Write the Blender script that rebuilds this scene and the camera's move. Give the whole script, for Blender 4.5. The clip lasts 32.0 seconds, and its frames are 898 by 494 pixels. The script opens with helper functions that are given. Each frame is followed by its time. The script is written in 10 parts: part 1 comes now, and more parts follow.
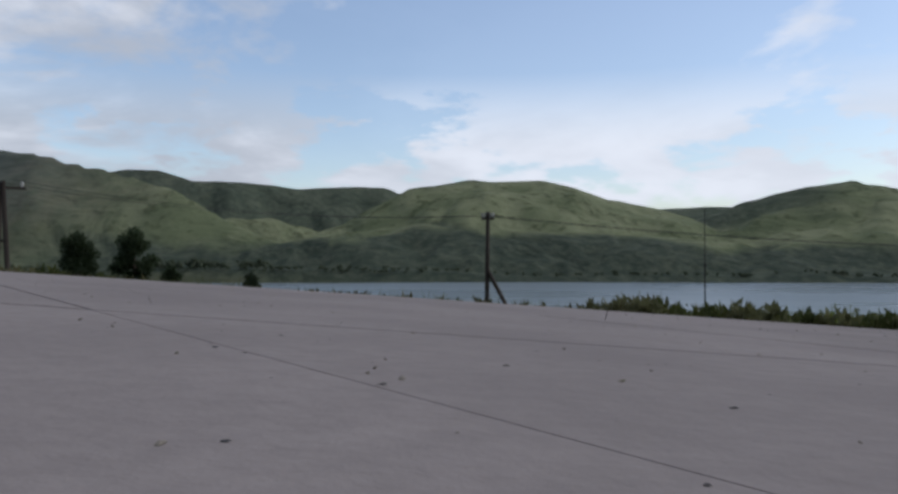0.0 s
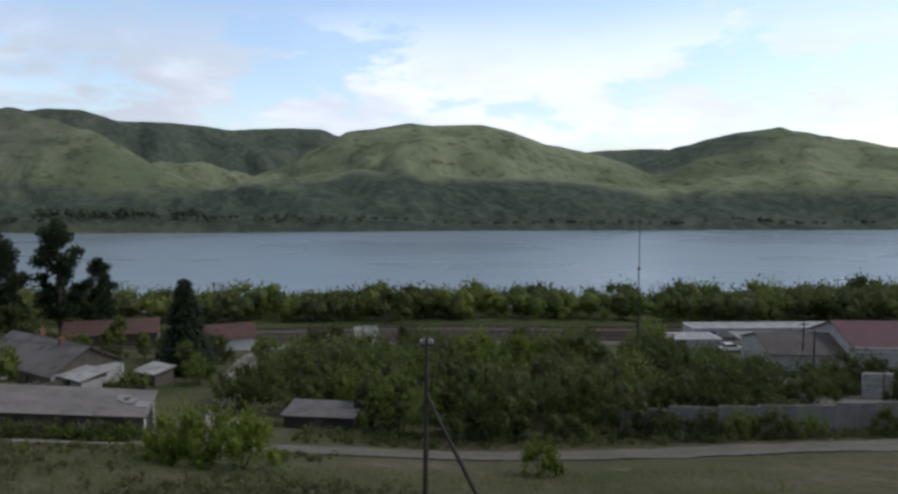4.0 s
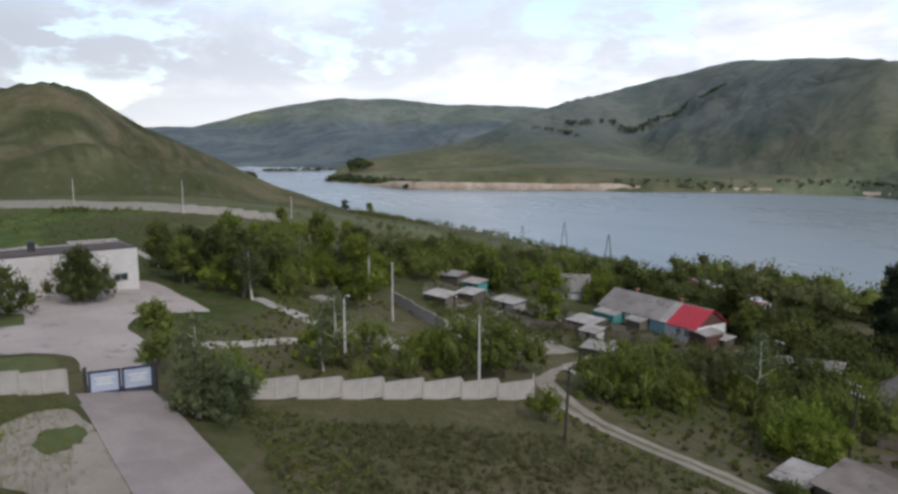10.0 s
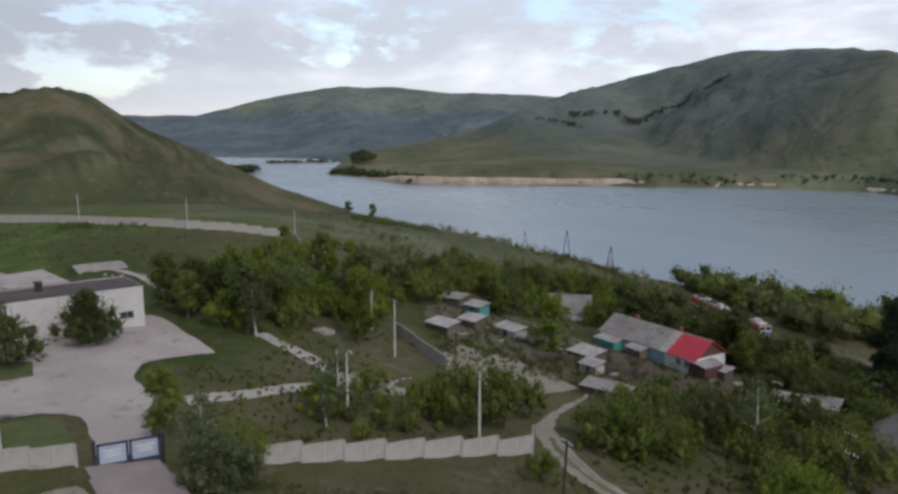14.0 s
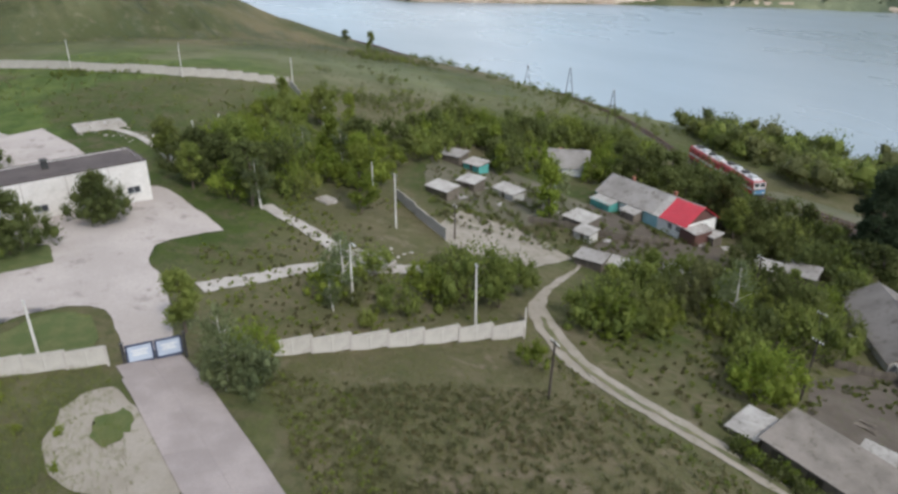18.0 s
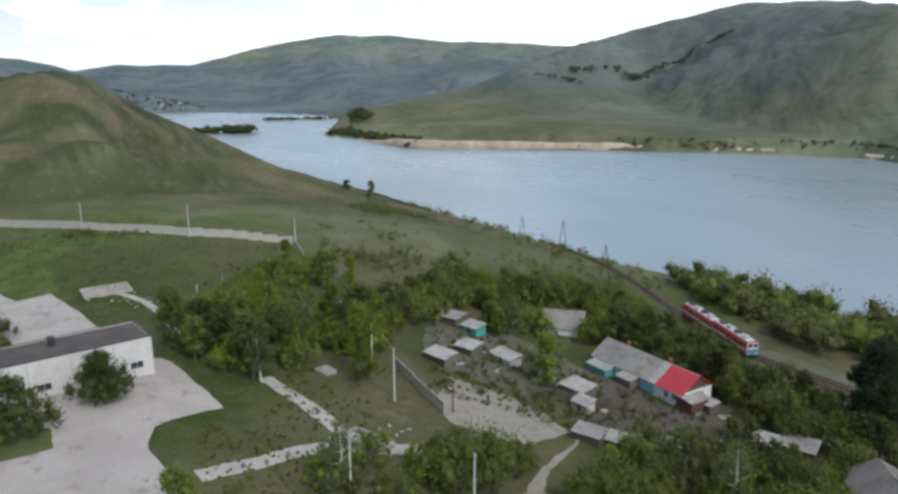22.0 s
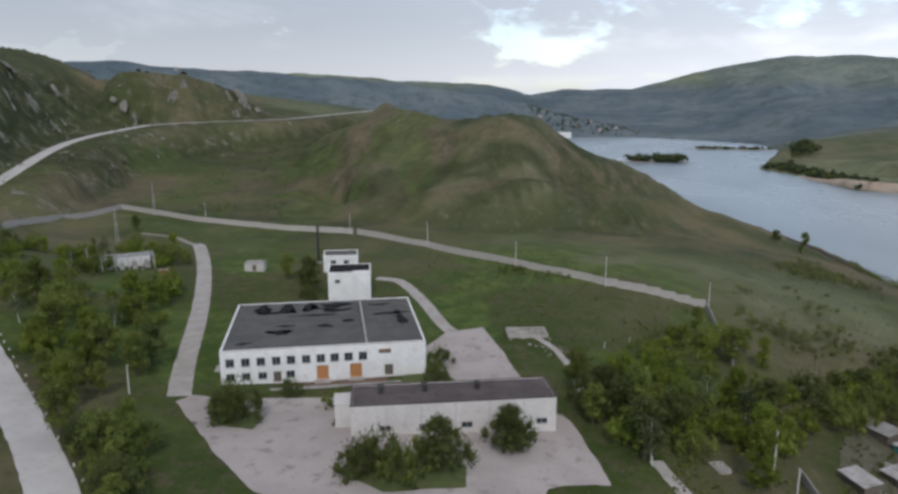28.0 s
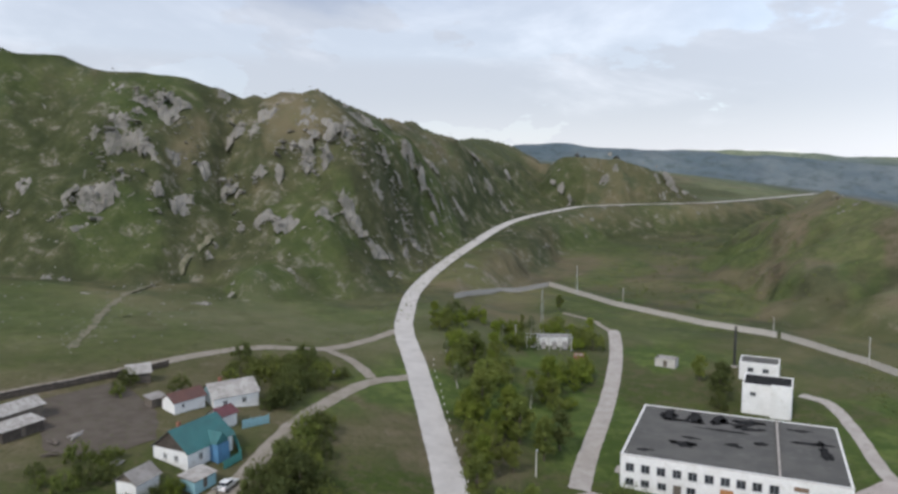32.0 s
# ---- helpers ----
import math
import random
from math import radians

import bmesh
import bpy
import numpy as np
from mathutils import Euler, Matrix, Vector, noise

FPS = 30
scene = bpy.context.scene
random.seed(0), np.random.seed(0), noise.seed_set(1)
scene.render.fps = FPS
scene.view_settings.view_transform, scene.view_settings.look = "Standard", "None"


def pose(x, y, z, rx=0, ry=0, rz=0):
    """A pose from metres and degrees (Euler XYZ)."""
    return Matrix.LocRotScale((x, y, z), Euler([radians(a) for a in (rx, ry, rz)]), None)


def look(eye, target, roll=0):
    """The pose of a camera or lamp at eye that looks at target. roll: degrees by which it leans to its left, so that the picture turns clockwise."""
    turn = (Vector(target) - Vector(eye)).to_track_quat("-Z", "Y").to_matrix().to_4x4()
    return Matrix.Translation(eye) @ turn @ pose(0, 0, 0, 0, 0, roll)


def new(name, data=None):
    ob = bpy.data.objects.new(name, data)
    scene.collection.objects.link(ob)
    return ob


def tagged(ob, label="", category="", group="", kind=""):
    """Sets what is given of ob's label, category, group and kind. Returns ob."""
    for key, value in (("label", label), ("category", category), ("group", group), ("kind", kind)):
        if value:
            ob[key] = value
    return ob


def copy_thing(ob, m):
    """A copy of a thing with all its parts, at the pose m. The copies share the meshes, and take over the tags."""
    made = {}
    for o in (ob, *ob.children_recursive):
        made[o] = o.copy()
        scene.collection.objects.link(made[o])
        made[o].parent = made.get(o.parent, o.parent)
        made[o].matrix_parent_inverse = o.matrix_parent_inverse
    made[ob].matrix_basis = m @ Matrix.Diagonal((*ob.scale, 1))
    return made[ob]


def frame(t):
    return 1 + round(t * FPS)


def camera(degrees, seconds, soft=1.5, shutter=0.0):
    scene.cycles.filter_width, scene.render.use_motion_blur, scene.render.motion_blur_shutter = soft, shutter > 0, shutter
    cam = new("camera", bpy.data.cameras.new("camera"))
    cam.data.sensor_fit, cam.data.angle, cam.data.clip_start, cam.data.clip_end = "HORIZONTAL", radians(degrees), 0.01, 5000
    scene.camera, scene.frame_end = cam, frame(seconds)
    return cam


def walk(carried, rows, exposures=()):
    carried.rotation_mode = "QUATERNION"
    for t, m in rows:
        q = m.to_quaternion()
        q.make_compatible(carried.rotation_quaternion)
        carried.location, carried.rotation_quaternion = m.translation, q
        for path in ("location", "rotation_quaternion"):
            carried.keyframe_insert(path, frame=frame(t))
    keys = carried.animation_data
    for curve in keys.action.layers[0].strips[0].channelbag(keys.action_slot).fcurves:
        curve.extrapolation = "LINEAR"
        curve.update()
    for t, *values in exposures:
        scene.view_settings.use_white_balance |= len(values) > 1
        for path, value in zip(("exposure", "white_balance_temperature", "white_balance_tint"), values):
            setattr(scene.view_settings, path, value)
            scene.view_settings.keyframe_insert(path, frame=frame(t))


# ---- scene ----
cam = camera(63.85, 32.0, soft=2.9)
# seconds, x, y, z, pitch, roll, heading to the left of the lake's axis
FLIGHT = [
    (0.0, -0.00, 0.00, 0.41, 0.39, -0.11, 4.88),
    (0.5, -0.20, -0.26, 1.04, 0.32, -0.00, 5.90),
    (1.0, -0.20, -0.09, 1.99, 0.32, -0.11, 7.00),
    (1.5, -0.16, 0.15, 3.45, 0.24, -0.14, 5.62),
    (2.0, -0.19, 0.29, 4.73, 0.19, -0.17, 4.05),
    (2.5, -0.10, 0.51, 6.14, 0.11, -0.20, 2.27),
    (3.0, -0.00, 0.74, 6.67, 0.18, -0.35, 1.11),
    (3.5, -0.01, 1.00, 8.40, -1.96, -0.22, 0.12),
    (5.5, 0.01, 0.92, 13.47, -8.50, 0.15, -0.05),
    (6.0, -0.01, 0.98, 14.46, -8.59, 0.26, 0.01),
    (6.5, -0.20, 0.59, 15.77, -8.69, 0.14, 6.45),
    (7.0, -0.01, 1.03, 16.77, -8.72, -0.02, 17.08),
    (7.5, -0.00, 1.07, 17.73, -8.69, 0.16, 24.63),
    (8.0, 0.07, 0.89, 18.66, -8.60, 0.13, 31.61),
    (8.5, 0.14, 0.83, 19.54, -8.56, -0.03, 40.54),
    (9.0, 0.32, 0.81, 20.54, -8.50, 0.20, 51.34),
    (9.5, 0.49, 0.77, 21.27, -8.39, 0.04, 59.90),
    (10.0, 0.65, 0.91, 22.18, -8.32, -0.02, 65.16),
    (10.5, 0.64, 0.94, 23.02, -8.35, -0.09, 65.55),
    (11.0, 0.63, 0.99, 24.01, -8.29, -0.12, 65.54),
    (11.5, 0.62, 1.02, 24.87, -8.25, -0.18, 65.55),
    (12.0, 0.56, 1.08, 25.78, -8.28, -0.22, 65.54),
    (12.5, 0.63, 1.09, 26.76, -8.21, -0.17, 65.52),
    (13.0, 0.64, 1.19, 27.70, -8.24, -0.23, 65.53),
    (13.5, 0.65, 1.22, 28.68, -8.88, -0.19, 65.55),
    (15.5, 0.72, 1.25, 33.17, -13.13, -0.12, 65.47),
    (16.0, 0.61, 1.35, 34.23, -16.90, -0.11, 65.50),
    (16.5, 0.56, 1.42, 35.42, -19.01, -0.08, 65.49),
    (17.0, 0.58, 1.54, 36.57, -19.59, -0.10, 65.52),
    (17.5, 0.58, 1.56, 37.63, -20.56, -0.06, 65.53),
    (18.0, 0.59, 1.61, 38.67, -23.87, 0.01, 65.53),
    (18.5, 0.66, 1.64, 39.45, -28.29, -0.05, 65.57),
    (19.0, 0.67, 1.61, 40.45, -32.79, -0.01, 65.58),
    (19.5, 0.51, 1.65, 41.56, -34.87, 0.08, 65.57),
    (20.0, 0.36, 1.58, 42.73, -31.02, 0.21, 65.40),
    (20.5, 0.58, 1.48, 43.42, -20.33, 0.19, 65.24),
    (21.0, 0.90, 1.32, 44.02, -13.85, 0.17, 65.19),
    (21.5, 1.02, 1.28, 44.82, -13.53, 0.08, 65.19),
    (22.0, 1.02, 1.28, 45.90, -13.50, 0.09, 65.21),
    (22.5, 1.06, 1.34, 47.05, -12.57, 0.05, 65.23),
    (23.0, 1.01, 1.31, 47.96, -12.22, 0.07, 65.22),
    (23.5, 0.91, 1.41, 48.87, -12.23, 0.02, 65.23),
    (24.0, 0.89, 1.40, 49.90, -12.20, 0.03, 65.22),
    (24.5, 0.82, 1.40, 50.84, -12.20, 0.07, 65.21),
    (26.5, 0.58, 1.31, 54.12, -12.08, 0.70, 81.15),
    (27.0, 0.76, 1.54, 54.51, -12.02, 0.48, 86.95),
    (27.5, 0.98, 1.74, 55.24, -11.99, 0.23, 92.17),
    (28.0, 1.18, 1.93, 56.15, -11.92, 0.16, 98.21),
    (28.5, 1.39, 2.14, 56.93, -11.85, 0.04, 104.79),
    (29.0, 1.47, 2.33, 57.66, -11.72, -0.02, 111.89),
    (29.5, 1.61, 2.68, 58.56, -11.62, -0.08, 118.83),
    (30.0, 1.59, 2.69, 59.27, -11.54, -0.03, 123.79),
    (30.5, 1.55, 2.71, 60.22, -5.82, -0.13, 126.09),
    (31.0, 1.55, 2.86, 60.79, -2.06, -0.27, 127.98),
    (31.5, 1.57, 2.96, 61.50, -4.86, -0.16, 129.72),
    (32.0, 1.59, 2.92, 62.61, -6.08, -0.17, 131.30),
]
walk(cam, [(t, pose(x, y, z, 0, 0, yaw) @ pose(0, 0, 0, 90 + pitch, 0, roll)) for t, x, y, z, pitch, roll, yaw in FLIGHT],
     exposures=[(0, -0.98, 6000, 12), (1, -0.95, 5980, 12), (3.5, -0.75, 6000, 12), (5.5, -0.24, 5720, 11), (6.5, -0.16, 5780, 11), (8, -0.22, 5900, 13), (9, -0.05, 6200, 12), (10, -0.22, 6300, 13), (11.5, -0.48, 6300, 14), (13, -0.6, 6300, 15), (16, 0.12, 6180, 11), (17, 0.40, 6300, 11), (18, 0.50, 6350, 9),
                (19, 0.9, 6600, 3), (20, 0.9, 6550, 3), (21, 0.57, 6150, 4), (22, 0.12, 6100, 7), (23, -0.08, 6080, 8), (27, -0.36, 6000, 12), (28.5, -0.25, 6250, 12), (30, -0.06, 6350, 9), (31, -0.28, 6450, 11), (31.5, -0.05, 6300, 12), (32, 0.12, 6300, 12)])

# ---- sky and sun ----
SUN_AZ, SUN_EL = 84.0, 46.0   # degrees clockwise from +y, and above the horizon


def sky():
    world = bpy.data.worlds.new("sky")
    scene.world = world
    world.use_nodes = True
    nt = world.node_tree
    nt.nodes.clear()
    n, link = nt.nodes.new, nt.links.new
    out, bg = n("ShaderNodeOutputWorld"), n("ShaderNodeBackground")
    air = n("ShaderNodeTexSky")
    air.sky_type, air.sun_disc = "NISHITA", False
    air.sun_elevation, air.sun_rotation = radians(SUN_EL), radians(SUN_AZ)
    air.air_density, air.dust_density, air.ozone_density = 1.0, 1.4, 1.0
    co = n("ShaderNodeTexCoord")
    sep = n("ShaderNodeSeparateXYZ")
    link(co.outputs["Generated"], sep.inputs[0])

    def math_(op, a, b=None, c=None):
        m = n("ShaderNodeMath")
        m.operation = op
        for k, v in enumerate((a, b, c)):
            if v is None:
                continue
            if isinstance(v, (int, float)):
                m.inputs[k].default_value = v
            else:
                link(v, m.inputs[k])
        return m.outputs[0]

    def ramp(v, a, b, lo=0.0, hi=1.0):
        m = n("ShaderNodeMapRange")
        m.interpolation_type = "SMOOTHSTEP"
        for k, q in zip(range(1, 5), (a, b, lo, hi)):
            m.inputs[k].default_value = q
        link(v, m.inputs[0])
        return m.outputs[0]

    def noise_at(vec, scale, detail, rough, dist=0.0):
        m = n("ShaderNodeTexNoise")
        m.inputs["Scale"].default_value, m.inputs["Detail"].default_value, m.inputs["Roughness"].default_value = scale, detail, rough
        m.inputs["Distortion"].default_value = dist
        link(vec, m.inputs["Vector"])
        return m.outputs[0]

    x, y, z = sep.outputs
    zz = math_("MAXIMUM", z, 0.0)
    # a flat cloud deck seen in perspective
    den = math_("ADD", zz, 0.30)
    deck = n("ShaderNodeCombineXYZ")
    link(math_("DIVIDE", x, den), deck.inputs[0])
    link(math_("DIVIDE", y, den), deck.inputs[1])
    link(math_("MULTIPLY", zz, 1.5), deck.inputs[2])
    # heaps that stand up near the horizon
    heap = n("ShaderNodeCombineXYZ")
    link(x, heap.inputs[0])
    link(y, heap.inputs[1])
    link(math_("MULTIPLY", z, 2.6), heap.inputs[2])
    west = ramp(x, 0.25, -0.75)
    south = ramp(y, 0.5, -0.5)
    cover = math_("ADD", math_("MULTIPLY", west, 0.115), math_("MULTIPLY", south, 0.06))
    big = noise_at(deck.outputs[0], 1.9, 9, 0.56, 0.2)
    thin = math_("MAXIMUM", ramp(math_("ADD", big, cover), 0.545, 0.72), ramp(z, 0.32, 0.55))
    puff = noise_at(heap.outputs[0], 4.6, 10, 0.58, 0.1)
    band = math_("MULTIPLY", ramp(z, 0.0, 0.03), ramp(z, 0.27, 0.13))
    heaps = math_("MULTIPLY", ramp(math_("ADD", puff, math_("MULTIPLY", cover, 0.5)), 0.45, 0.535), band)
    amount = math_("MAXIMUM", math_("MAXIMUM", thin, heaps), 0.12)
    shade_n = noise_at(deck.outputs[0], 1.5, 9, 0.58, 0.3)
    grey = math_("MULTIPLY", ramp(math_("ADD", shade_n, math_("MULTIPLY", cover, 1.0)), 0.40, 0.68), ramp(z, -0.03, 0.11))
    grey = math_("MULTIPLY", grey, ramp(math_("ADD", west, south), -0.3, 1.0, 0.2, 1.0))
    # a dark rain cloud over the hills, and a heavier deck overhead
    rain_n = noise_at(deck.outputs[0], 0.85, 8, 0.55, 0.4)
    rain = ramp(math_("ADD", z, math_("MULTIPLY", math_("SUBTRACT", rain_n, 0.5), 0.55)), 0.15, 0.25)
    rain = math_("MULTIPLY", rain, ramp(south, 0.45, 1.0, 0.0, 0.9))

    cloud = n("ShaderNodeMix")
    cloud.data_type = "RGBA"
    link(grey, cloud.inputs[0])
    lit = n("ShaderNodeMix")
    lit.data_type = "RGBA"
    link(ramp(y, 0.35, 0.95), lit.inputs[0])
    lit.inputs[6].default_value = (10.8, 11.0, 11.3, 1)
    lit.inputs[7].default_value = (12.6, 12.7, 13.0, 1)
    shy = n("ShaderNodeMix")
    shy.data_type = "RGBA"
    link(math_("MULTIPLY", south, 0.95), shy.inputs[0])
    link(lit.outputs[2], shy.inputs[6])
    shy.inputs[7].default_value = (6.1, 6.3, 6.7, 1)
    link(shy.outputs[2], cloud.inputs[6])
    under = n("ShaderNodeMix")
    under.data_type = "RGBA"
    link(south, under.inputs[0])
    under.inputs[6].default_value = (6.9, 7.2, 7.7, 1)
    under.inputs[7].default_value = (4.1, 4.35, 4.8, 1)
    link(under.outputs[2], cloud.inputs[7])
    heavy = n("ShaderNodeMix")
    heavy.data_type = "RGBA"
    link(math_("MAXIMUM", ramp(z, 0.30, 0.55), math_("MULTIPLY", south, 0.16)), heavy.inputs[0])
    link(cloud.outputs[2], heavy.inputs[6])
    heavy.inputs[7].default_value = (4.5, 4.5, 4.5, 1)
    wet = n("ShaderNodeMix")
    wet.data_type = "RGBA"
    link(rain, wet.inputs[0])
    link(heavy.outputs[2], wet.inputs[6])
    wet.inputs[7].default_value = (2.7, 3.1, 3.9, 1)
    tint = n("ShaderNodeMix")
    tint.data_type, tint.blend_type = "RGBA", "MULTIPLY"
    tint.inputs[0].default_value = 1.0
    link(air.outputs[0], tint.inputs[6])
    tint.inputs[7].default_value = (2.45, 2.38, 2.26, 1)
    mixed = n("ShaderNodeMix")
    mixed.data_type = "RGBA"
    link(math_("MULTIPLY", math_("MAXIMUM", math_("MAXIMUM", amount, math_("MULTIPLY", south, 0.93)), rain), 0.93), mixed.inputs[0])
    link(tint.outputs[2], mixed.inputs[6])
    link(wet.outputs[2], mixed.inputs[7])
    link(mixed.outputs[2], bg.inputs[0])
    bg.inputs[1].default_value = 0.13
    link(bg.outputs[0], out.inputs[0])


sky()
lamp = bpy.data.lights.new("sun", "SUN")
lamp.energy, lamp.angle, lamp.color = 1.75, radians(10), (1.0, 0.94, 0.85)
sun = new("sun", lamp)
sun.matrix_world = look((math.sin(radians(SUN_AZ)) * 100, math.cos(radians(SUN_AZ)) * 100, math.tan(radians(SUN_EL)) * 100), (0, 0, 0))

# ---- materials ----
MATS = {}


def surface(name, base, second=None, grain=6.0, patch=0.5, rough=0.85, metal=0.0, bump=0.15, stain=None, stain_amt=0.35, spec=0.35, vary=0.0, bump_scale=None, coords="Object"):
    """A weathered surface: two colours mixed by a fine and a coarse noise, stains, relief, and a shift of tone from piece to piece."""
    if name in MATS:
        return MATS[name]
    m = bpy.data.materials.new(name)
    m.use_nodes = True
    nt = m.node_tree
    n, link = nt.nodes.new, nt.links.new
    b = nt.nodes["Principled BSDF"]
    b.inputs["Roughness"].default_value, b.inputs["Metallic"].default_value = rough, metal
    b.inputs["Specular IOR Level"].default_value = spec
    co = n("ShaderNodeTexCoord")
    where = n("ShaderNodeNewGeometry").outputs["Position"] if coords == "World" else co.outputs[coords]

    def noise_node(scale, detail=5, r=0.6):
        t = n("ShaderNodeTexNoise")
        t.inputs["Scale"].default_value, t.inputs["Detail"].default_value, t.inputs["Roughness"].default_value = scale, detail, r
        link(where, t.inputs["Vector"])
        return t.outputs[0]

    def mix(f, a, c, blend="MIX"):
        x = n("ShaderNodeMix")
        x.data_type, x.blend_type = "RGBA", blend
        for k, v in ((0, f), (6, a), (7, c)):
            if isinstance(v, (int, float)):
                x.inputs[k].default_value = v
            elif isinstance(v, tuple):
                x.inputs[k].default_value = (*v[:3], 1)
            else:
                link(v, x.inputs[k])
        return x.outputs[2]

    def ramp(v, lo, hi, a=0.0, c=1.0):
        r = n("ShaderNodeMapRange")
        r.interpolation_type = "SMOOTHSTEP"
        for k, q in zip(range(1, 5), (lo, hi, a, c)):
            r.inputs[k].default_value = q
        link(v, r.inputs[0])
        return r.outputs[0]

    second = second or tuple(c * 0.72 for c in base)
    fine, coarse = noise_node(grain), noise_node(patch, 4, 0.55)
    col = mix(ramp(coarse, 0.36, 0.66), base, second)
    col = mix(ramp(fine, 0.3, 0.75, 0.0, 0.5), col, tuple(c * 0.7 for c in base))
    if stain:
        col = mix(ramp(noise_node(patch * 2.7, 6, 0.65), 0.54, 0.68, 0, stain_amt), col, stain)
    if vary:
        info = n("ShaderNodeObjectInfo")
        hs = n("ShaderNodeHueSaturation")
        link(ramp(info.outputs["Random"], 0, 1, 1 - vary, 1 + vary), hs.inputs["Value"])
        link(col, hs.inputs["Color"])
        col = hs.outputs[0]
    link(col, b.inputs["Base Color"])
    if bump:
        bp = n("ShaderNodeBump")
        bp.inputs["Strength"].default_value, bp.inputs["Distance"].default_value = bump, 0.05
        link(noise_node(bump_scale or grain * 1.7, 6, 0.65), bp.inputs["Height"])
        link(bp.outputs[0], b.inputs["Normal"])
    MATS[name] = m
    return m


def leafy(name, base, second, dry=None):
    """Foliage: tone differs from clump to clump and over the crown, and some light passes through."""
    if name in MATS:
        return MATS[name]
    m = bpy.data.materials.new(name)
    m.use_nodes = True
    nt = m.node_tree
    n, link = nt.nodes.new, nt.links.new
    b = nt.nodes["Principled BSDF"]
    b.inputs["Roughness"].default_value = 0.7
    b.inputs["Specular IOR Level"].default_value = 0.25
    geo, info, co = n("ShaderNodeNewGeometry"), n("ShaderNodeObjectInfo"), n("ShaderNodeTexCoord")
    mx = n("ShaderNodeMix")
    mx.data_type = "RGBA"
    link(geo.outputs["Random Per Island"], mx.inputs[0])
    mx.inputs[6].default_value, mx.inputs[7].default_value = (*base, 1), (*second, 1)
    big = n("ShaderNodeTexNoise")
    big.inputs["Scale"].default_value = 0.08
    link(geo.outputs["Position"], big.inputs["Vector"])
    m2 = n("ShaderNodeMix")
    m2.data_type = "RGBA"
    r = n("ShaderNodeMapRange")
    for k, q in zip(range(1, 5), (0.42, 0.66, 0, 0.55)):
        r.inputs[k].default_value = q
    link(big.outputs[0], r.inputs[0])
    link(r.outputs[0], m2.inputs[0])
    link(mx.outputs[2], m2.inputs[6])
    m2.inputs[7].default_value = (*(dry or tuple(c * 1.3 for c in second)), 1)
    hs = n("ShaderNodeHueSaturation")
    r2 = n("ShaderNodeMapRange")
    for k, q in zip(range(1, 5), (0, 1, 0.78, 1.22)):
        r2.inputs[k].default_value = q
    link(info.outputs["Random"], r2.inputs[0])
    link(r2.outputs[0], hs.inputs["Value"])
    link(m2.outputs[2], hs.inputs["Color"])
    link(hs.outputs[0], b.inputs["Base Color"])
    tr = n("ShaderNodeBsdfTranslucent")
    link(hs.outputs[0], tr.inputs[0])
    ms = n("ShaderNodeMixShader")
    ms.inputs[0].default_value = 0.42
    link(b.outputs[0], ms.inputs[1])
    link(tr.outputs[0], ms.inputs[2])
    link(ms.outputs[0], nt.nodes["Material Output"].inputs[0])
    MATS[name] = m
    return m


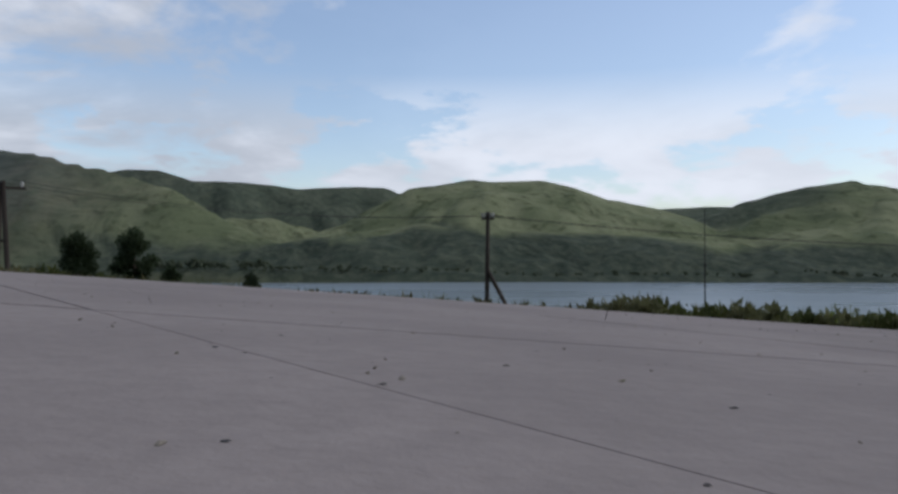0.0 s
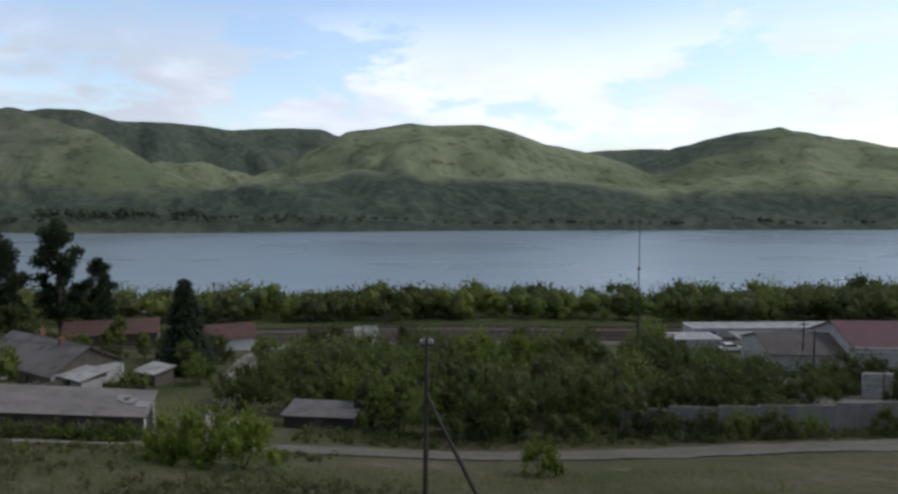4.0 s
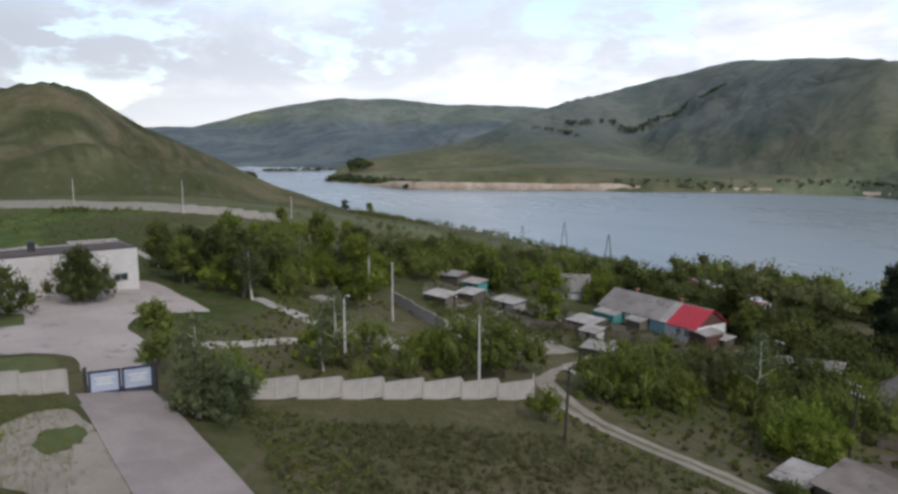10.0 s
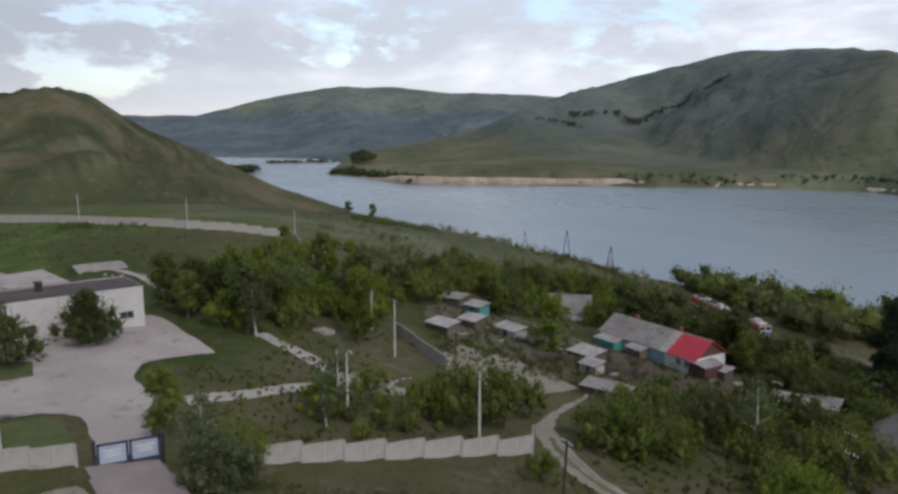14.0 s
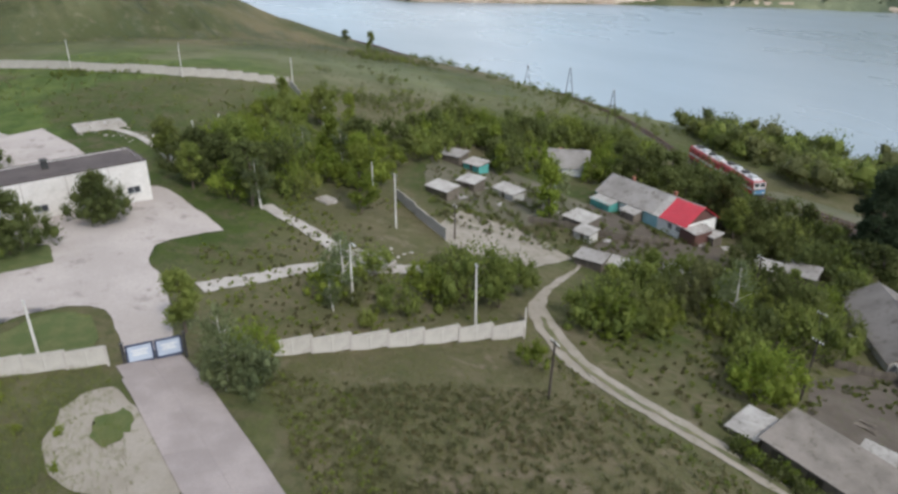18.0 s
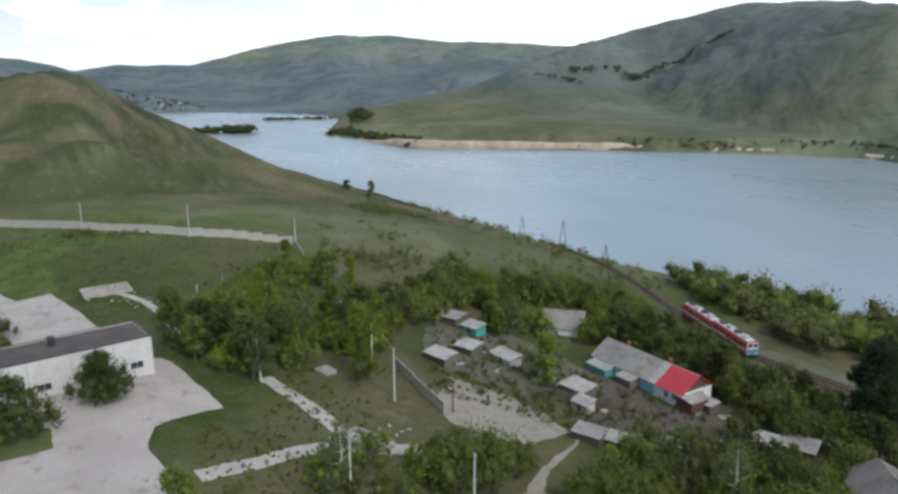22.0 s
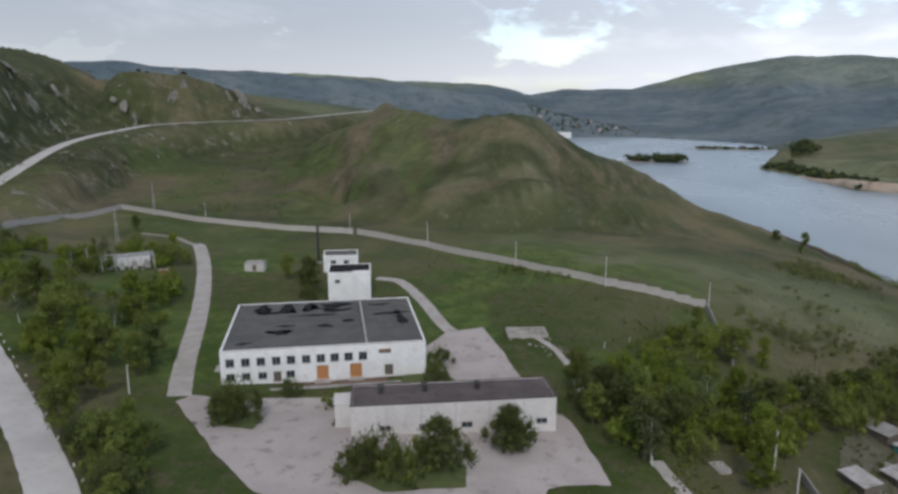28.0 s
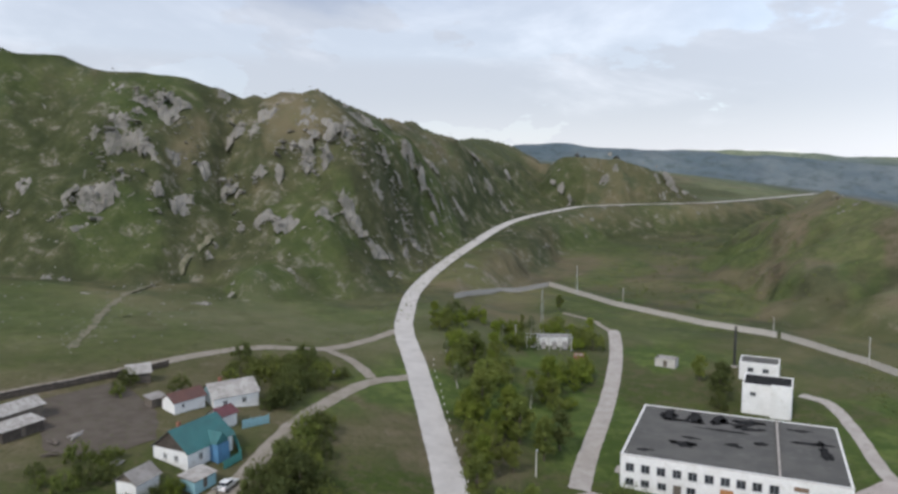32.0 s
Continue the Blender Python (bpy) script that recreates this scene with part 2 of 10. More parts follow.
def land_material():
    """Steppe grass with dry and bare patches; greener in hollows, stony on steep ground."""
    m = bpy.data.materials.new("steppe")
    m.use_nodes = True
    nt = m.node_tree
    n, link = nt.nodes.new, nt.links.new
    b = nt.nodes["Principled BSDF"]
    b.inputs["Roughness"].default_value = 0.95
    b.inputs["Specular IOR Level"].default_value = 0.12
    geo = n("ShaderNodeNewGeometry")

    def noise_node(scale, detail=6, r=0.6, dist=0.0):
        t = n("ShaderNodeTexNoise")
        t.inputs["Scale"].default_value, t.inputs["Detail"].default_value, t.inputs["Roughness"].default_value, t.inputs["Distortion"].default_value = scale, detail, r, dist
        link(geo.outputs["Position"], t.inputs["Vector"])
        return t.outputs[0]

    def mix(f, a, c):
        x = n("ShaderNodeMix")
        x.data_type = "RGBA"
        for k, v in ((0, f), (6, a), (7, c)):
            if isinstance(v, tuple):
                x.inputs[k].default_value = (*v, 1)
            else:
                link(v, x.inputs[k])
        return x.outputs[2]

    def ramp(v, lo, hi, a=0.0, c=1.0):
        r = n("ShaderNodeMapRange")
        r.interpolation_type = "SMOOTHSTEP"
        for k, q in zip(range(1, 5), (lo, hi, a, c)):
            r.inputs[k].default_value = q
        link(v, r.inputs[0])
        return r.outputs[0]

    def mul(a, c):
        x = n("ShaderNodeMath")
        x.operation = "MULTIPLY"
        link(a, x.inputs[0])
        link(c, x.inputs[1])
        return x.outputs[0]

    at = n("ShaderNodeAttribute")
    at.attribute_name = "cover"
    cov = n("ShaderNodeSeparateColor")
    link(at.outputs["Color"], cov.inputs[0])
    stone_f, dry_f, far_f = cov.outputs
    grass = mix(ramp(noise_node(0.035, 5), 0.38, 0.64), (0.048, 0.072, 0.017), (0.080, 0.098, 0.028))
    grass = mix(ramp(noise_node(0.28, 7, 0.70, 0.5), 0.46, 0.62, 0, 0.8), grass, (0.104, 0.092, 0.054))
    grass = mix(ramp(noise_node(0.75, 7, 0.72, 0.4), 0.50, 0.64, 0, 0.7), grass, (0.036, 0.052, 0.016))
    grass = mix(ramp(noise_node(2.6, 5, 0.7), 0.46, 0.70, 0, 0.7), grass, (0.032, 0.042, 0.017))
    dry = mix(ramp(noise_node(0.12, 5), 0.35, 0.65), (0.138, 0.118, 0.074), (0.096, 0.092, 0.046))
    dry = mix(ramp(noise_node(0.9, 7, 0.72, 0.5), 0.50, 0.63, 0, 0.75), dry, (0.070, 0.074, 0.033))
    dry = mix(ramp(noise_node(0.22, 6, 0.66, 0.6), 0.56, 0.66, 0, 0.7), dry, (0.190, 0.155, 0.115))
    grass = mix(dry_f, grass, dry)
    hill = mix(ramp(noise_node(0.011, 6, 0.58, 0.4), 0.40, 0.62), (0.066, 0.076, 0.034), (0.140, 0.120, 0.072))
    hill = mix(ramp(noise_node(0.05, 6, 0.66), 0.50, 0.64, 0, 0.75), hill, (0.054, 0.070, 0.036))
    hill = mix(ramp(noise_node(0.2, 6, 0.7), 0.52, 0.70, 0, 0.6), hill, (0.165, 0.145, 0.100))
    # hill turf lightened in its colour to look sunlit
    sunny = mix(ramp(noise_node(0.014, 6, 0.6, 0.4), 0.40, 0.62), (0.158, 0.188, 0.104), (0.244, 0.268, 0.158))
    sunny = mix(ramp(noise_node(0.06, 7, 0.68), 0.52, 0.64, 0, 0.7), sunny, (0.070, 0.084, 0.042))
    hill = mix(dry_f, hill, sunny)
    col = mix(far_f, grass, hill)
    # far forest, its blue-grey painting distance haze into the colour
    hazy_wood = mix(ramp(noise_node(0.006, 7, 0.62), 0.40, 0.62), (0.092, 0.126, 0.154), (0.152, 0.182, 0.200))
    hazy_wood = mix(ramp(noise_node(0.04, 6, 0.7), 0.48, 0.66, 0, 0.6), hazy_wood, (0.052, 0.076, 0.080))
    col = mix(at.outputs["Alpha"], col, hazy_wood)
    # dark growth colour that also carries cloud shade on the far slopes
    sc = n("ShaderNodeAttribute")
    sc.attribute_name = "scrub_shade"
    shrubs = mix(ramp(noise_node(0.09, 7, 0.72), 0.42, 0.62), (0.056, 0.075, 0.056), (0.098, 0.116, 0.084))
    col = mix(sc.outputs["Fac"], col, shrubs)
    growth = n("ShaderNodeAttribute")
    growth.attribute_name = "growth"
    gr = n("ShaderNodeSeparateColor")
    link(growth.outputs["Color"], gr.inputs[0])
    low = mix(ramp(noise_node(0.11, 7, 0.72), 0.40, 0.62), (0.034, 0.044, 0.019), (0.072, 0.078, 0.036))
    lush = mix(ramp(noise_node(0.16, 7, 0.72, 0.4), 0.42, 0.62), (0.056, 0.092, 0.022), (0.108, 0.148, 0.040))
    bare = mix(ramp(noise_node(0.18, 7, 0.72, 0.4), 0.42, 0.62), (0.150, 0.122, 0.082), (0.092, 0.088, 0.048))
    col = mix(gr.outputs[0], col, low)
    col = mix(gr.outputs[1], col, bare)
    col = mix(gr.outputs[2], col, lush)
    rock = mix(ramp(noise_node(0.5, 7, 0.7), 0.40, 0.62), (0.30, 0.27, 0.235), (0.13, 0.12, 0.10))
    col = mix(mul(stone_f, ramp(noise_node(0.11, 10, 0.76, 0.4), 0.53, 0.62, 0, 0.5)), col, rock)
    link(col, b.inputs["Base Color"])
    bp = n("ShaderNodeBump")
    bp.inputs["Strength"].default_value, bp.inputs["Distance"].default_value = 0.7, 0.25
    link(noise_node(1.7, 8, 0.72), bp.inputs["Height"])
    bp2 = n("ShaderNodeBump")
    bp2.inputs["Strength"].default_value, bp2.inputs["Distance"].default_value = 0.5, 7.0
    link(noise_node(0.03, 8, 0.62), bp2.inputs["Height"])
    bp3 = n("ShaderNodeBump")
    bp3.inputs["Distance"].default_value = 32.0
    link(far_f, bp3.inputs["Strength"])
    link(noise_node(0.0085, 4, 0.5, 0.4), bp3.inputs["Height"])
    link(bp.outputs[0], bp2.inputs["Normal"])
    link(bp2.outputs[0], bp3.inputs["Normal"])
    link(bp3.outputs[0], b.inputs["Normal"])
    return m


def water_material():
    m = bpy.data.materials.new("lake_water")
    m.use_nodes = True
    nt = m.node_tree
    n, link = nt.nodes.new, nt.links.new
    b = nt.nodes["Principled BSDF"]
    b.inputs["Base Color"].default_value = (0.225, 0.272, 0.305, 1)
    b.inputs["Roughness"].default_value = 0.16
    b.inputs["IOR"].default_value = 1.33
    geo = n("ShaderNodeNewGeometry")
    mp = n("ShaderNodeMapping")
    mp.inputs["Scale"].default_value = (1, 2.2, 1)
    link(geo.outputs["Position"], mp.inputs["Vector"])
    last = None
    for scale, dist in ((0.9, 0.10), (0.11, 0.35), (0.012, 1.5)):
        t = n("ShaderNodeTexNoise")
        t.inputs["Scale"].default_value, t.inputs["Detail"].default_value = scale, 4
        link(mp.outputs[0], t.inputs["Vector"])
        bp = n("ShaderNodeBump")
        bp.inputs["Strength"].default_value, bp.inputs["Distance"].default_value = 0.14, dist
        link(t.outputs[0], bp.inputs["Height"])
        if last:
            link(last, bp.inputs["Normal"])
        last = bp.outputs[0]
    link(last, b.inputs["Normal"])
    # calm and ruffled streaks
    t = n("ShaderNodeTexNoise")
    t.inputs["Scale"].default_value, t.inputs["Detail"].default_value = 0.006, 4
    link(mp.outputs[0], t.inputs["Vector"])
    r = n("ShaderNodeMapRange")
    for k, q in zip(range(1, 5), (0.4, 0.65, 0.26, 0.36)):
        r.inputs[k].default_value = q
    link(t.outputs[0], r.inputs[0])
    link(r.outputs[0], b.inputs["Roughness"])
    return m


CONCRETE = surface("weathered_concrete", (0.43, 0.40, 0.372), (0.35, 0.322, 0.295), 9, 0.35, 0.9, bump=0.25, stain=(0.22, 0.20, 0.185), stain_amt=0.5)
SLAB = surface("road_slab", (0.335, 0.293, 0.284), (0.262, 0.228, 0.222), 7, 0.3, 0.9, bump=0.2, stain=(0.26, 0.225, 0.215), stain_amt=0.45, vary=0.02, coords="World")
ASPHALT = surface("old_asphalt", (0.54, 0.52, 0.50), (0.46, 0.44, 0.425), 10, 0.2, 0.9, bump=0.2, stain=(0.33, 0.315, 0.30))
DIRT = surface("track_dirt", (0.31, 0.278, 0.24), (0.245, 0.218, 0.178), 5, 0.3, 0.95, bump=0.4, stain=(0.13, 0.13, 0.06), stain_amt=0.7)
SOIL = surface("garden_soil", (0.090, 0.074, 0.060), (0.118, 0.100, 0.082), 5, 0.4, 0.97, bump=0.5, stain=(0.07, 0.085, 0.03), stain_amt=0.6)
YARD_CONCRETE = surface("yard_concrete", (0.435, 0.39, 0.37), (0.37, 0.33, 0.312), 3, 0.13, 0.92, bump=0.2, stain=(0.20, 0.175, 0.16), stain_amt=0.65)
JOINT = surface("joint_filler", (0.115, 0.106, 0.098), (0.08, 0.076, 0.064), 8, 1.0, 0.95, bump=0.3)
# ---- lie of the land ----
WATER = -24.2
LAKE = np.array([
    (1700, 430), (600, 300), (300, 238), (130, 216), (0, 206), (-105, 196), (-180, 182), (-250, 160), (-320, 148), (-400, 146),
    (-455, 124), (-524, 108), (-775, 96), (-900, 76), (-1100, 40), (-1424, 0), (-1440, 150), (-1390, 230), (-1264, 336), (-1130, 330),
    (-1030, 296), (-834, 223), (-794, 238), (-659, 256), (-572, 396), (-483, 522), (-405, 582), (-330, 556), (-215, 560), (-84, 576),
    (54, 591), (195, 595), (368, 600), (700, 650), (1700, 900)], float)
SPOTS = np.array([
    (0, 0, -.3), (0, 8, -.72), (0, 15.3, -.95), (-11, 14.5, -.24), (8, 15, -1.42), (8, 4, -1.0), (-9, 5, .02), (5, 10, -1.1), (-5, 10, -.5), (0, 37, -6.4), (5, 62, -13.2), (-30, 77, -14.4), (-40, 53, -8), (-24, 32, -2.5), (-60, 38, -4.4),
    (-62, 12, -.9), (-62, -2, 1.7), (-112, 1, 1), (-110, 30, -2.8), (-99, 48, -6.5), (-91, 91, -12), (-132, 95, -13), (-37, 133, -19.2),
    (-14, 133, -19), (60, 143, -20), (-96, 128, -17), (-150, 145, -19), (-127, -22, 1.2), (-120, -60, 1.5), (-193, -47, 2), (-205, 17, 4),
    (-286, -184, 6), (-127, -126, 9.7), (-64, -107, 12.5), (-85, -128, 13.5), (-30, -50, 3)], float)
SPOTS_OUT = np.array([
    (-500, -235, 14), (-880, -277, 29), (-1400, -300, 45), (-300, 90, -8), (-340, 130, -19), (-450, 100, -20), (0, -200, 24), (60, -60, 7),
    (120, 0, 3), (120, 60, -9), (200, 100, -15), (220, 190, -22), (0, 190, -22), (-110, 180, -22), (-220, -120, 5), (-160, -170, 11),
    (400, -200, 40), (500, 150, -18), (-250, -60, 4), (-1000, -700, 90), (-600, -40, 20), (-900, 40, -20)], float)


def spline(px, py, vx, vy, vz, soft=60.0):
    """A smooth sheet through spot heights."""
    def kern(r2):
        return r2 * np.log(r2 + 1e-9) * 0.5
    n = len(vx)
    a = np.zeros((n + 3, n + 3))
    a[:n, :n] = kern((vx[:, None] - vx) ** 2 + (vy[:, None] - vy) ** 2) + np.eye(n) * soft
    a[:n, n:] = np.stack([np.ones(n), vx, vy], 1)
    a[n:, :n] = a[:n, n:].T
    w = np.linalg.solve(a, np.concatenate([vz, np.zeros(3)]))
    out = w[n] + w[n + 1] * px + w[n + 2] * py
    for i in range(n):
        out = out + w[i] * kern((px - vx[i]) ** 2 + (py - vy[i]) ** 2)
    return out


def hash2(i, j, s):
    h = np.sin(i * 127.1 + j * 311.7 + s * 74.7) * 43758.5453
    return h - np.floor(h)


def vnoise(x, y, s=0):
    i, j = np.floor(x), np.floor(y)
    u, v = x - i, y - j
    u, v = u * u * (3 - 2 * u), v * v * (3 - 2 * v)
    a, b, c, d = hash2(i, j, s), hash2(i + 1, j, s), hash2(i, j + 1, s), hash2(i + 1, j + 1, s)
    return (a + (b - a) * u) * (1 - v) + (c + (d - c) * u) * v - 0.5


def fbm(x, y, size, octaves=4, s=0, gain=0.5):
    out, amp = 0, 1
    for k in range(octaves):
        out = out + amp * vnoise(x / size + 17.3 * k, y / size - 9.1 * k, s + k)
        amp, size = amp * gain, size / 2.03
    return out


def smooth(t):
    t = np.clip(t, 0, 1)
    return t * t * (3 - 2 * t)


def shore(x, y):
    """Distance to the water's edge: positive on land, negative over the lake."""
    best, inside = np.full(np.shape(x), 1e12), np.zeros(np.shape(x), bool)
    for (ax, ay), (bx, by) in zip(LAKE, np.roll(LAKE, -1, 0)):
        ex, ey = bx - ax, by - ay
        t = np.clip(((x - ax) * ex + (y - ay) * ey) / (ex * ex + ey * ey), 0, 1)
        best = np.minimum(best, (x - ax - t * ex) ** 2 + (y - ay - t * ey) ** 2)
        with np.errstate(divide="ignore", invalid="ignore"):
            inside ^= ((ay > y) != (by > y)) & (x < ex * (y - ay) / (ey if ey else 1e-9) + ax)
    d = np.sqrt(best)
    return np.where(inside, -d, d) + 5 * vnoise(x / 24, y / 24, 5) + 2 * vnoise(x / 7, y / 7, 6)


# crest lines: x, y, height, width of the flank; then how steep the flank is near the crest
CRESTS = [
    (1.25, [(-768, 1440, 136, 580), (-775, 1213, 150, 607), (-898, 1202, 172, 649), (-1039, 1082, 174, 662), (-1176, 931, 130, 593), (-1116, 759, 96, 461),
           (-1080, 620, 57, 380), (-1120, 536, 21, 323), (-1048, 378, -2, 230)]),
    (1.0, [(-1039, 1082, 173, 560), (-920, 1005, 158, 430), (-800, 930, 144, 340), (-690, 865, 131, 280), (-583, 800, 119, 230), (-509, 780, 112, 215), (-463, 765, 108, 200), (-423, 755, 98, 190), (-397, 750, 85, 180), (-372, 745, 75, 172), (-335, 735, 56, 160),
           (-297, 725, 36, 145), (-259, 712, 21, 125), (-227, 700, 10, 105)]),
    (1.1, [(-632, 969, 114, 300), (-544, 983, 122, 270), (-505, 1004, 121, 260), (-465, 1023, 107, 250), (-396, 1051, 106, 250), (-322, 1077, 99, 250),
           (-259, 1094, 104, 250), (-194, 1107, 103, 250), (-168, 1111, 93, 240), (0, 1123, 81, 240)]),
    (0.95, [(-270, 850, 12, 230), (-205, 872, 34, 250), (-165, 885, 58, 280), (-122, 900, 82, 310), (-46, 912, 91, 330), (0, 905, 90, 330),
           (45, 900, 88, 325), (80, 897, 81, 320), (121, 893, 64, 310), (175, 884, 53, 300), (215, 872, 40, 280), (255, 850, 16, 250),
           (300, 800, -4, 200)]),
    (1.0, [(260, 1051, 41, 200), (286, 1000, 54, 230), (313, 965, 70, 270), (344, 949, 78, 300), (375, 935, 84, 320), (403, 925, 88, 330), (417, 920, 91, 335),
           (438, 915, 84, 330), (467, 900, 77, 330), (493, 883, 71, 325), (527, 862, 60, 320), (673, 841, 52, 320), (925, 883, 69, 330)]),
    (1.2, [(165, 1540, 73, 495), (300, 1511, 89, 495), (410, 1485, 95, 495), (474, 1466, 90, 495), (770, 1375, 100, 495)]),
    (1.3, [(-2999, -47, 66, 900), (-2999, 30, 83, 900), (-2985, 288, 80, 1000), (-2961, 479, 133, 1100), (-2907, 737, 178, 1200), (-2871, 867, 197, 1250),
           (-2806, 1060, 194, 1250), (-2677, 1353, 172, 1200), (-2555, 1572, 158, 1200), (-2300, 1900, 150, 1200)]),
    (1.1, [(-2150, 560, 50, 500), (-1900, 640, 66, 520), (-1650, 700, 60, 480), (-1500, 760, 60, 450)]),
    (1.0, [(-372, 130, -20, 90), (-371, 80, -2, 120), (-376, 53, 12, 140), (-379, 15, 29, 165), (-379, -8, 45, 165), (-352, -24, 47.5, 140),
           (-372, -55, 45, 140), (-420, -90, 50, 140), (-470, -110, 52, 120), (-560, -135, 42, 90), (-760, -190, 36, 80)]),
    (1.15, [(80, -420, 118, 230), (-50, -400, 120, 220), (-117, -374, 121, 205), (-137, -362, 117, 195), (-157, -348, 111, 190), (-170, -342, 111, 190),
           (-186, -333, 109, 185), (-210, -319, 100, 175), (-220, -300, 102, 165), (-229, -289, 104, 160), (-288, -315, 94, 170), (-357, -345, 96, 175),
           (-454, -387, 89, 190), (-540, -425, 93, 200), (-645, -468, 89, 210)]),
    (1.0, [(-543, -339, 80, 85), (-565, -301, 80, 85), (-585, -262, 66, 75), (-598, -244, 50, 60)]),
    (1.1, [(60, -520, 128, 300), (-133, -520, 126, 280), (-230, -490, 98, 230), (-330, -500, 95, 220)]),
    (1.2, [(-1211, -880, 112, 500), (-1275, -785, 112, 500), (-1361, -627, 99, 450), (-1403, -527, 100, 450), (-1435, -431, 96, 430), (-1466, -309, 79, 400),
           (-1486, -195, 57, 350), (-1500, -80, 43, 300)]),
    (1.2, [(-2800, -1200, 150, 700), (-2871, -864, 139, 700), (-2934, -620, 118, 700), (-2986, -276, 103, 700)]),
    # knolls, bluffs and spurs below the crests across the lake
    (0.9, [(-347, 850, 41, 90), (-322, 850, 45, 100), (-282, 850, 41, 100), (-249, 850, 34, 90), (-223, 850, 20, 80)]),
    (0.7, [(-281, 625, -12, 50), (-265, 640, -3, 60), (-245, 655, 6, 75), (-217, 665, 10, 85), (-182, 672, 14, 90), (-139, 668, 13, 90), (-105, 655, 7, 80), (-79, 632, -10, 55)]),
    (0.75, [(-126, 715, 17, 120), (-96, 745, 31, 150), (-48, 735, 26, 150), (9, 735, 22, 150), (67, 735, 19, 150), (125, 735, 17, 150), (181, 730, 13, 145), (223, 715, 8, 130),
            (246, 685, 0, 105), (256, 645, -14, 60)]),
    (1.0, [(442, 915, 77, 230), (408, 870, 55, 200), (356, 810, 33, 170), (306, 755, 17, 140), (262, 705, 5, 115), (235, 660, -8, 80)]),
    (1.0, [(455, 905, 71, 230), (452, 850, 48, 200), (446, 795, 31, 170), (440, 735, 15, 140), (435, 690, 3, 110)]),
]


def crest_height(x, y, power, line, seed):
    acc, su, st, sw, sl, run = 0, 0, 0, 0, 0, 0.0
    for (ax, ay, az, aw), (bx, by, bz, bw) in zip(line, line[1:]):
        ex, ey = bx - ax, by - ay
        t = np.clip(((x - ax) * ex + (y - ay) * ey) / (ex * ex + ey * ey), 0, 1)
        d = np.hypot(x - ax - t * ex, y - ay - t * ey)
        # neighbouring stretches of the crest share the slope between them
        w = 1.0 / (d + 0.5) ** 5
        acc, su, st, sw = acc + w, su + w * d / (aw + t * (bw - aw)), st + w * (az + t * (bz - az)), sw + w * (aw + t * (bw - aw))
        sl = sl + w * (run + t * math.hypot(ex, ey))
        run += math.hypot(ex, ey)
    u, top, wide, along = su / acc, st / acc, sw / acc, sl / acc
    size = wide.mean()
    # ravines that run down the flank, and a looser unevenness
    ribs = np.abs(fbm(along + 0.12 * size * fbm(x, y, 0.5 * size, 2, seed + 3), u * 0.45 * size, 0.30 * size, 3, seed + 5)) * 2.0
    gully = np.abs(fbm(x, y, 0.42 * size, 4, seed)) * 2.0
    fall = smooth(u * 3) * smooth((1.15 - u) * 3)
    u = u + ((gully - 0.34) * (0.12 if seed in (20, 27) else 0.15) + (0.34 - ribs) * (0.08 if seed in (20, 27) else 0.15)) * fall
    return WATER + (top - WATER) * np.clip(1 - u, 0, None) ** power


SHELF = [(-760, -190, 40), (-652, -205, 38), (-593, -225, 36), (-495, -268, 36), (-473, -282, 35), (-389, -280, 29), (-273, -232, 20), (-214, -202, 14.5), (-180, -176, 12), (-157, -154, 11)]
FENCED = [(-262, -74, 4.7), (-286, -184, 6.0), (-240, -150, 5.6)]


def shelf(x, y, z, line, flat, soft):
    """Cuts a level strip along a line into the land."""
    dist, top = np.full(np.shape(x), 1e9), np.zeros(np.shape(x))
    for (ax, ay, az), (bx, by, bz) in zip(line, line[1:]):
        ex, ey = bx - ax, by - ay
        t = np.clip(((x - ax) * ex + (y - ay) * ey) / (ex * ex + ey * ey), 0, 1)
        d = np.hypot(x - ax - t * ex, y - ay - t * ey)
        near = d < dist
        dist, top = np.where(near, d, dist), np.where(near, az + t * (bz - az), top)
    return z + (top - z) * smooth(1 - (dist - flat) / soft)


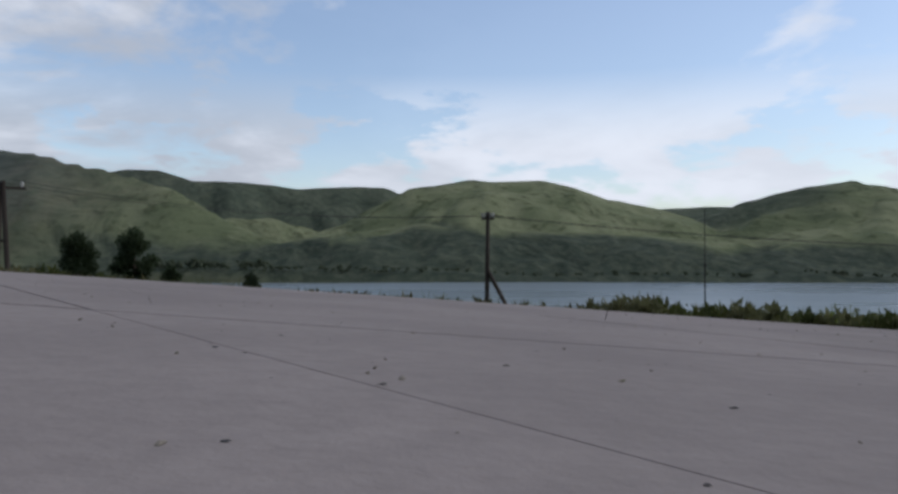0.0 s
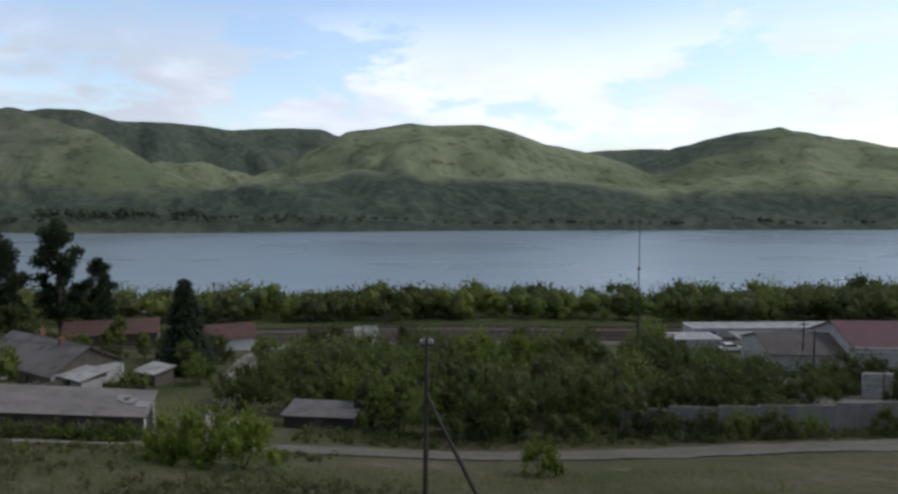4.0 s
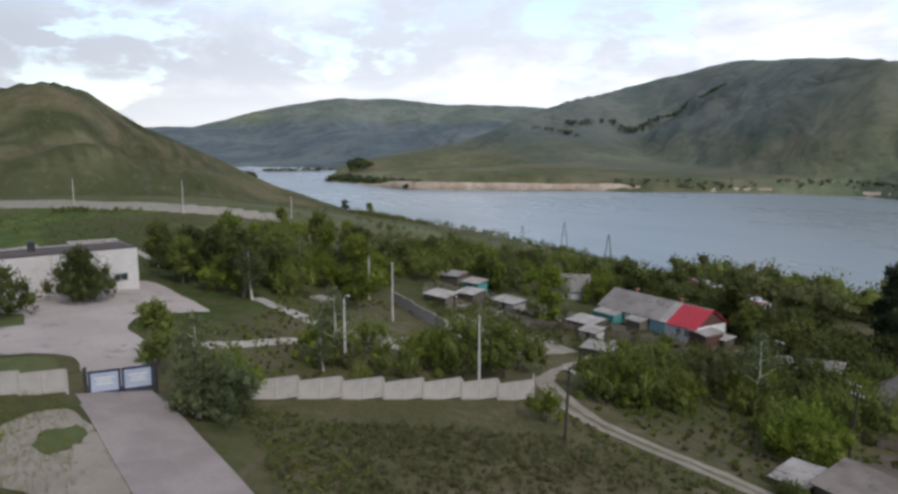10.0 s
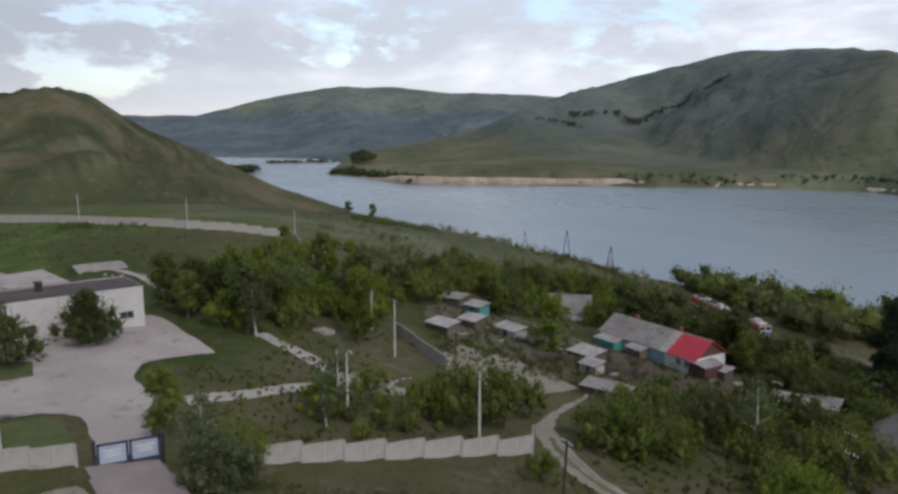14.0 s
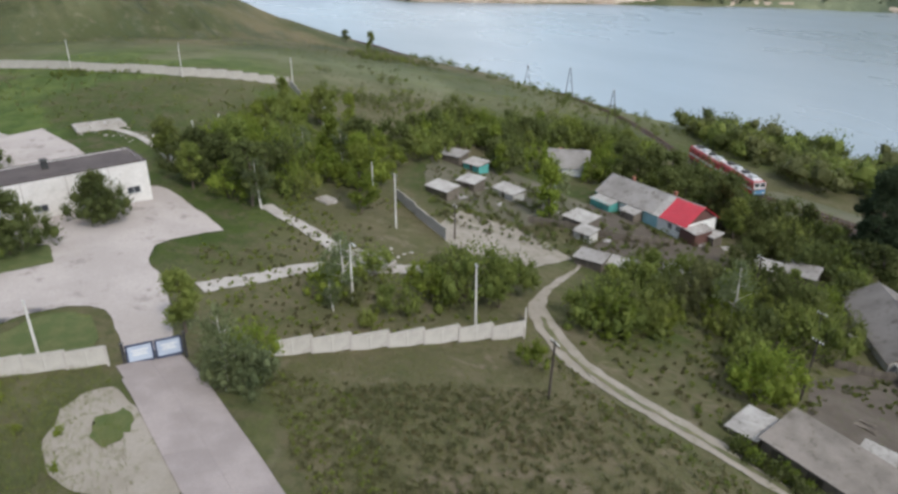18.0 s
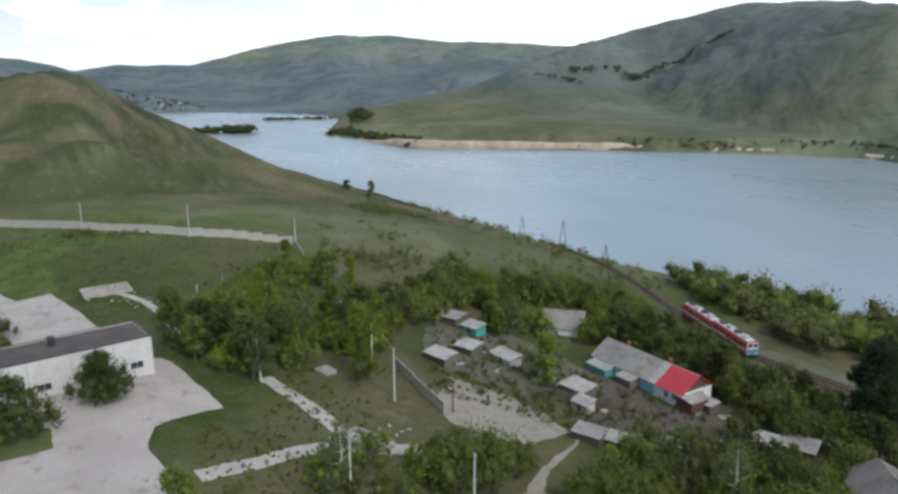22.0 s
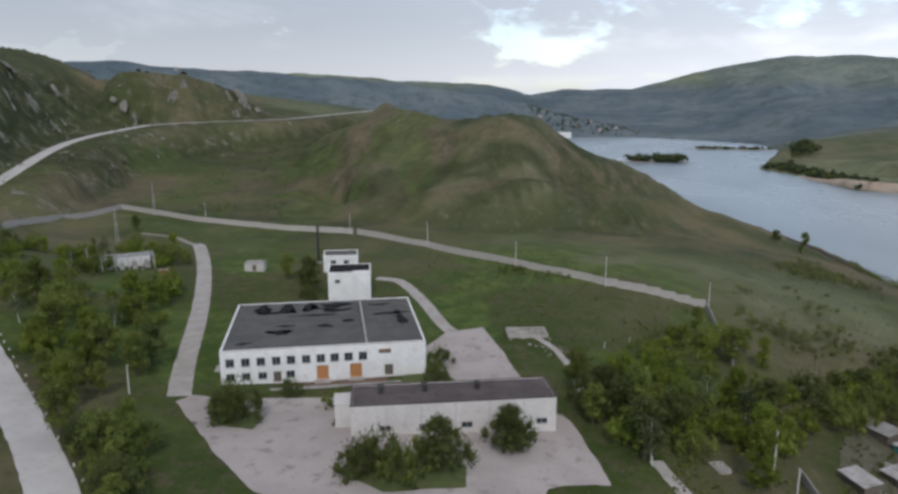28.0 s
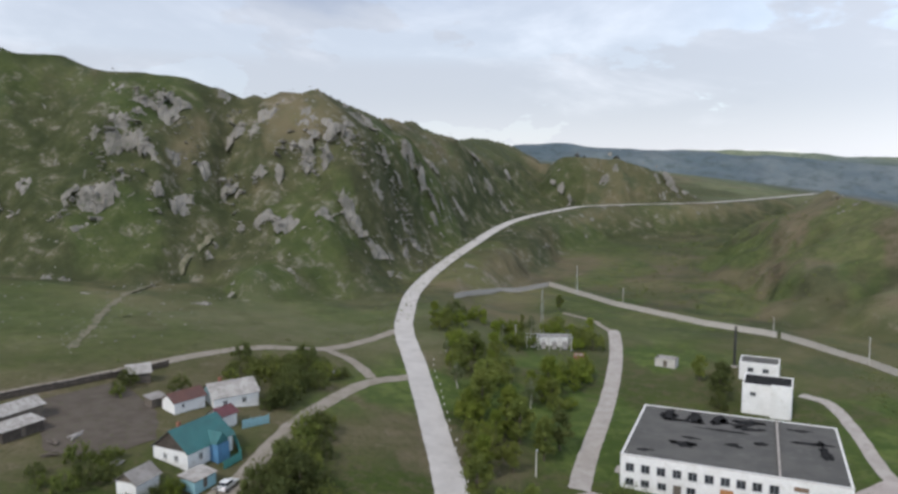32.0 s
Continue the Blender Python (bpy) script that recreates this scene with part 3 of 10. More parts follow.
def height(x, y):
    x, y = np.asarray(x, float), np.asarray(y, float)
    d = shore(x, y)
    spots = np.concatenate([SPOTS, SPOTS_OUT])
    near = spline(x / 100, y / 100, spots[:, 0] / 100, spots[:, 1] / 100, spots[:, 2], 0.004)
    far = WATER + 4 + np.clip(d, 0, 600) * 0.045 + 4.5 * smooth((x + 860) / 90) * smooth((30 - x) / 120) * smooth((300 - d) / 220)
    mid = np.where(x > -600, 390, np.interp(x, [-1500, -1000, -600], [160, 190, 390]))
    base = near + (far - near) * smooth((y - mid + 60) / 120)
    r = np.hypot(x, y)
    base = base + (np.clip(far, -20, 60) - base) * smooth((r - 1100) / 600)
    hill = np.full(np.shape(x), WATER)
    for k, (power, line) in enumerate(CRESTS):
        h = crest_height(x, y, power, line, 20 + 7 * k)
        hill = np.maximum(hill, h)
    k = 5.0
    m = np.maximum(base, hill)
    z = m + k * np.log(np.exp(np.clip((base - m) / k, -30, 0)) + np.exp(np.clip((hill - m) / k, -30, 0))) - k * np.log(2) * np.exp(-((base - hill) / k) ** 2)
    rough = smooth((r - 70) / 300)
    crag = smooth((-y - 150) / 60) * smooth((60 - x) / 80) * smooth((x + 470) / 120) * smooth((z - 22) / 22) * smooth((r - 60) / 150)
    z = z + crag * (np.abs(fbm(x + 0.5 * y, y - 0.3 * x, 62, 4, 91)) * 11 - 2.2 + np.abs(fbm(x, y, 15, 3, 92)) * 2.2) * smooth((104 - z) / 18)
    z = z + fbm(x, y, 45, 4, 3) * 2.6 * rough * smooth((hill - base + 12) / 20) + fbm(x, y, 14, 3, 4) * 0.35 * smooth((r - 14) / 30)
    z = z + fbm(x, y, 210, 4, 7) * 15 * smooth((r - 1150) / 300) * smooth((-x - 800) / 200) * smooth((hill - base) / 20)
    z = shelf(x, y, z, SHELF, 6, 34)
    z = shelf(x, y, z, FENCED, 4, 40)
    bank = WATER + 0.3 + np.clip(d, 0, 9) * np.where(y > mid, 0.75, 0.22)
    z = np.minimum(z, bank + np.clip(d - 9, 0, None) * 0.55)
    return np.where(d > 0, np.maximum(z, WATER + 0.25), WATER - np.clip(-d * 0.3, 0.3, 6))



def mesh_object(name, verts, faces, material, smooth_faces=False, parent=None):
    me = bpy.data.meshes.new(name)
    me.from_pydata([tuple(v) for v in verts], [], [tuple(f) for f in faces])
    if smooth_faces:
        me.polygons.foreach_set("use_smooth", [True] * len(me.polygons))
    for mt in (material if isinstance(material, (list, tuple)) else [material]):
        me.materials.append(mt)
    me.update()
    ob = new(name, me)
    if parent is not None:
        ob.parent = parent
    return ob


def build_ground():
    turn = np.concatenate([np.arange(-172, -42, 4.0), np.arange(-42, 176, 0.4), np.arange(176, 188, 4.0)])
    ring = [0.0]
    while ring[-1] < 4700:
        ring.append(ring[-1] + max(1.4, ring[-1] * 0.0185))
    ring = np.array(ring[1:])
    a, r = np.meshgrid(np.radians(turn), ring)
    x, y = -np.sin(a) * r, np.cos(a) * r
    z = height(x, y)
    n, k = len(turn), len(ring)
    verts = np.stack([x.ravel(), y.ravel(), z.ravel()], 1)
    verts = np.concatenate([verts, [[0, 0, float(height(0.0, 0.0))]]])
    i, j = np.meshgrid(np.arange(k - 1), np.arange(n))
    i, j = i.ravel(), j.ravel()
    j2 = (j + 1) % n
    quads = np.stack([i * n + j, (i + 1) * n + j, (i + 1) * n + j2, i * n + j2], 1)
    tri = [(n * k, q, (q + 1) % n) for q in range(n)]
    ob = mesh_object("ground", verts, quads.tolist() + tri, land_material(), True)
    # land cover: stony slopes, dry grass, sunlit-toned hill turf, haze-toned far forest
    gx, gy = np.gradient(z, axis=1) / np.maximum(np.gradient(a, axis=1) * r, .1), np.gradient(z, axis=0) / np.gradient(r, axis=0)
    steep = np.hypot(gx, gy)
    south = smooth((-y - 130) / 60) * smooth((700 - r) / 200) * smooth((-120 - y - 0.15 * x) / 60)
    stone = np.clip(south * smooth((steep - 0.15) / 0.25) + 0.35 * smooth((steep - 0.5) / 0.3) * smooth((r - 150) / 100) * smooth((900 - r) / 300), 0, 1)
    dry = smooth((fbm(x, y, 60, 4, 9) + 0.02) / 0.25) * 0.8 * smooth((r - 30) / 60) + 0.75 * smooth((150 - np.hypot(x + 260, y - 60)) / 120)
    field = (0.45 + 0.55 * smooth((y - 7) / 6)) * smooth((84 - r) / 14)
    dry = np.maximum(dry, field * (0.72 + 0.28 * smooth((fbm(x, y, 17, 4, 39) + 0.08) / 0.2)))
    dry = dry * (1 - 0.6 * smooth((75 - np.hypot(x + 165, y + 5)) / 30))
    far = smooth((r - 170) / 120)
    # land across the lake takes the lightened, sunlit-looking turf
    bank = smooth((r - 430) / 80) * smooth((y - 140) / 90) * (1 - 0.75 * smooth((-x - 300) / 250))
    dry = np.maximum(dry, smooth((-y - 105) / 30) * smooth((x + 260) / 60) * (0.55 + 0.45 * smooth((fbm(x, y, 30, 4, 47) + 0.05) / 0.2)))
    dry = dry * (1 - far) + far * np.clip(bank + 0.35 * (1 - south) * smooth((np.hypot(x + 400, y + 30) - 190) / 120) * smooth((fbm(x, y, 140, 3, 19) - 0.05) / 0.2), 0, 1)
    # less of it on lower slopes, which paints cloud shade there
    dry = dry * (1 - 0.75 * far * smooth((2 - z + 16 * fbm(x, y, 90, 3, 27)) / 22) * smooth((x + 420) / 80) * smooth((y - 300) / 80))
    # share of the blue haze tone, mostly growing with distance
    hazy_wood = np.clip(smooth((-x - 980) / 300) + smooth((-y - 480) / 200), 0, 1) * smooth((r - 900) / 350) * 0.9
    hazy_wood = hazy_wood * (1 - 0.75 * smooth((z + 30 * fbm(x, y, 160, 4, 29) - 62) / 70) * smooth((-x - 2000) / 300))
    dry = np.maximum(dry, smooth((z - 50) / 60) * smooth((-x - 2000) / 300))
    hazy_wood = np.maximum(hazy_wood, 0.65 * smooth((y - 1350) / 300))
    # the same painted haze over the long hill
    hazy_wood = np.maximum(hazy_wood, (0.34 + 0.26 * smooth((z - 12 - 14 * fbm(x, y, 120, 3, 23)) / 26)) * smooth((-x - 300) / 420) * smooth((y - 480) / 90))
    # scrub and painted-in cloud shade: lower slopes and folds of hills across the lake
    edge = np.interp(x, [-600, -390, -260, -180, -126, -96, 9, 125, 223, 260, 450, 700], [25, 22, 6, 16, 17, 31, 22, 17, 8, 4, 14, 14])
    over = smooth((y - 540) / 40)
    scrub_shade = smooth((edge - z + 14 * fbm(x, y, 70, 4, 131) + 3) / 9) * over * smooth((880 - y) / 60) * smooth((x + 500) / 160)
    scrub_shade = np.maximum(scrub_shade, 0.75 * smooth((y - 880) / 40) * smooth((x + 760) / 100) * smooth((-60 - x) / 60) * smooth((np.hypot(x + 280, y - 850) - 60) / 40))
    # shaded left flank of the right-hand hill, darkened in the colour
    scrub_shade = np.maximum(scrub_shade, 0.7 * smooth((y - 820 + 0.5 * (x - 330)) / 60) * smooth((x - 190) / 40) * smooth((420 - x - 0.25 * (950 - y)) / 60))
    # and a little of it on the back ridges
    hazy_wood = np.maximum(hazy_wood, 0.3 * smooth((y - 880) / 60) * over * smooth((x + 760) / 100))
    # growth in the ravines of the near hills, bare turf on their ribs
    fold = z - 0.5 * (np.roll(z, 8, 1) + np.roll(z, -8, 1))
    near_hill = smooth((r - 240) / 60) * smooth((900 - r) / 150) * smooth((160 - y) / 60) * smooth((z - 6) / 10)
    low = np.maximum(0.75 * near_hill * smooth((-fold - 0.1) / 1.3), 0.8 * south * smooth((fbm(x, y, 55, 4, 133) + 0.14) / 0.2) * smooth((z - 14) / 10))
    # wash lines down the rounded hill, lush hollows, a green meadow below it
    ray = np.arctan2(y - 30, x + 345)
    run = fbm(ray * 130, np.hypot(x + 345, y - 30) * 0.22, 26, 4, 151)
    hump = smooth((175 - np.hypot(x + 345, (y - 20) * 0.9)) / 60) * smooth((z - 7) / 8)
    bare = 0.8 * hump * smooth((run - 0.02) / 0.12)
    low = np.maximum(low, 0.75 * hump * smooth((-run - 0.02) / 0.12))
    lush = 0.75 * smooth((62 - np.hypot((x + 195) * 0.8, y - 2)) / 30) * smooth((fbm(x, y, 24, 4, 152) + 0.12) / 0.15)
    valley = smooth((110 - np.hypot((x + 360) * 0.7, y + 125)) / 50)
    lush = np.maximum(lush, 0.5 * valley * smooth((fbm(x * 0.5, y, 26, 4, 153) - 0.0) / 0.1))
    bare = np.maximum(bare, 0.6 * valley * smooth((fbm(x, y, 34, 4, 154) - 0.05) / 0.1))
    strip = smooth((60 - np.hypot((x + 150) * 0.6, y + 92)) / 25)
    verge = smooth((34 - np.hypot((x + 84) * 0.7, y + 88)) / 14)
    lush = np.maximum(lush, 0.8 * strip * (1 - verge) * smooth((fbm(x, y, 16, 4, 156) + 0.1) / 0.15))
    bare = np.maximum(bare, 0.6 * verge * smooth((fbm(x, y, 14, 4, 157) + 0.1) / 0.2))
    lush = np.maximum(lush, 0.28 * south * smooth((fbm(x, y, 40, 4, 155) - 0.12) / 0.12))
    shades = np.stack([low, bare, lush, np.ones_like(low)], -1).reshape(-1, 4)
    shades = np.concatenate([shades, [[0, 0, 0, 1]]]).astype(np.float32)
    at = ob.data.color_attributes.new("growth", "FLOAT_COLOR", "POINT")
    at.data.foreach_set("color", shades.ravel())
    dry = np.clip(dry + 0.22 * near_hill * smooth((fold - 0.1) / 1.5) * smooth((y + 150) / 60), 0, 1)
    tint = ob.data.attributes.new("scrub_shade", "FLOAT", "POINT")
    tint.data.foreach_set("value", np.concatenate([scrub_shade.ravel(), [0.0]]).astype(np.float32))
    cover = np.stack([stone, np.clip(dry, 0, 1), far, hazy_wood], -1).reshape(-1, 4)
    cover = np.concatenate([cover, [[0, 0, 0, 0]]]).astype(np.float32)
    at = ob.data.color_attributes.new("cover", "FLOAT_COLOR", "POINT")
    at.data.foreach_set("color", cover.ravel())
    tagged(ob, "grassy steppe land with hills around a lake", "ground", kind="structure")
    return ob


build_ground()
lake = mesh_object("water", [(-1600, -300, WATER), (4600, -300, WATER), (4600, 2500, WATER), (-1600, 2500, WATER)], [(0, 1, 2, 3)], water_material())
tagged(lake, "calm blue-grey lake with faint ripples", "water", kind="structure")


def ribbon(name, line, width, material, lift=0.08, step=2.0, label="", category="road", kind="structure", rag=0.0, across=4, seed=1):
    """A road or path laid over the land along a line; width may change from point to point."""
    pts = [Vector((p[0], p[1], 0)) for p in line]
    wid = [p[2] if len(p) > 2 else width for p in line]
    # smooth the line
    fine, fw = [], []
    for k in range(len(pts) - 1):
        p0, p1, p2, p3 = pts[max(k - 1, 0)], pts[k], pts[k + 1], pts[min(k + 2, len(pts) - 1)]
        m = max(2, int((p2 - p1).length / step))
        for q in range(m):
            t = q / m
            fine.append(0.5 * ((2 * p1) + (p2 - p0) * t + (2 * p0 - 5 * p1 + 4 * p2 - p3) * t * t + (3 * p1 - p0 - 3 * p2 + p3) * t ** 3))
            fw.append(wid[k] + (wid[k + 1] - wid[k]) * t)
    fine.append(pts[-1])
    fw.append(wid[-1])
    rnd = random.Random(seed)
    xs, ys = [], []
    for k, p in enumerate(fine):
        d = (fine[min(k + 1, len(fine) - 1)] - fine[max(k - 1, 0)]).normalized()
        nrm = Vector((-d.y, d.x, 0))
        el, er = rnd.uniform(-rag, rag), rnd.uniform(-rag, rag)
        for q in range(across + 1):
            u = q / across - 0.5
            o = u * (fw[k] + (er if u > 0 else el) * abs(u) * 2)
            xs.append(p.x + nrm.x * o)
            ys.append(p.y + nrm.y * o)
    zs = height(np.array(xs), np.array(ys)) + lift
    n = across + 1
    verts = list(zip(xs, ys, zs))
    faces = [(k * n + q, k * n + q + 1, (k + 1) * n + q + 1, (k + 1) * n + q) for k in range(len(fine) - 1) for q in range(across)]
    ob = mesh_object(name, verts, faces, material, True)
    tagged(ob, label, category, kind=kind)
    return ob


def patch(name, outline, material, lift=0.06, cell=2.0, label="", category="ground", kind="structure", rag=0.5, seed=3):
    """A yard or bare patch: the cells of a fine grid that lie within an outline, laid over the land, with a ragged edge."""
    o = np.array(outline, float)
    lo, hi = o.min(0) - cell, o.max(0) + cell
    nx, ny = int((hi[0] - lo[0]) / cell) + 2, int((hi[1] - lo[1]) / cell) + 2
    gx, gy = np.meshgrid(lo[0] + np.arange(nx) * cell, lo[1] + np.arange(ny) * cell, indexing="ij")

    def signed(px, py):
        best, inside = np.full(px.shape, 1e9), np.zeros(px.shape, bool)
        nearx, neary = px.copy(), py.copy()
        for (ax, ay), (bx, by) in zip(o, np.roll(o, -1, 0)):
            ex, ey = bx - ax, by - ay
            t = np.clip(((px - ax) * ex + (py - ay) * ey) / (ex * ex + ey * ey), 0, 1)
            d = np.hypot(px - ax - t * ex, py - ay - t * ey)
            k = d < best
            best, nearx, neary = np.where(k, d, best), np.where(k, ax + t * ex, nearx), np.where(k, ay + t * ey, neary)
            inside ^= ((ay > py) != (by > py)) & (px < ex * (py - ay) / (ey if ey else 1e-9) + ax)
        return np.where(inside, best, -best), nearx, neary

    s, nx_, ny_ = signed(gx, gy)
    keep = s > 0
    # pull the outer ring of points onto the outline, and fray it a little
    rim = ~keep
    px = np.where(rim, nx_ + rag * fbm(gx, gy, cell * 2, 3, seed), gx)
    py = np.where(rim, ny_ + rag * fbm(gx, gy, cell * 2, 3, seed + 50), gy)
    z = height(px, py) + lift
    idx = -np.ones(gx.shape, int)
    verts, faces = [], []
    for i in range(nx - 1):
        for j in range(ny - 1):
            c = [(i, j), (i + 1, j), (i + 1, j + 1), (i, j + 1)]
            if sum(keep[q] for q in c) < 1:
                continue
            f = []
            for q in c:
                if idx[q] < 0:
                    idx[q] = len(verts)
                    verts.append((px[q], py[q], z[q]))
                f.append(idx[q])
            faces.append(f)
    ob = mesh_object(name, verts, faces, material, True)
    tagged(ob, label, category, kind=kind)
    return ob


# ---- roads and tracks ----
MAIN = [(-760, -190, 7), (-652, -205, 7), (-593, -225, 7), (-495, -268, 7), (-473, -282, 7), (-389, -280, 7), (-273, -232, 6.6), (-214, -202, 6.4), (-180, -176, 6.2), (-157, -154, 6.2), (-131, -123, 6.2),
        (-93, -79.5, 6.2), (-70.5, -56.5, 6.2), (-45, -32, 6.2), (-22, -11, 7), (-4, 3, 9)]
GATE_ROAD = [(-64, -.2, 5.6), (-59.5, 1, 6.4), (-45, 3.9, 6.4), (-30, 6.4, 6.4), (-17, 7.8, 9), (-8, 6, 17), (0, 5.4, 20), (12, 4, 21), (24, -2, 12), (45, -9, 8), (110, -26, 7)]
YARD = [(-65.5, -2.2), (-75.7, -3.3), (-78.3, -6.3), (-76.8, -11.2), (-74.8, -14.3), (-80, -22), (-83.5, -37.4), (-93.6, -48.2), (-110.8, -64), (-114.7, -62.5), (-119.5, -36.5), (-104, -33), (-107, -31),
        (-114, 3), (-120.7, 3.7), (-114.6, 6.9), (-98.1, 11.7), (-94.7, 2.4), (-88.5, 1.1), (-81.5, 3), (-75, 2.6), (-65.5, 2.2)]
ribbon("road", MAIN, 6.2, ASPHALT, 0.12, 2.0, "pale worn asphalt road winding up to a pass", rag=0.25, seed=5)
ribbon("road_to_gate", GATE_ROAD, 6.8, JOINT, 0.085, 1.5, "dark bedding under the slab road to a gate", rag=0.1, seed=6)
patch("yard_pavement", YARD, YARD_CONCRETE, 0.09, 1.5, "cracked pale concrete yard round the works buildings", "pavement", rag=0.4, seed=8)
patch("grass_island_bed", [(-70, -4.5), (-75, -5), (-76.5, -7), (-75.5, -11), (-72, -14), (-66.5, -14), (-65.5, -5)], surface("mown_grass", (0.075, 0.10, 0.03), (0.11, 0.12, 0.045), 4, 0.6, 0.95, bump=0.5), 0.13, 1.2, "grass bed beside the concrete yard", "grass", rag=0.4)
MOWN = bpy.data.materials["mown_grass"]
patch("shrub_bed", [(-91, -9), (-97, -10), (-99.5, -18), (-98.5, -27), (-91, -28), (-87, -20)], MOWN, 0.14, 1.0, "grass bed with shrubs before the low building", "grass", rag=0.5, seed=33)
patch("rear_bed", [(-121, -15), (-127, -13), (-135, -20), (-134, -27), (-125, -26)], MOWN, 0.14, 1.0, "grass bed between two buildings", "grass", rag=0.5, seed=34)
patch("front_bed", [(-103, -46), (-108, -46), (-112, -52), (-108, -57), (-103, -52)], MOWN, 0.14, 1.0, "grass bed with a bush beside the yard", "grass", rag=0.5, seed=35)
patch("rear_yard", [(-147, -26), (-158.4, -22), (-162.7, -14), (-150, -9), (-133, -3), (-127, 1), (-121, 0), (-127, -18)], YARD_CONCRETE, 0.09, 1.5, "concrete yard behind the low building", "pavement", rag=0.3, seed=9)
ribbon("lane", [(-229, -121), (-226, -118), (-205, -106), (-181, -94), (-154, -82), (-127, -71), (-113, -64.5)], 4.2, CONCRETE, 0.09, 2, "narrow pale concrete lane beside a strip of trees", rag=0.25, seed=10)
ribbon("lane_branch", [(-226, -118), (-231, -125), (-238, -134), (-243, -150)], 2.2, DIRT, 0.08, 2, "dirt lane to the enclosure's corner", rag=0.3, seed=11)
ribbon("footpath", [(-79.7, 6.2), (-81.5, 12.9), (-84.2, 20.8), (-83, 26.8), (-82, 35.3)], 2.9, CONCRETE, 0.07, 1.2, "broken concrete footpath in the grass", "path", rag=0.35, seed=12)
ribbon("footpath_north", [(-108.3, 19.2), (-101, 22.0), (-94, 24.4), (-86.5, 26.4)], 2.5, CONCRETE, 0.065, 1.2, "broken concrete footpath to the ruins", "path", rag=0.35, seed=13)
ribbon("footpath_rear", [(-203, -50), (-199.4, -42), (-184.3, -33.3), (-162.1, -23), (-155, -18)], 3.2, CONCRETE, 0.07, 1.5, "pale concrete path curving to the rear yard", "path", rag=0.3, seed=14)
ribbon("ruin_path", [(-163, -8), (-155, 1), (-142.8, 6.1), (-131, 8)], 1.6, CONCRETE, 0.07, 1.5, "narrow concrete path past a ruined foundation", "path", rag=0.3, seed=15)
patch("bare_loop", [(-59.8, -3.2), (-59.4, -5.6), (-57.5, -7.4), (-53.5, -8.4), (-49.5, -8.0), (-46.6, -6.2), (-44.8, -3.6), (-43.2, -0.6), (-42.2, 1.0), (-47.8, 0.4), (-54.4, -0.9)], DIRT, 0.07, 1.0, "bare gravel lay-by beside the slab road", "ground", rag=0.5, seed=16)
TRACK_EAST = [(-14, 55.4, 4.2), (-8.5, 57, 4.4), (10, 59.5, 4.4), (36, 60.5, 4.4), (80, 58, 4.4), (140, 52, 4.4)]
TRACK = [(-84, 64, 0.7), (-79, 58, 0.8), (-76, 53, 0.9), (-72, 48.5, 1.3), (-67.9, 45, 2.6), (-61, 43.2), (-54.9, 42.5), (-46.4, 44.2), (-34.4, 49), (-27, 51.5), (-8.5, 57, 4.2), (10, 59.5, 4.2), (36, 60.5, 4.2), (80, 58, 4.2), (140, 52, 4.2)]
ribbon("dirt_track", TRACK, 3.2, DIRT, 0.08, 1.5, "rutted dirt track along the village gardens", rag=0.45, seed=17)
patch("loop_island", [(-56.2, -2.6), (-55.6, -4.6), (-53.2, -5.4), (-51.6, -4.2), (-52.2, -2.6), (-54.4, -1.9)], MOWN, 0.13, 0.6, "rough grass in a gravel lay-by", "grass", rag=0.7, seed=36)
# the east stretch has its own darker dirt colour
ribbon("damp_track", TRACK_EAST, 4.3, surface("dark_dirt", (0.175, 0.155, 0.132), (0.125, 0.115, 0.09), 4, 0.3, 0.95, bump=0.5, stain=(0.085, 0.09, 0.045), stain_amt=0.8), 0.10, 1.5, "darker stretch of a rutted dirt track", rag=0.8, seed=55)
ribbon("track_crown", [(-66, 44.5), (-61, 43.2), (-54.9, 42.5), (-46.4, 44.2), (-34.4, 49), (-27, 51.5), (-16, 54.8), (-8.5, 57), (10, 59.5), (36, 60.5), (80, 58)], 0.6, surface("trodden_grass", (0.16, 0.15, 0.085), (0.10, 0.11, 0.05), 4, 0.5, 0.95, bump=0.5, stain=(0.20, 0.18, 0.14), stain_amt=0.8), 0.115, 1.0, "worn grass between the ruts of a track", "grass", rag=0.45, across=2, seed=51)
ribbon("station_track", [(-16.5, 55), (-20.5, 63), (-23.5, 75), (-28, 92), (-31.5, 109), (-32.5, 122), (-31, 133)], 3.6, DIRT, 0.07, 1.5, "dirt track down to the railway", rag=0.5, seed=18)
ribbon("village_track", [(-18, -157), (-43.7, -155.5), (-67, -157.5), (-95, -162.5), (-108, -162), (-124.8, -155), (-142, -157), (-160, -160)], 4.0, DIRT, 0.10, 2, "dirt track along the foot of the hill", rag=0.5, seed=19)
ribbon("hill_gully", [(-158, -265), (-132, -254), (-104, -232), (-81, -200), (-68, -180)], 2.0, surface("gully_scree", (0.21, 0.19, 0.14), (0.10, 0.11, 0.055), 3, 0.35, 0.95, bump=0.5, stain=(0.07, 0.085, 0.035), stain_amt=0.9), 0.12, 1.5, "pale stony gully down a hillside", "ground", rag=1.2, seed=48)
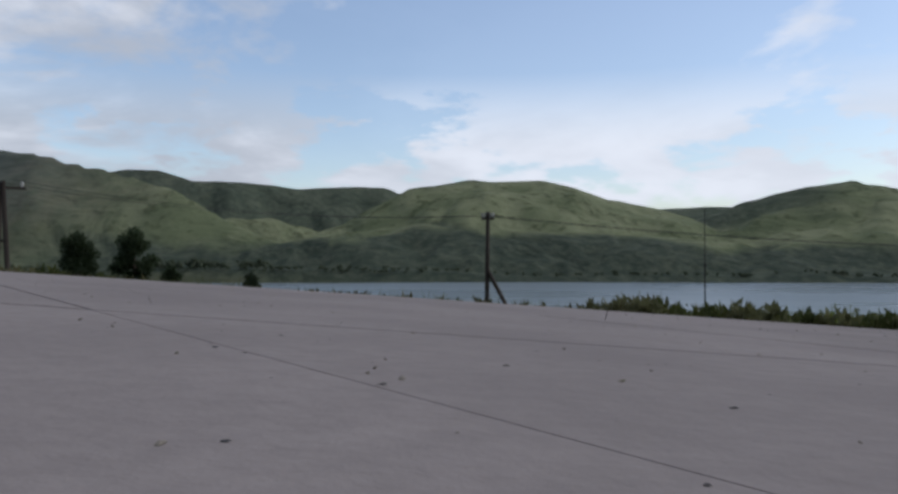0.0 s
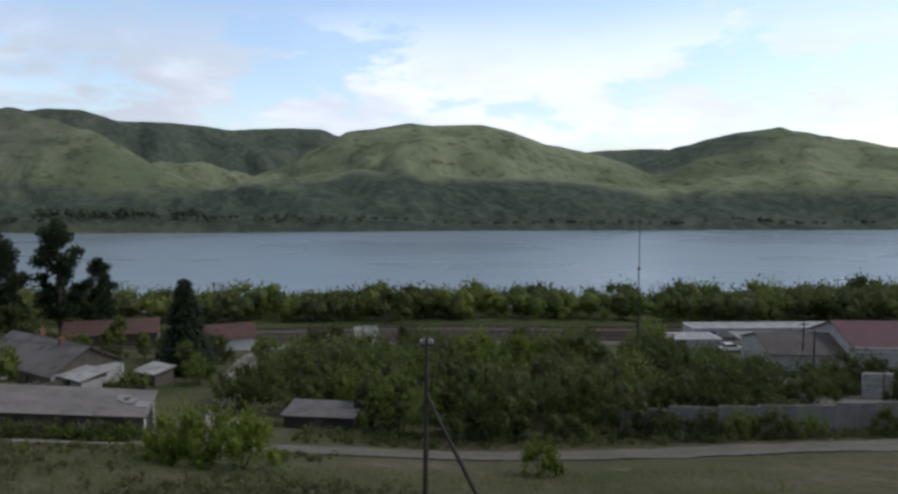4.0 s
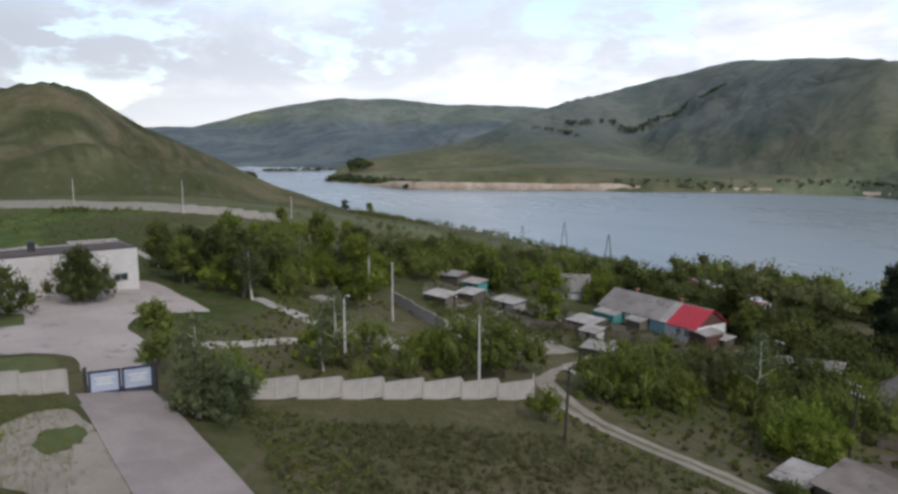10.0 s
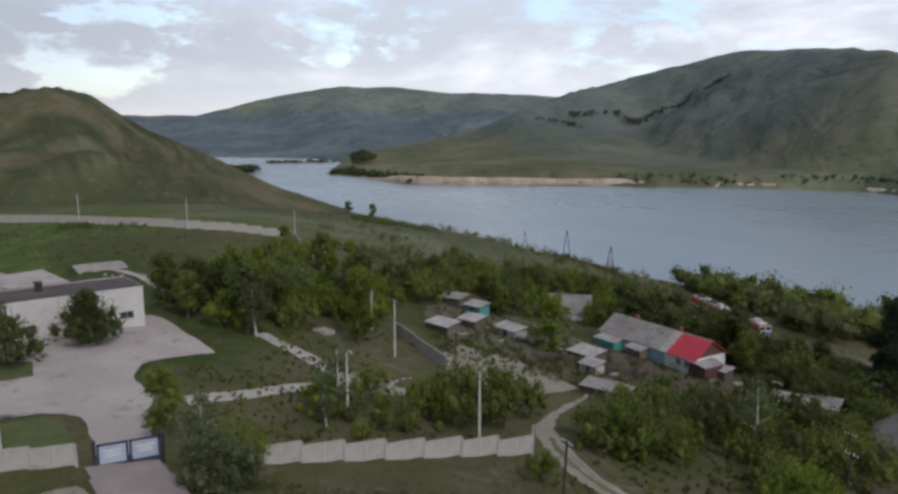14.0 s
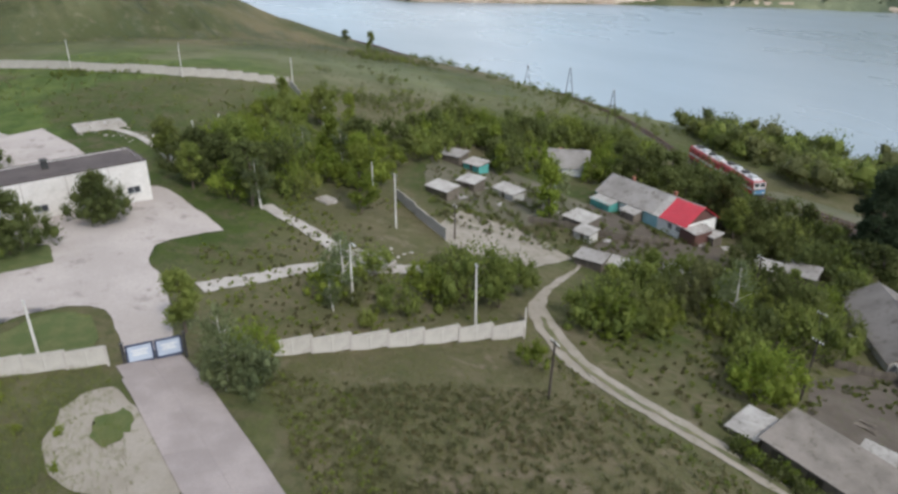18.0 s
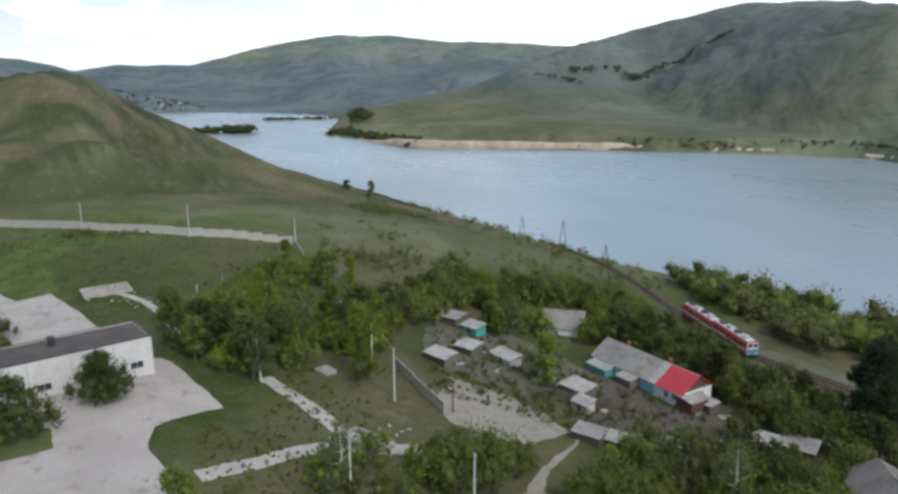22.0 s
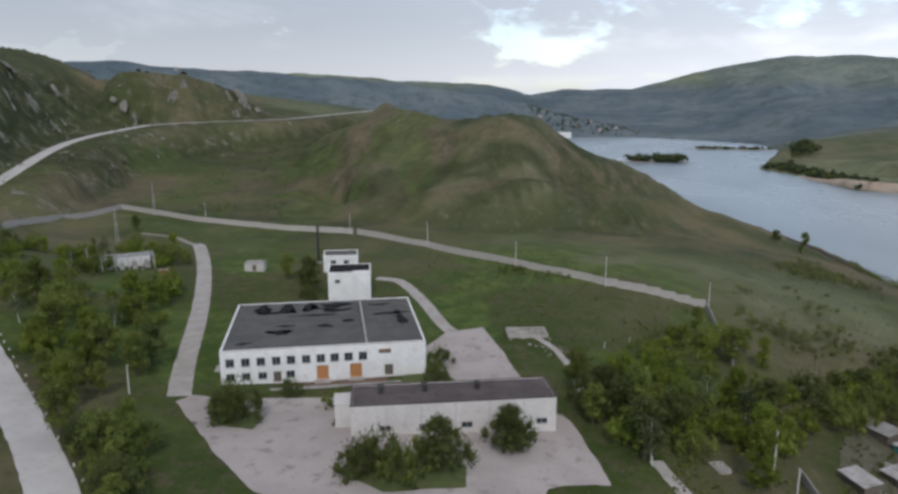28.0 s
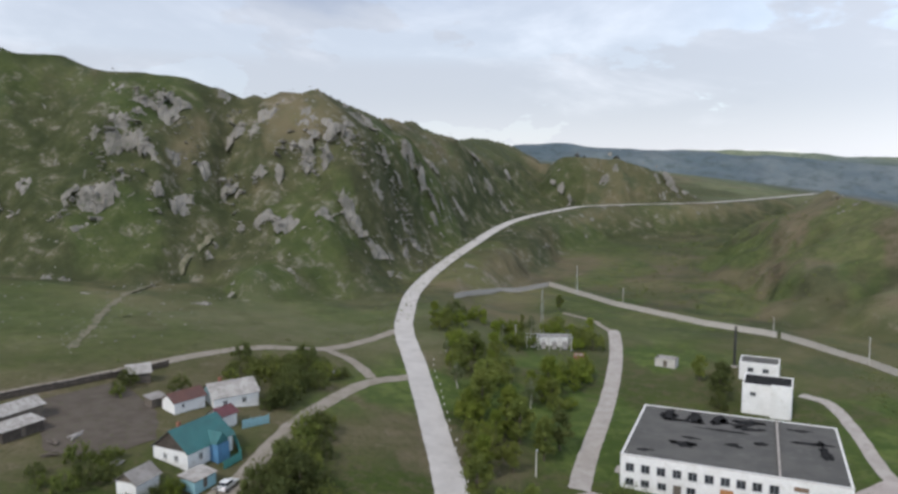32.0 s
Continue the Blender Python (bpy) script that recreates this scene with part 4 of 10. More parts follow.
ribbon("village_lane", [(-22, -84), (-33, -87.5), (-41, -90.4), (-48.5, -93.6), (-57.3, -97.2), (-64.4, -100.2), (-82, -111.5), (-98.8, -120.2), (-116, -125.8), (-129, -124.2)], 3.8, DIRT, 0.08, 2, "pale dirt lane into the hamlet", rag=0.5, seed=20)
ribbon("village_spur", [(-125.6, -155), (-124.5, -142), (-119, -128)], 3.2, DIRT, 0.07, 2, "dirt spur joining two tracks", rag=0.4, seed=21)
patch("lane_bare", [(-43, -88.8), (-49.5, -91.5), (-54, -88), (-55.5, -82), (-58.5, -77), (-56, -72.5), (-48, -74), (-41, -81)], surface("reddish_dirt", (0.25, 0.20, 0.155), (0.19, 0.165, 0.115), 4, 0.25, 0.95, bump=0.4, stain=(0.16, 0.15, 0.08), stain_amt=0.8), 0.06, 1.2, "bare trodden reddish ground beside a lane", "ground", rag=1.6, seed=52)
patch("ploughed_plot", [(-49.1, -149.4), (-66.5, -151.5), (-64.4, -131), (-58.4, -119.5), (-48, -118.8), (-41.7, -126.2)], SOIL, 0.08, 1.5, "bare brown vegetable plot", "soil", rag=0.5, seed=22)
patch("house_yard", [(-93, 67), (-108, 81), (-96.5, 84.2), (-87, 85), (-84, 92), (-77, 88), (-76, 78), (-82, 66)], SOIL, 0.07, 1.2, "bare dug garden before a cottage", "soil", rag=0.5, seed=23)
patch("garden_plot", [(-42, 64), (-48, 72), (-48, 84), (-40, 86), (-33, 76), (-35, 65)], SOIL, 0.07, 1.2, "dark garden plot behind a long shed", "soil", rag=0.4, seed=24)
patch("garden_ground", [(-98, 62), (-112, 50), (-126, 54), (-140, 62), (-136, 74), (-120, 78), (-106, 80), (-98, 74)], surface("trodden_garden", (0.135, 0.122, 0.088), (0.09, 0.092, 0.052), 3, 0.25, 0.96, bump=0.5, stain=(0.065, 0.07, 0.04), stain_amt=0.9), 0.05, 1.4, "trodden garden ground between sheds", "ground", rag=1.4, seed=53)
patch("bare_plot", [(-99, 44.5), (-90, 43.5), (-81, 52), (-84, 61), (-96, 60), (-106, 52)], DIRT, 0.06, 1.2, "bare sandy plot with a footpath", "soil", rag=0.6, seed=25)
patch("station_ballast", [(-112, 122), (-82, 121), (-40, 128.5), (0, 134), (130, 137), (130, 161), (0, 159), (-60, 153), (-112, 137)], surface("cinder_ballast", (0.125, 0.120, 0.080), (0.095, 0.100, 0.058), 6, 0.12, 0.95, bump=0.5, stain=(0.08, 0.095, 0.04), stain_amt=0.8), 0.06, 2.5, "dark cinder ballast under the sidings", "ballast", rag=0.8, seed=26)

# ---- kit for building things ----


def box(bm, cx, cy, cz, sx, sy, sz, rz=0.0, taper=1.0):
    """A block by its middle and sizes; taper narrows its top."""
    m = Matrix.Translation((cx, cy, cz)) @ Matrix.Rotation(rz, 4, "Z")
    vs = []
    for dz in (-0.5, 0.5):
        k = taper if dz > 0 else 1.0
        for dx, dy in ((-0.5, -0.5), (0.5, -0.5), (0.5, 0.5), (-0.5, 0.5)):
            vs.append(bm.verts.new(m @ Vector((dx * sx * k, dy * sy * k, dz * sz))))
    for f in ((3, 2, 1, 0), (4, 5, 6, 7), (0, 1, 5, 4), (1, 2, 6, 5), (2, 3, 7, 6), (3, 0, 4, 7)):
        bm.faces.new([vs[q] for q in f])
    return vs


def tube(bm, p, q, r0, r1=None, sides=8):
    """A tapered round bar from p to q."""
    p, q = Vector(p), Vector(q)
    r1 = r0 if r1 is None else r1
    d = (q - p).normalized()
    a = d.orthogonal().normalized()
    b = d.cross(a)
    lo, hi = [], []
    for k in range(sides):
        t = 2 * math.pi * k / sides
        o = a * math.cos(t) + b * math.sin(t)
        lo.append(bm.verts.new(p + o * r0))
        hi.append(bm.verts.new(q + o * r1))
    for k in range(sides):
        bm.faces.new((lo[k], lo[(k + 1) % sides], hi[(k + 1) % sides], hi[k]))
    bm.faces.new(lo[::-1])
    bm.faces.new(hi)


def prism(bm, outline, y0, y1):
    """An outline in x and z, drawn out along y."""
    a = [bm.verts.new((x, y0, z)) for x, z in outline]
    b = [bm.verts.new((x, y1, z)) for x, z in outline]
    n = len(outline)
    bm.faces.new(a)
    bm.faces.new(b[::-1])
    for k in range(n):
        bm.faces.new((a[k], b[k], b[(k + 1) % n], a[(k + 1) % n]))


def finish(bm, bevel=0.0):
    if bevel:
        bmesh.ops.bevel(bm, geom=bm.edges[:], offset=bevel, segments=1, affect="EDGES", clamp_overlap=True)
    bmesh.ops.recalc_face_normals(bm, faces=bm.faces[:])
    return bm


def part(name, bm, material, parent, label="", m=None):
    """Links a bmesh as one mesh under a thing or a part."""
    me = bpy.data.meshes.new(name)
    bmesh.ops.recalc_face_normals(bm, faces=bm.faces[:])
    bm.to_mesh(me)
    bm.free()
    me.materials.append(material)
    ob = new(name, me)
    ob.parent = parent
    if m is not None:
        ob.matrix_basis = m
    if label:
        tagged(ob, label)
    return ob


def piece(name, me, parent, m):
    ob = new(name, me)
    ob.parent = parent
    ob.matrix_basis = m
    return ob


def block(name, parent, material, c, s, label="", bevel=0.02, rz=0.0):
    bm = bmesh.new()
    box(bm, *c, *s, rz)
    finish(bm, min(bevel, min(s) * 0.3))
    return part(name, bm, material, parent, label)


def zat(x, y):
    return float(height(np.array([x]), np.array([y]))[0])


def thing(name, x, y, rz=0.0, label="", category="", group="", z=None, sink=0.0):
    ob = new(name)
    ob.matrix_basis = pose(x, y, (zat(x, y) if z is None else z) - sink, 0, 0, rz)
    return tagged(ob, label, category, group)


WOOD_GREY = surface("grey_weathered_wood", (0.16, 0.135, 0.11), (0.105, 0.09, 0.075), 12, 1.5, 0.9, bump=0.35, vary=0.15)
WOOD_DARK = surface("tarred_wood", (0.055, 0.045, 0.038), (0.085, 0.07, 0.058), 12, 1.2, 0.85, bump=0.35, vary=0.15)
WHITE_WALL = surface("whitewashed_wall", (0.80, 0.80, 0.79), (0.70, 0.70, 0.68), 3, 0.25, 0.9, bump=0.12, stain=(0.52, 0.50, 0.46), stain_amt=0.45)
PANEL_WALL = surface("grey_panel_wall", (0.62, 0.60, 0.58), (0.54, 0.52, 0.50), 3, 0.25, 0.9, bump=0.15, stain=(0.40, 0.38, 0.35), stain_amt=0.5)
PLASTER_OLD = surface("old_plaster", (0.55, 0.53, 0.50), (0.42, 0.40, 0.37), 4, 0.5, 0.92, bump=0.2, stain=(0.22, 0.2, 0.18), stain_amt=0.6)
BITUMEN = surface("bitumen_roof", (0.088, 0.087, 0.083), (0.122, 0.119, 0.112), 4, 0.18, 0.9, bump=0.2, stain=(0.15, 0.147, 0.14), stain_amt=0.4)
BITUMEN_BROWN = surface("brown_bitumen_roof", (0.088, 0.073, 0.072), (0.122, 0.102, 0.099), 4, 0.2, 0.9, bump=0.2, stain=(0.045, 0.04, 0.04), stain_amt=0.6)
TAR = surface("tar_patch", (0.018, 0.018, 0.019), (0.03, 0.03, 0.031), 5, 0.8, 0.95, bump=0.3, spec=0.1)
SLATE = surface("asbestos_slate", (0.30, 0.285, 0.275), (0.22, 0.205, 0.195), 4, 0.35, 0.92, bump=0.25, stain=(0.12, 0.108, 0.09), stain_amt=0.75, coords="World")
SLATE_LIGHT = surface("pale_slate", (0.42, 0.405, 0.39), (0.28, 0.265, 0.25), 4, 0.6, 0.9, bump=0.2, stain=(0.14, 0.128, 0.11), stain_amt=0.8, coords="World")
RED_TIN = surface("red_painted_tin", (0.52, 0.035, 0.06), (0.42, 0.03, 0.05), 5, 0.5, 0.5, bump=0.06, spec=0.5, coords="World")
MAROON_TIN = surface("maroon_tin", (0.135, 0.045, 0.055), (0.10, 0.038, 0.045), 5, 0.5, 0.55, bump=0.06, spec=0.5, coords="World")
BROWN_TIN = surface("brown_tin", (0.13, 0.065, 0.055), (0.10, 0.055, 0.05), 5, 0.5, 0.6, bump=0.06, coords="World")
TEAL_TIN = surface("teal_tin", (0.035, 0.145, 0.15), (0.03, 0.115, 0.12), 5, 0.5, 0.5, bump=0.06, spec=0.5, coords="World")
RUST = surface("rusty_iron", (0.16, 0.075, 0.045), (0.10, 0.055, 0.04), 9, 1.2, 0.85, bump=0.3)
STEEL = surface("galvanised_steel", (0.55, 0.56, 0.57), (0.45, 0.46, 0.47), 6, 0.8, 0.45, 0.7, bump=0.05)
DARK_STEEL = surface("dark_steel", (0.05, 0.052, 0.055), (0.08, 0.075, 0.07), 8, 1.0, 0.6, 0.5, bump=0.08)
GLASS = surface("window_glass", (0.035, 0.04, 0.048), (0.05, 0.055, 0.06), 2, 0.5, 0.08, bump=0.0, spec=0.6)
FRAME_WHITE = surface("white_window_frame", (0.74, 0.74, 0.72), (0.62, 0.62, 0.60), 8, 1, 0.6, bump=0.05)
FRAME_GREY = surface("grey_window_frame", (0.30, 0.32, 0.33), (0.24, 0.25, 0.26), 8, 1, 0.7, bump=0.05)
ORANGE = surface("ochre_painted_door", (0.46, 0.21, 0.075), (0.38, 0.18, 0.07), 6, 0.8, 0.7, bump=0.08)
BLUE_PAINT = surface("blue_paint", (0.10, 0.25, 0.42), (0.09, 0.20, 0.34), 6, 0.8, 0.6, bump=0.06)
TURQ = surface("turquoise_paint", (0.10, 0.36, 0.33), (0.08, 0.29, 0.27), 6, 0.8, 0.7, bump=0.08)
LIGHT_BLUE = surface("light_blue_paint", (0.30, 0.52, 0.58), (0.25, 0.44, 0.50), 6, 0.8, 0.7, bump=0.08)
BRICK = surface("red_brick", (0.30, 0.13, 0.085), (0.24, 0.10, 0.07), 9, 1.0, 0.9, bump=0.3)
POLE_CONCRETE = surface("spun_concrete", (0.58, 0.56, 0.53), (0.48, 0.465, 0.44), 7, 0.8, 0.85, bump=0.1)
PANEL_CONCRETE = surface("panel_concrete", (0.47, 0.445, 0.41), (0.38, 0.355, 0.325), 7, 0.5, 0.88, bump=0.15, stain=(0.26, 0.24, 0.205), stain_amt=0.45)
ROCK = surface("grey_rock", (0.245, 0.232, 0.208), (0.13, 0.125, 0.108), 1.1, 0.12, 0.95, bump=0.6, stain=(0.09, 0.10, 0.05), stain_amt=0.7, bump_scale=1.4)
BARK = surface("bark", (0.13, 0.105, 0.08), (0.08, 0.065, 0.05), 9, 1.0, 0.95, bump=0.5)
BIRCH = surface("birch_bark", (0.55, 0.53, 0.49), (0.40, 0.38, 0.34), 7, 2.0, 0.85, bump=0.2, stain=(0.06, 0.055, 0.05), stain_amt=0.8)


def walls(parent, L, W, H, material, openings=(), th=0.3, deep=0.8, label=""):
    """Four walls of a block with windows and doors cut through. Openings: side 0 front (-y), 1 right (+x), 2 back, 3 left; along, sill, width, height, kind."""
    for side in range(4):
        run = L if side in (0, 2) else W - 2 * th
        mine = [o for o in openings if o[0] == side]
        us = sorted({0, run, *[o[1] - o[3] / 2 for o in mine], *[o[1] + o[3] / 2 for o in mine]})
        vs = sorted({-deep, H, *[o[2] for o in mine], *[o[2] + o[4] for o in mine]})
        bm = bmesh.new()
        for a, b in zip(us, us[1:]):
            for c, d in zip(vs, vs[1:]):
                mu, mv = (a + b) / 2, (c + d) / 2
                if any(abs(mu - o[1]) < o[3] / 2 and o[2] < mv < o[2] + o[4] for o in mine):
                    continue
                box(bm, mu - run / 2, 0, mv, b - a, th, d - c)
        bmesh.ops.remove_doubles(bm, verts=bm.verts[:], dist=0.0005)
        turn = pose(0, 0, 0, 0, 0, 90 * side)
        off = (W if side in (0, 2) else L) / 2 - th / 2
        m = turn @ pose(0, -off, 0)
        wall = part("wall", bm, material, parent, label, m)
        for o in mine:
            _, u, sill, w, h, kind = o
            at = m @ pose(u - run / 2, 0, sill)
            if kind == "w":
                window(parent, at, w, h)
            elif kind == "g":
                window(parent, at, w, h, FRAME_GREY)
            else:
                leaf(parent, at, w, h, {"o": ORANGE, "d": WOOD_GREY, "b": BLUE_PAINT, "s": STEEL}[kind])


def window(parent, at, w, h, mat=None):
    """A casement set into its opening: frame with a mullion and transom, glass behind it, and a sill."""
    mat = mat or FRAME_WHITE
    bm = bmesh.new()
    t = 0.09
    for x, z, sx, sz in ((-w / 2 + t / 2, h / 2, t, h), (w / 2 - t / 2, h / 2, t, h), (0, t / 2, w - 2 * t, t), (0, h - t / 2, w - 2 * t, t), (0, h / 2, t, h - 2 * t)):
        box(bm, x, 0.02, z, sx, 0.08, sz)
    win = part("window", bm, mat, parent, "", at)
    bm = bmesh.new()
    box(bm, 0, 0.05, h / 2, w - t, 0.02, h - t)
    part("pane", bm, GLASS, win)
    bm = bmesh.new()
    box(bm, 0, -0.19, -0.03, w + 0.16, 0.14, 0.05)
    part("sill", bm, PLASTER_OLD, win)


def leaf(parent, at, w, h, mat):
    """A plain boarded door in its opening, with a handle."""
    bm = bmesh.new()
    box(bm, 0, 0.02, h / 2, w - 0.02, 0.03, h - 0.05)
    d = part("door", bm, mat, parent, "", at)
    n = max(2, int(w / 0.25))
    for k in range(n):
        bm = bmesh.new()
        box(bm, -w / 2 + (k + 0.5) * w / n, -0.012, h / 2, w / n - 0.015, 0.03, h - 0.04)
        part("board", bm, mat, d)
    bm = bmesh.new()
    box(bm, w * 0.36, -0.06, 1.0, 0.12, 0.05, 0.04)
    part("handle", bm, DARK_STEEL, d)


def sheet_mesh(name, w, d, material, waves=7, high=0.028):
    """One corrugated roofing sheet."""
    bm = bmesh.new()
    n = waves * 2
    rows = []
    for k in range(n + 1):
        x, z = w * (k / n - 0.5), high * (1 if k % 2 else 0)
        rows.append([bm.verts.new((x, y, z + q)) for y, q in ((-d / 2, 0), (d / 2, 0), (d / 2, -0.012), (-d / 2, -0.012))])
    for a, b in zip(rows, rows[1:]):
        for q in range(4):
            bm.faces.new((a[q], b[q], b[(q + 1) % 4], a[(q + 1) % 4]))
    bm.faces.new(rows[0])
    bm.faces.new(rows[-1][::-1])
    bmesh.ops.recalc_face_normals(bm, faces=bm.faces[:])
    me = bpy.data.meshes.new(name)
    bm.to_mesh(me)
    bm.free()
    me.materials.append(material)
    return me


SHEETS = {}


def sheeting(parent, L, D, m, material, rnd, w=1.1, d=1.6, loose=0.02):
    """Covers a slope L wide and D deep, in the plane of m, with overlapping sheets."""
    nu, nv = max(1, round(L / w)), max(1, round(D / d))
    key = (material.name, round(L / nu, 2), round(D / nv, 2))
    if key not in SHEETS:
        SHEETS[key] = sheet_mesh("roof_sheet", L / nu * 1.03, D / nv * 1.08, material)
    for i in range(nu):
        for j in range(nv):
            at = m @ pose(L * ((i + 0.5) / nu - 0.5), D * ((j + 0.5) / nv - 0.5), 0.078 + rnd.uniform(0, loose), rnd.uniform(-1, 1) * 8 * loose + 0.3, 0, rnd.uniform(-1, 1) * 15 * loose)
            piece("roof_sheet", SHEETS[key], parent, at)


def gable_roof(parent, L, W, H, rise, material, rnd, over=0.35, label="", sheets=True, base=None, loose=0.02, gable_mat=None):
    """A ridged roof along x with two slopes, gable ends and a ridge cap."""
    pitch = math.atan2(rise, W / 2)
    deep = (W / 2 + over) / math.cos(pitch)
    for s in (-1, 1):
        bm = bmesh.new()
        box(bm, 0, 0, 0, L + 2 * over, deep, 0.09)
        mid = Vector((0, s * (W / 2 + over) / 2, H + rise - math.tan(pitch) * (W / 2 + over) / 2 + 0.05))
        m = Matrix.Translation(mid) @ Matrix.Rotation(-s * pitch, 4, "X")
        slope = part("roof", bm, base or WOOD_GREY if sheets else material, parent, label, m)
        if sheets:
            sheeting(slope, L + 2 * over, deep, Matrix.Identity(4), material, rnd, loose=loose)
    for s in (-1, 1):
        bm = bmesh.new()
        a = [bm.verts.new((s * (L / 2 - q), y, z)) for q in (0.02, 0.2) for y, z in ((-W / 2, H), (W / 2, H), (0, H + rise - 0.02))]
        bm.faces.new(a[:3])
        bm.faces.new(a[3:])
        for p, q in ((0, 1), (1, 2), (2, 0)):
            bm.faces.new((a[p], a[q], a[q + 3], a[p + 3]))
        part("gable", bm, gable_mat or WOOD_GREY, parent)
    bm = bmesh.new()
    prism(bm, [(-0.22, -0.1), (0, 0.06), (0.22, -0.1), (0, 0.03)], -L / 2 - over, L / 2 + over)
    part("ridge_cap", bm, material, parent, "", pose(0, 0, H + rise + 0.14, 0, 0, 90))


def flat_roof(parent, L, W, H, material, edge=None, over=0.12, parapet=0.3):
    bm = bmesh.new()
    box(bm, 0, 0, H - 0.02, L - 0.62, W - 0.62, 0.14)
    part("roof", bm, material, parent)
    for x, y, sx, sy in ((0, -W / 2 + 0.15, L + over, 0.36), (0, W / 2 - 0.15, L + over, 0.36), (-L / 2 + 0.15, 0, 0.36, W - 0.6), (L / 2 - 0.15, 0, 0.36, W - 0.6)):
        bm = bmesh.new()
        box(bm, x, y, H + parapet / 2, sx, sy, parapet)
        part("parapet", bm, edge or CONCRETE, parent)


def skew_roof(parent, L, W, H, fall, material, rnd, over=0.25, loose=0.02, base=None):
    """A lean-to roof that falls towards -y."""
    pitch = math.atan2(fall, W)
    deep = (W + 2 * over) / math.cos(pitch)
    bm = bmesh.new()
    box(bm, 0, 0, 0, L + 2 * over, deep, 0.08)
    slope = part("roof", bm, base or WOOD_GREY, parent, "", Matrix.Translation((0, 0, H + fall / 2 + 0.06)) @ Matrix.Rotation(pitch, 4, "X"))
    sheeting(slope, L + 2 * over, deep, Matrix.Identity(4), material, rnd, loose=loose)
    for s in (-1, 1):
        bm = bmesh.new()
        a = [bm.verts.new((s * (L / 2 - q), y, z)) for q in (0.01, 0.15) for y, z in ((-W / 2, H), (W / 2, H), (W / 2, H + fall))]
        bm.faces.new(a[:3])
        bm.faces.new(a[3:])
        for p, q in ((0, 1), (1, 2), (2, 0)):
            bm.faces.new((a[p], a[q], a[q + 3], a[p + 3]))
        part("gable", bm, base or WOOD_GREY, parent)


def chimney(parent, x, y, z, h=1.2, mat=None):
    bm = bmesh.new()
    box(bm, x, y, z + h / 2, 0.5, 0.5, h)
    box(bm, x, y, z + h + 0.05, 0.62, 0.62, 0.12)
    part("chimney", bm, mat or BRICK, parent)

# ---- the works: two-storey block, low block, boiler house ----
RND = random.Random(11)


def tar_patches(parent, spots, z):
    for x, y, w, d in [(x + i * RND.uniform(0.6, 1.2) * w, y + i * RND.uniform(-0.8, 0.8) * d, w * q, d * q) for x, y, w, d in spots for i, q in ((0, 1.0), (1, 0.5), (-1, 0.4))]:
        bm = bmesh.new()
        n = 14
        ring = [bm.verts.new((x + math.cos(2 * math.pi * k / n) * w * RND.uniform(0.65, 1.45), y + math.sin(2 * math.pi * k / n) * d * RND.uniform(0.6, 1.45), z)) for k in range(n)]
        top = [bm.verts.new((v.co.x * 0.999 + x * 0.001, v.co.y, z + 0.02)) for v in ring]
        bm.faces.new(top)
        for k in range(n):
            bm.faces.new((ring[k], ring[(k + 1) % n], top[(k + 1) % n], top[k]))
        part("tar_patch", bm, TAR, parent, "black tar patch")


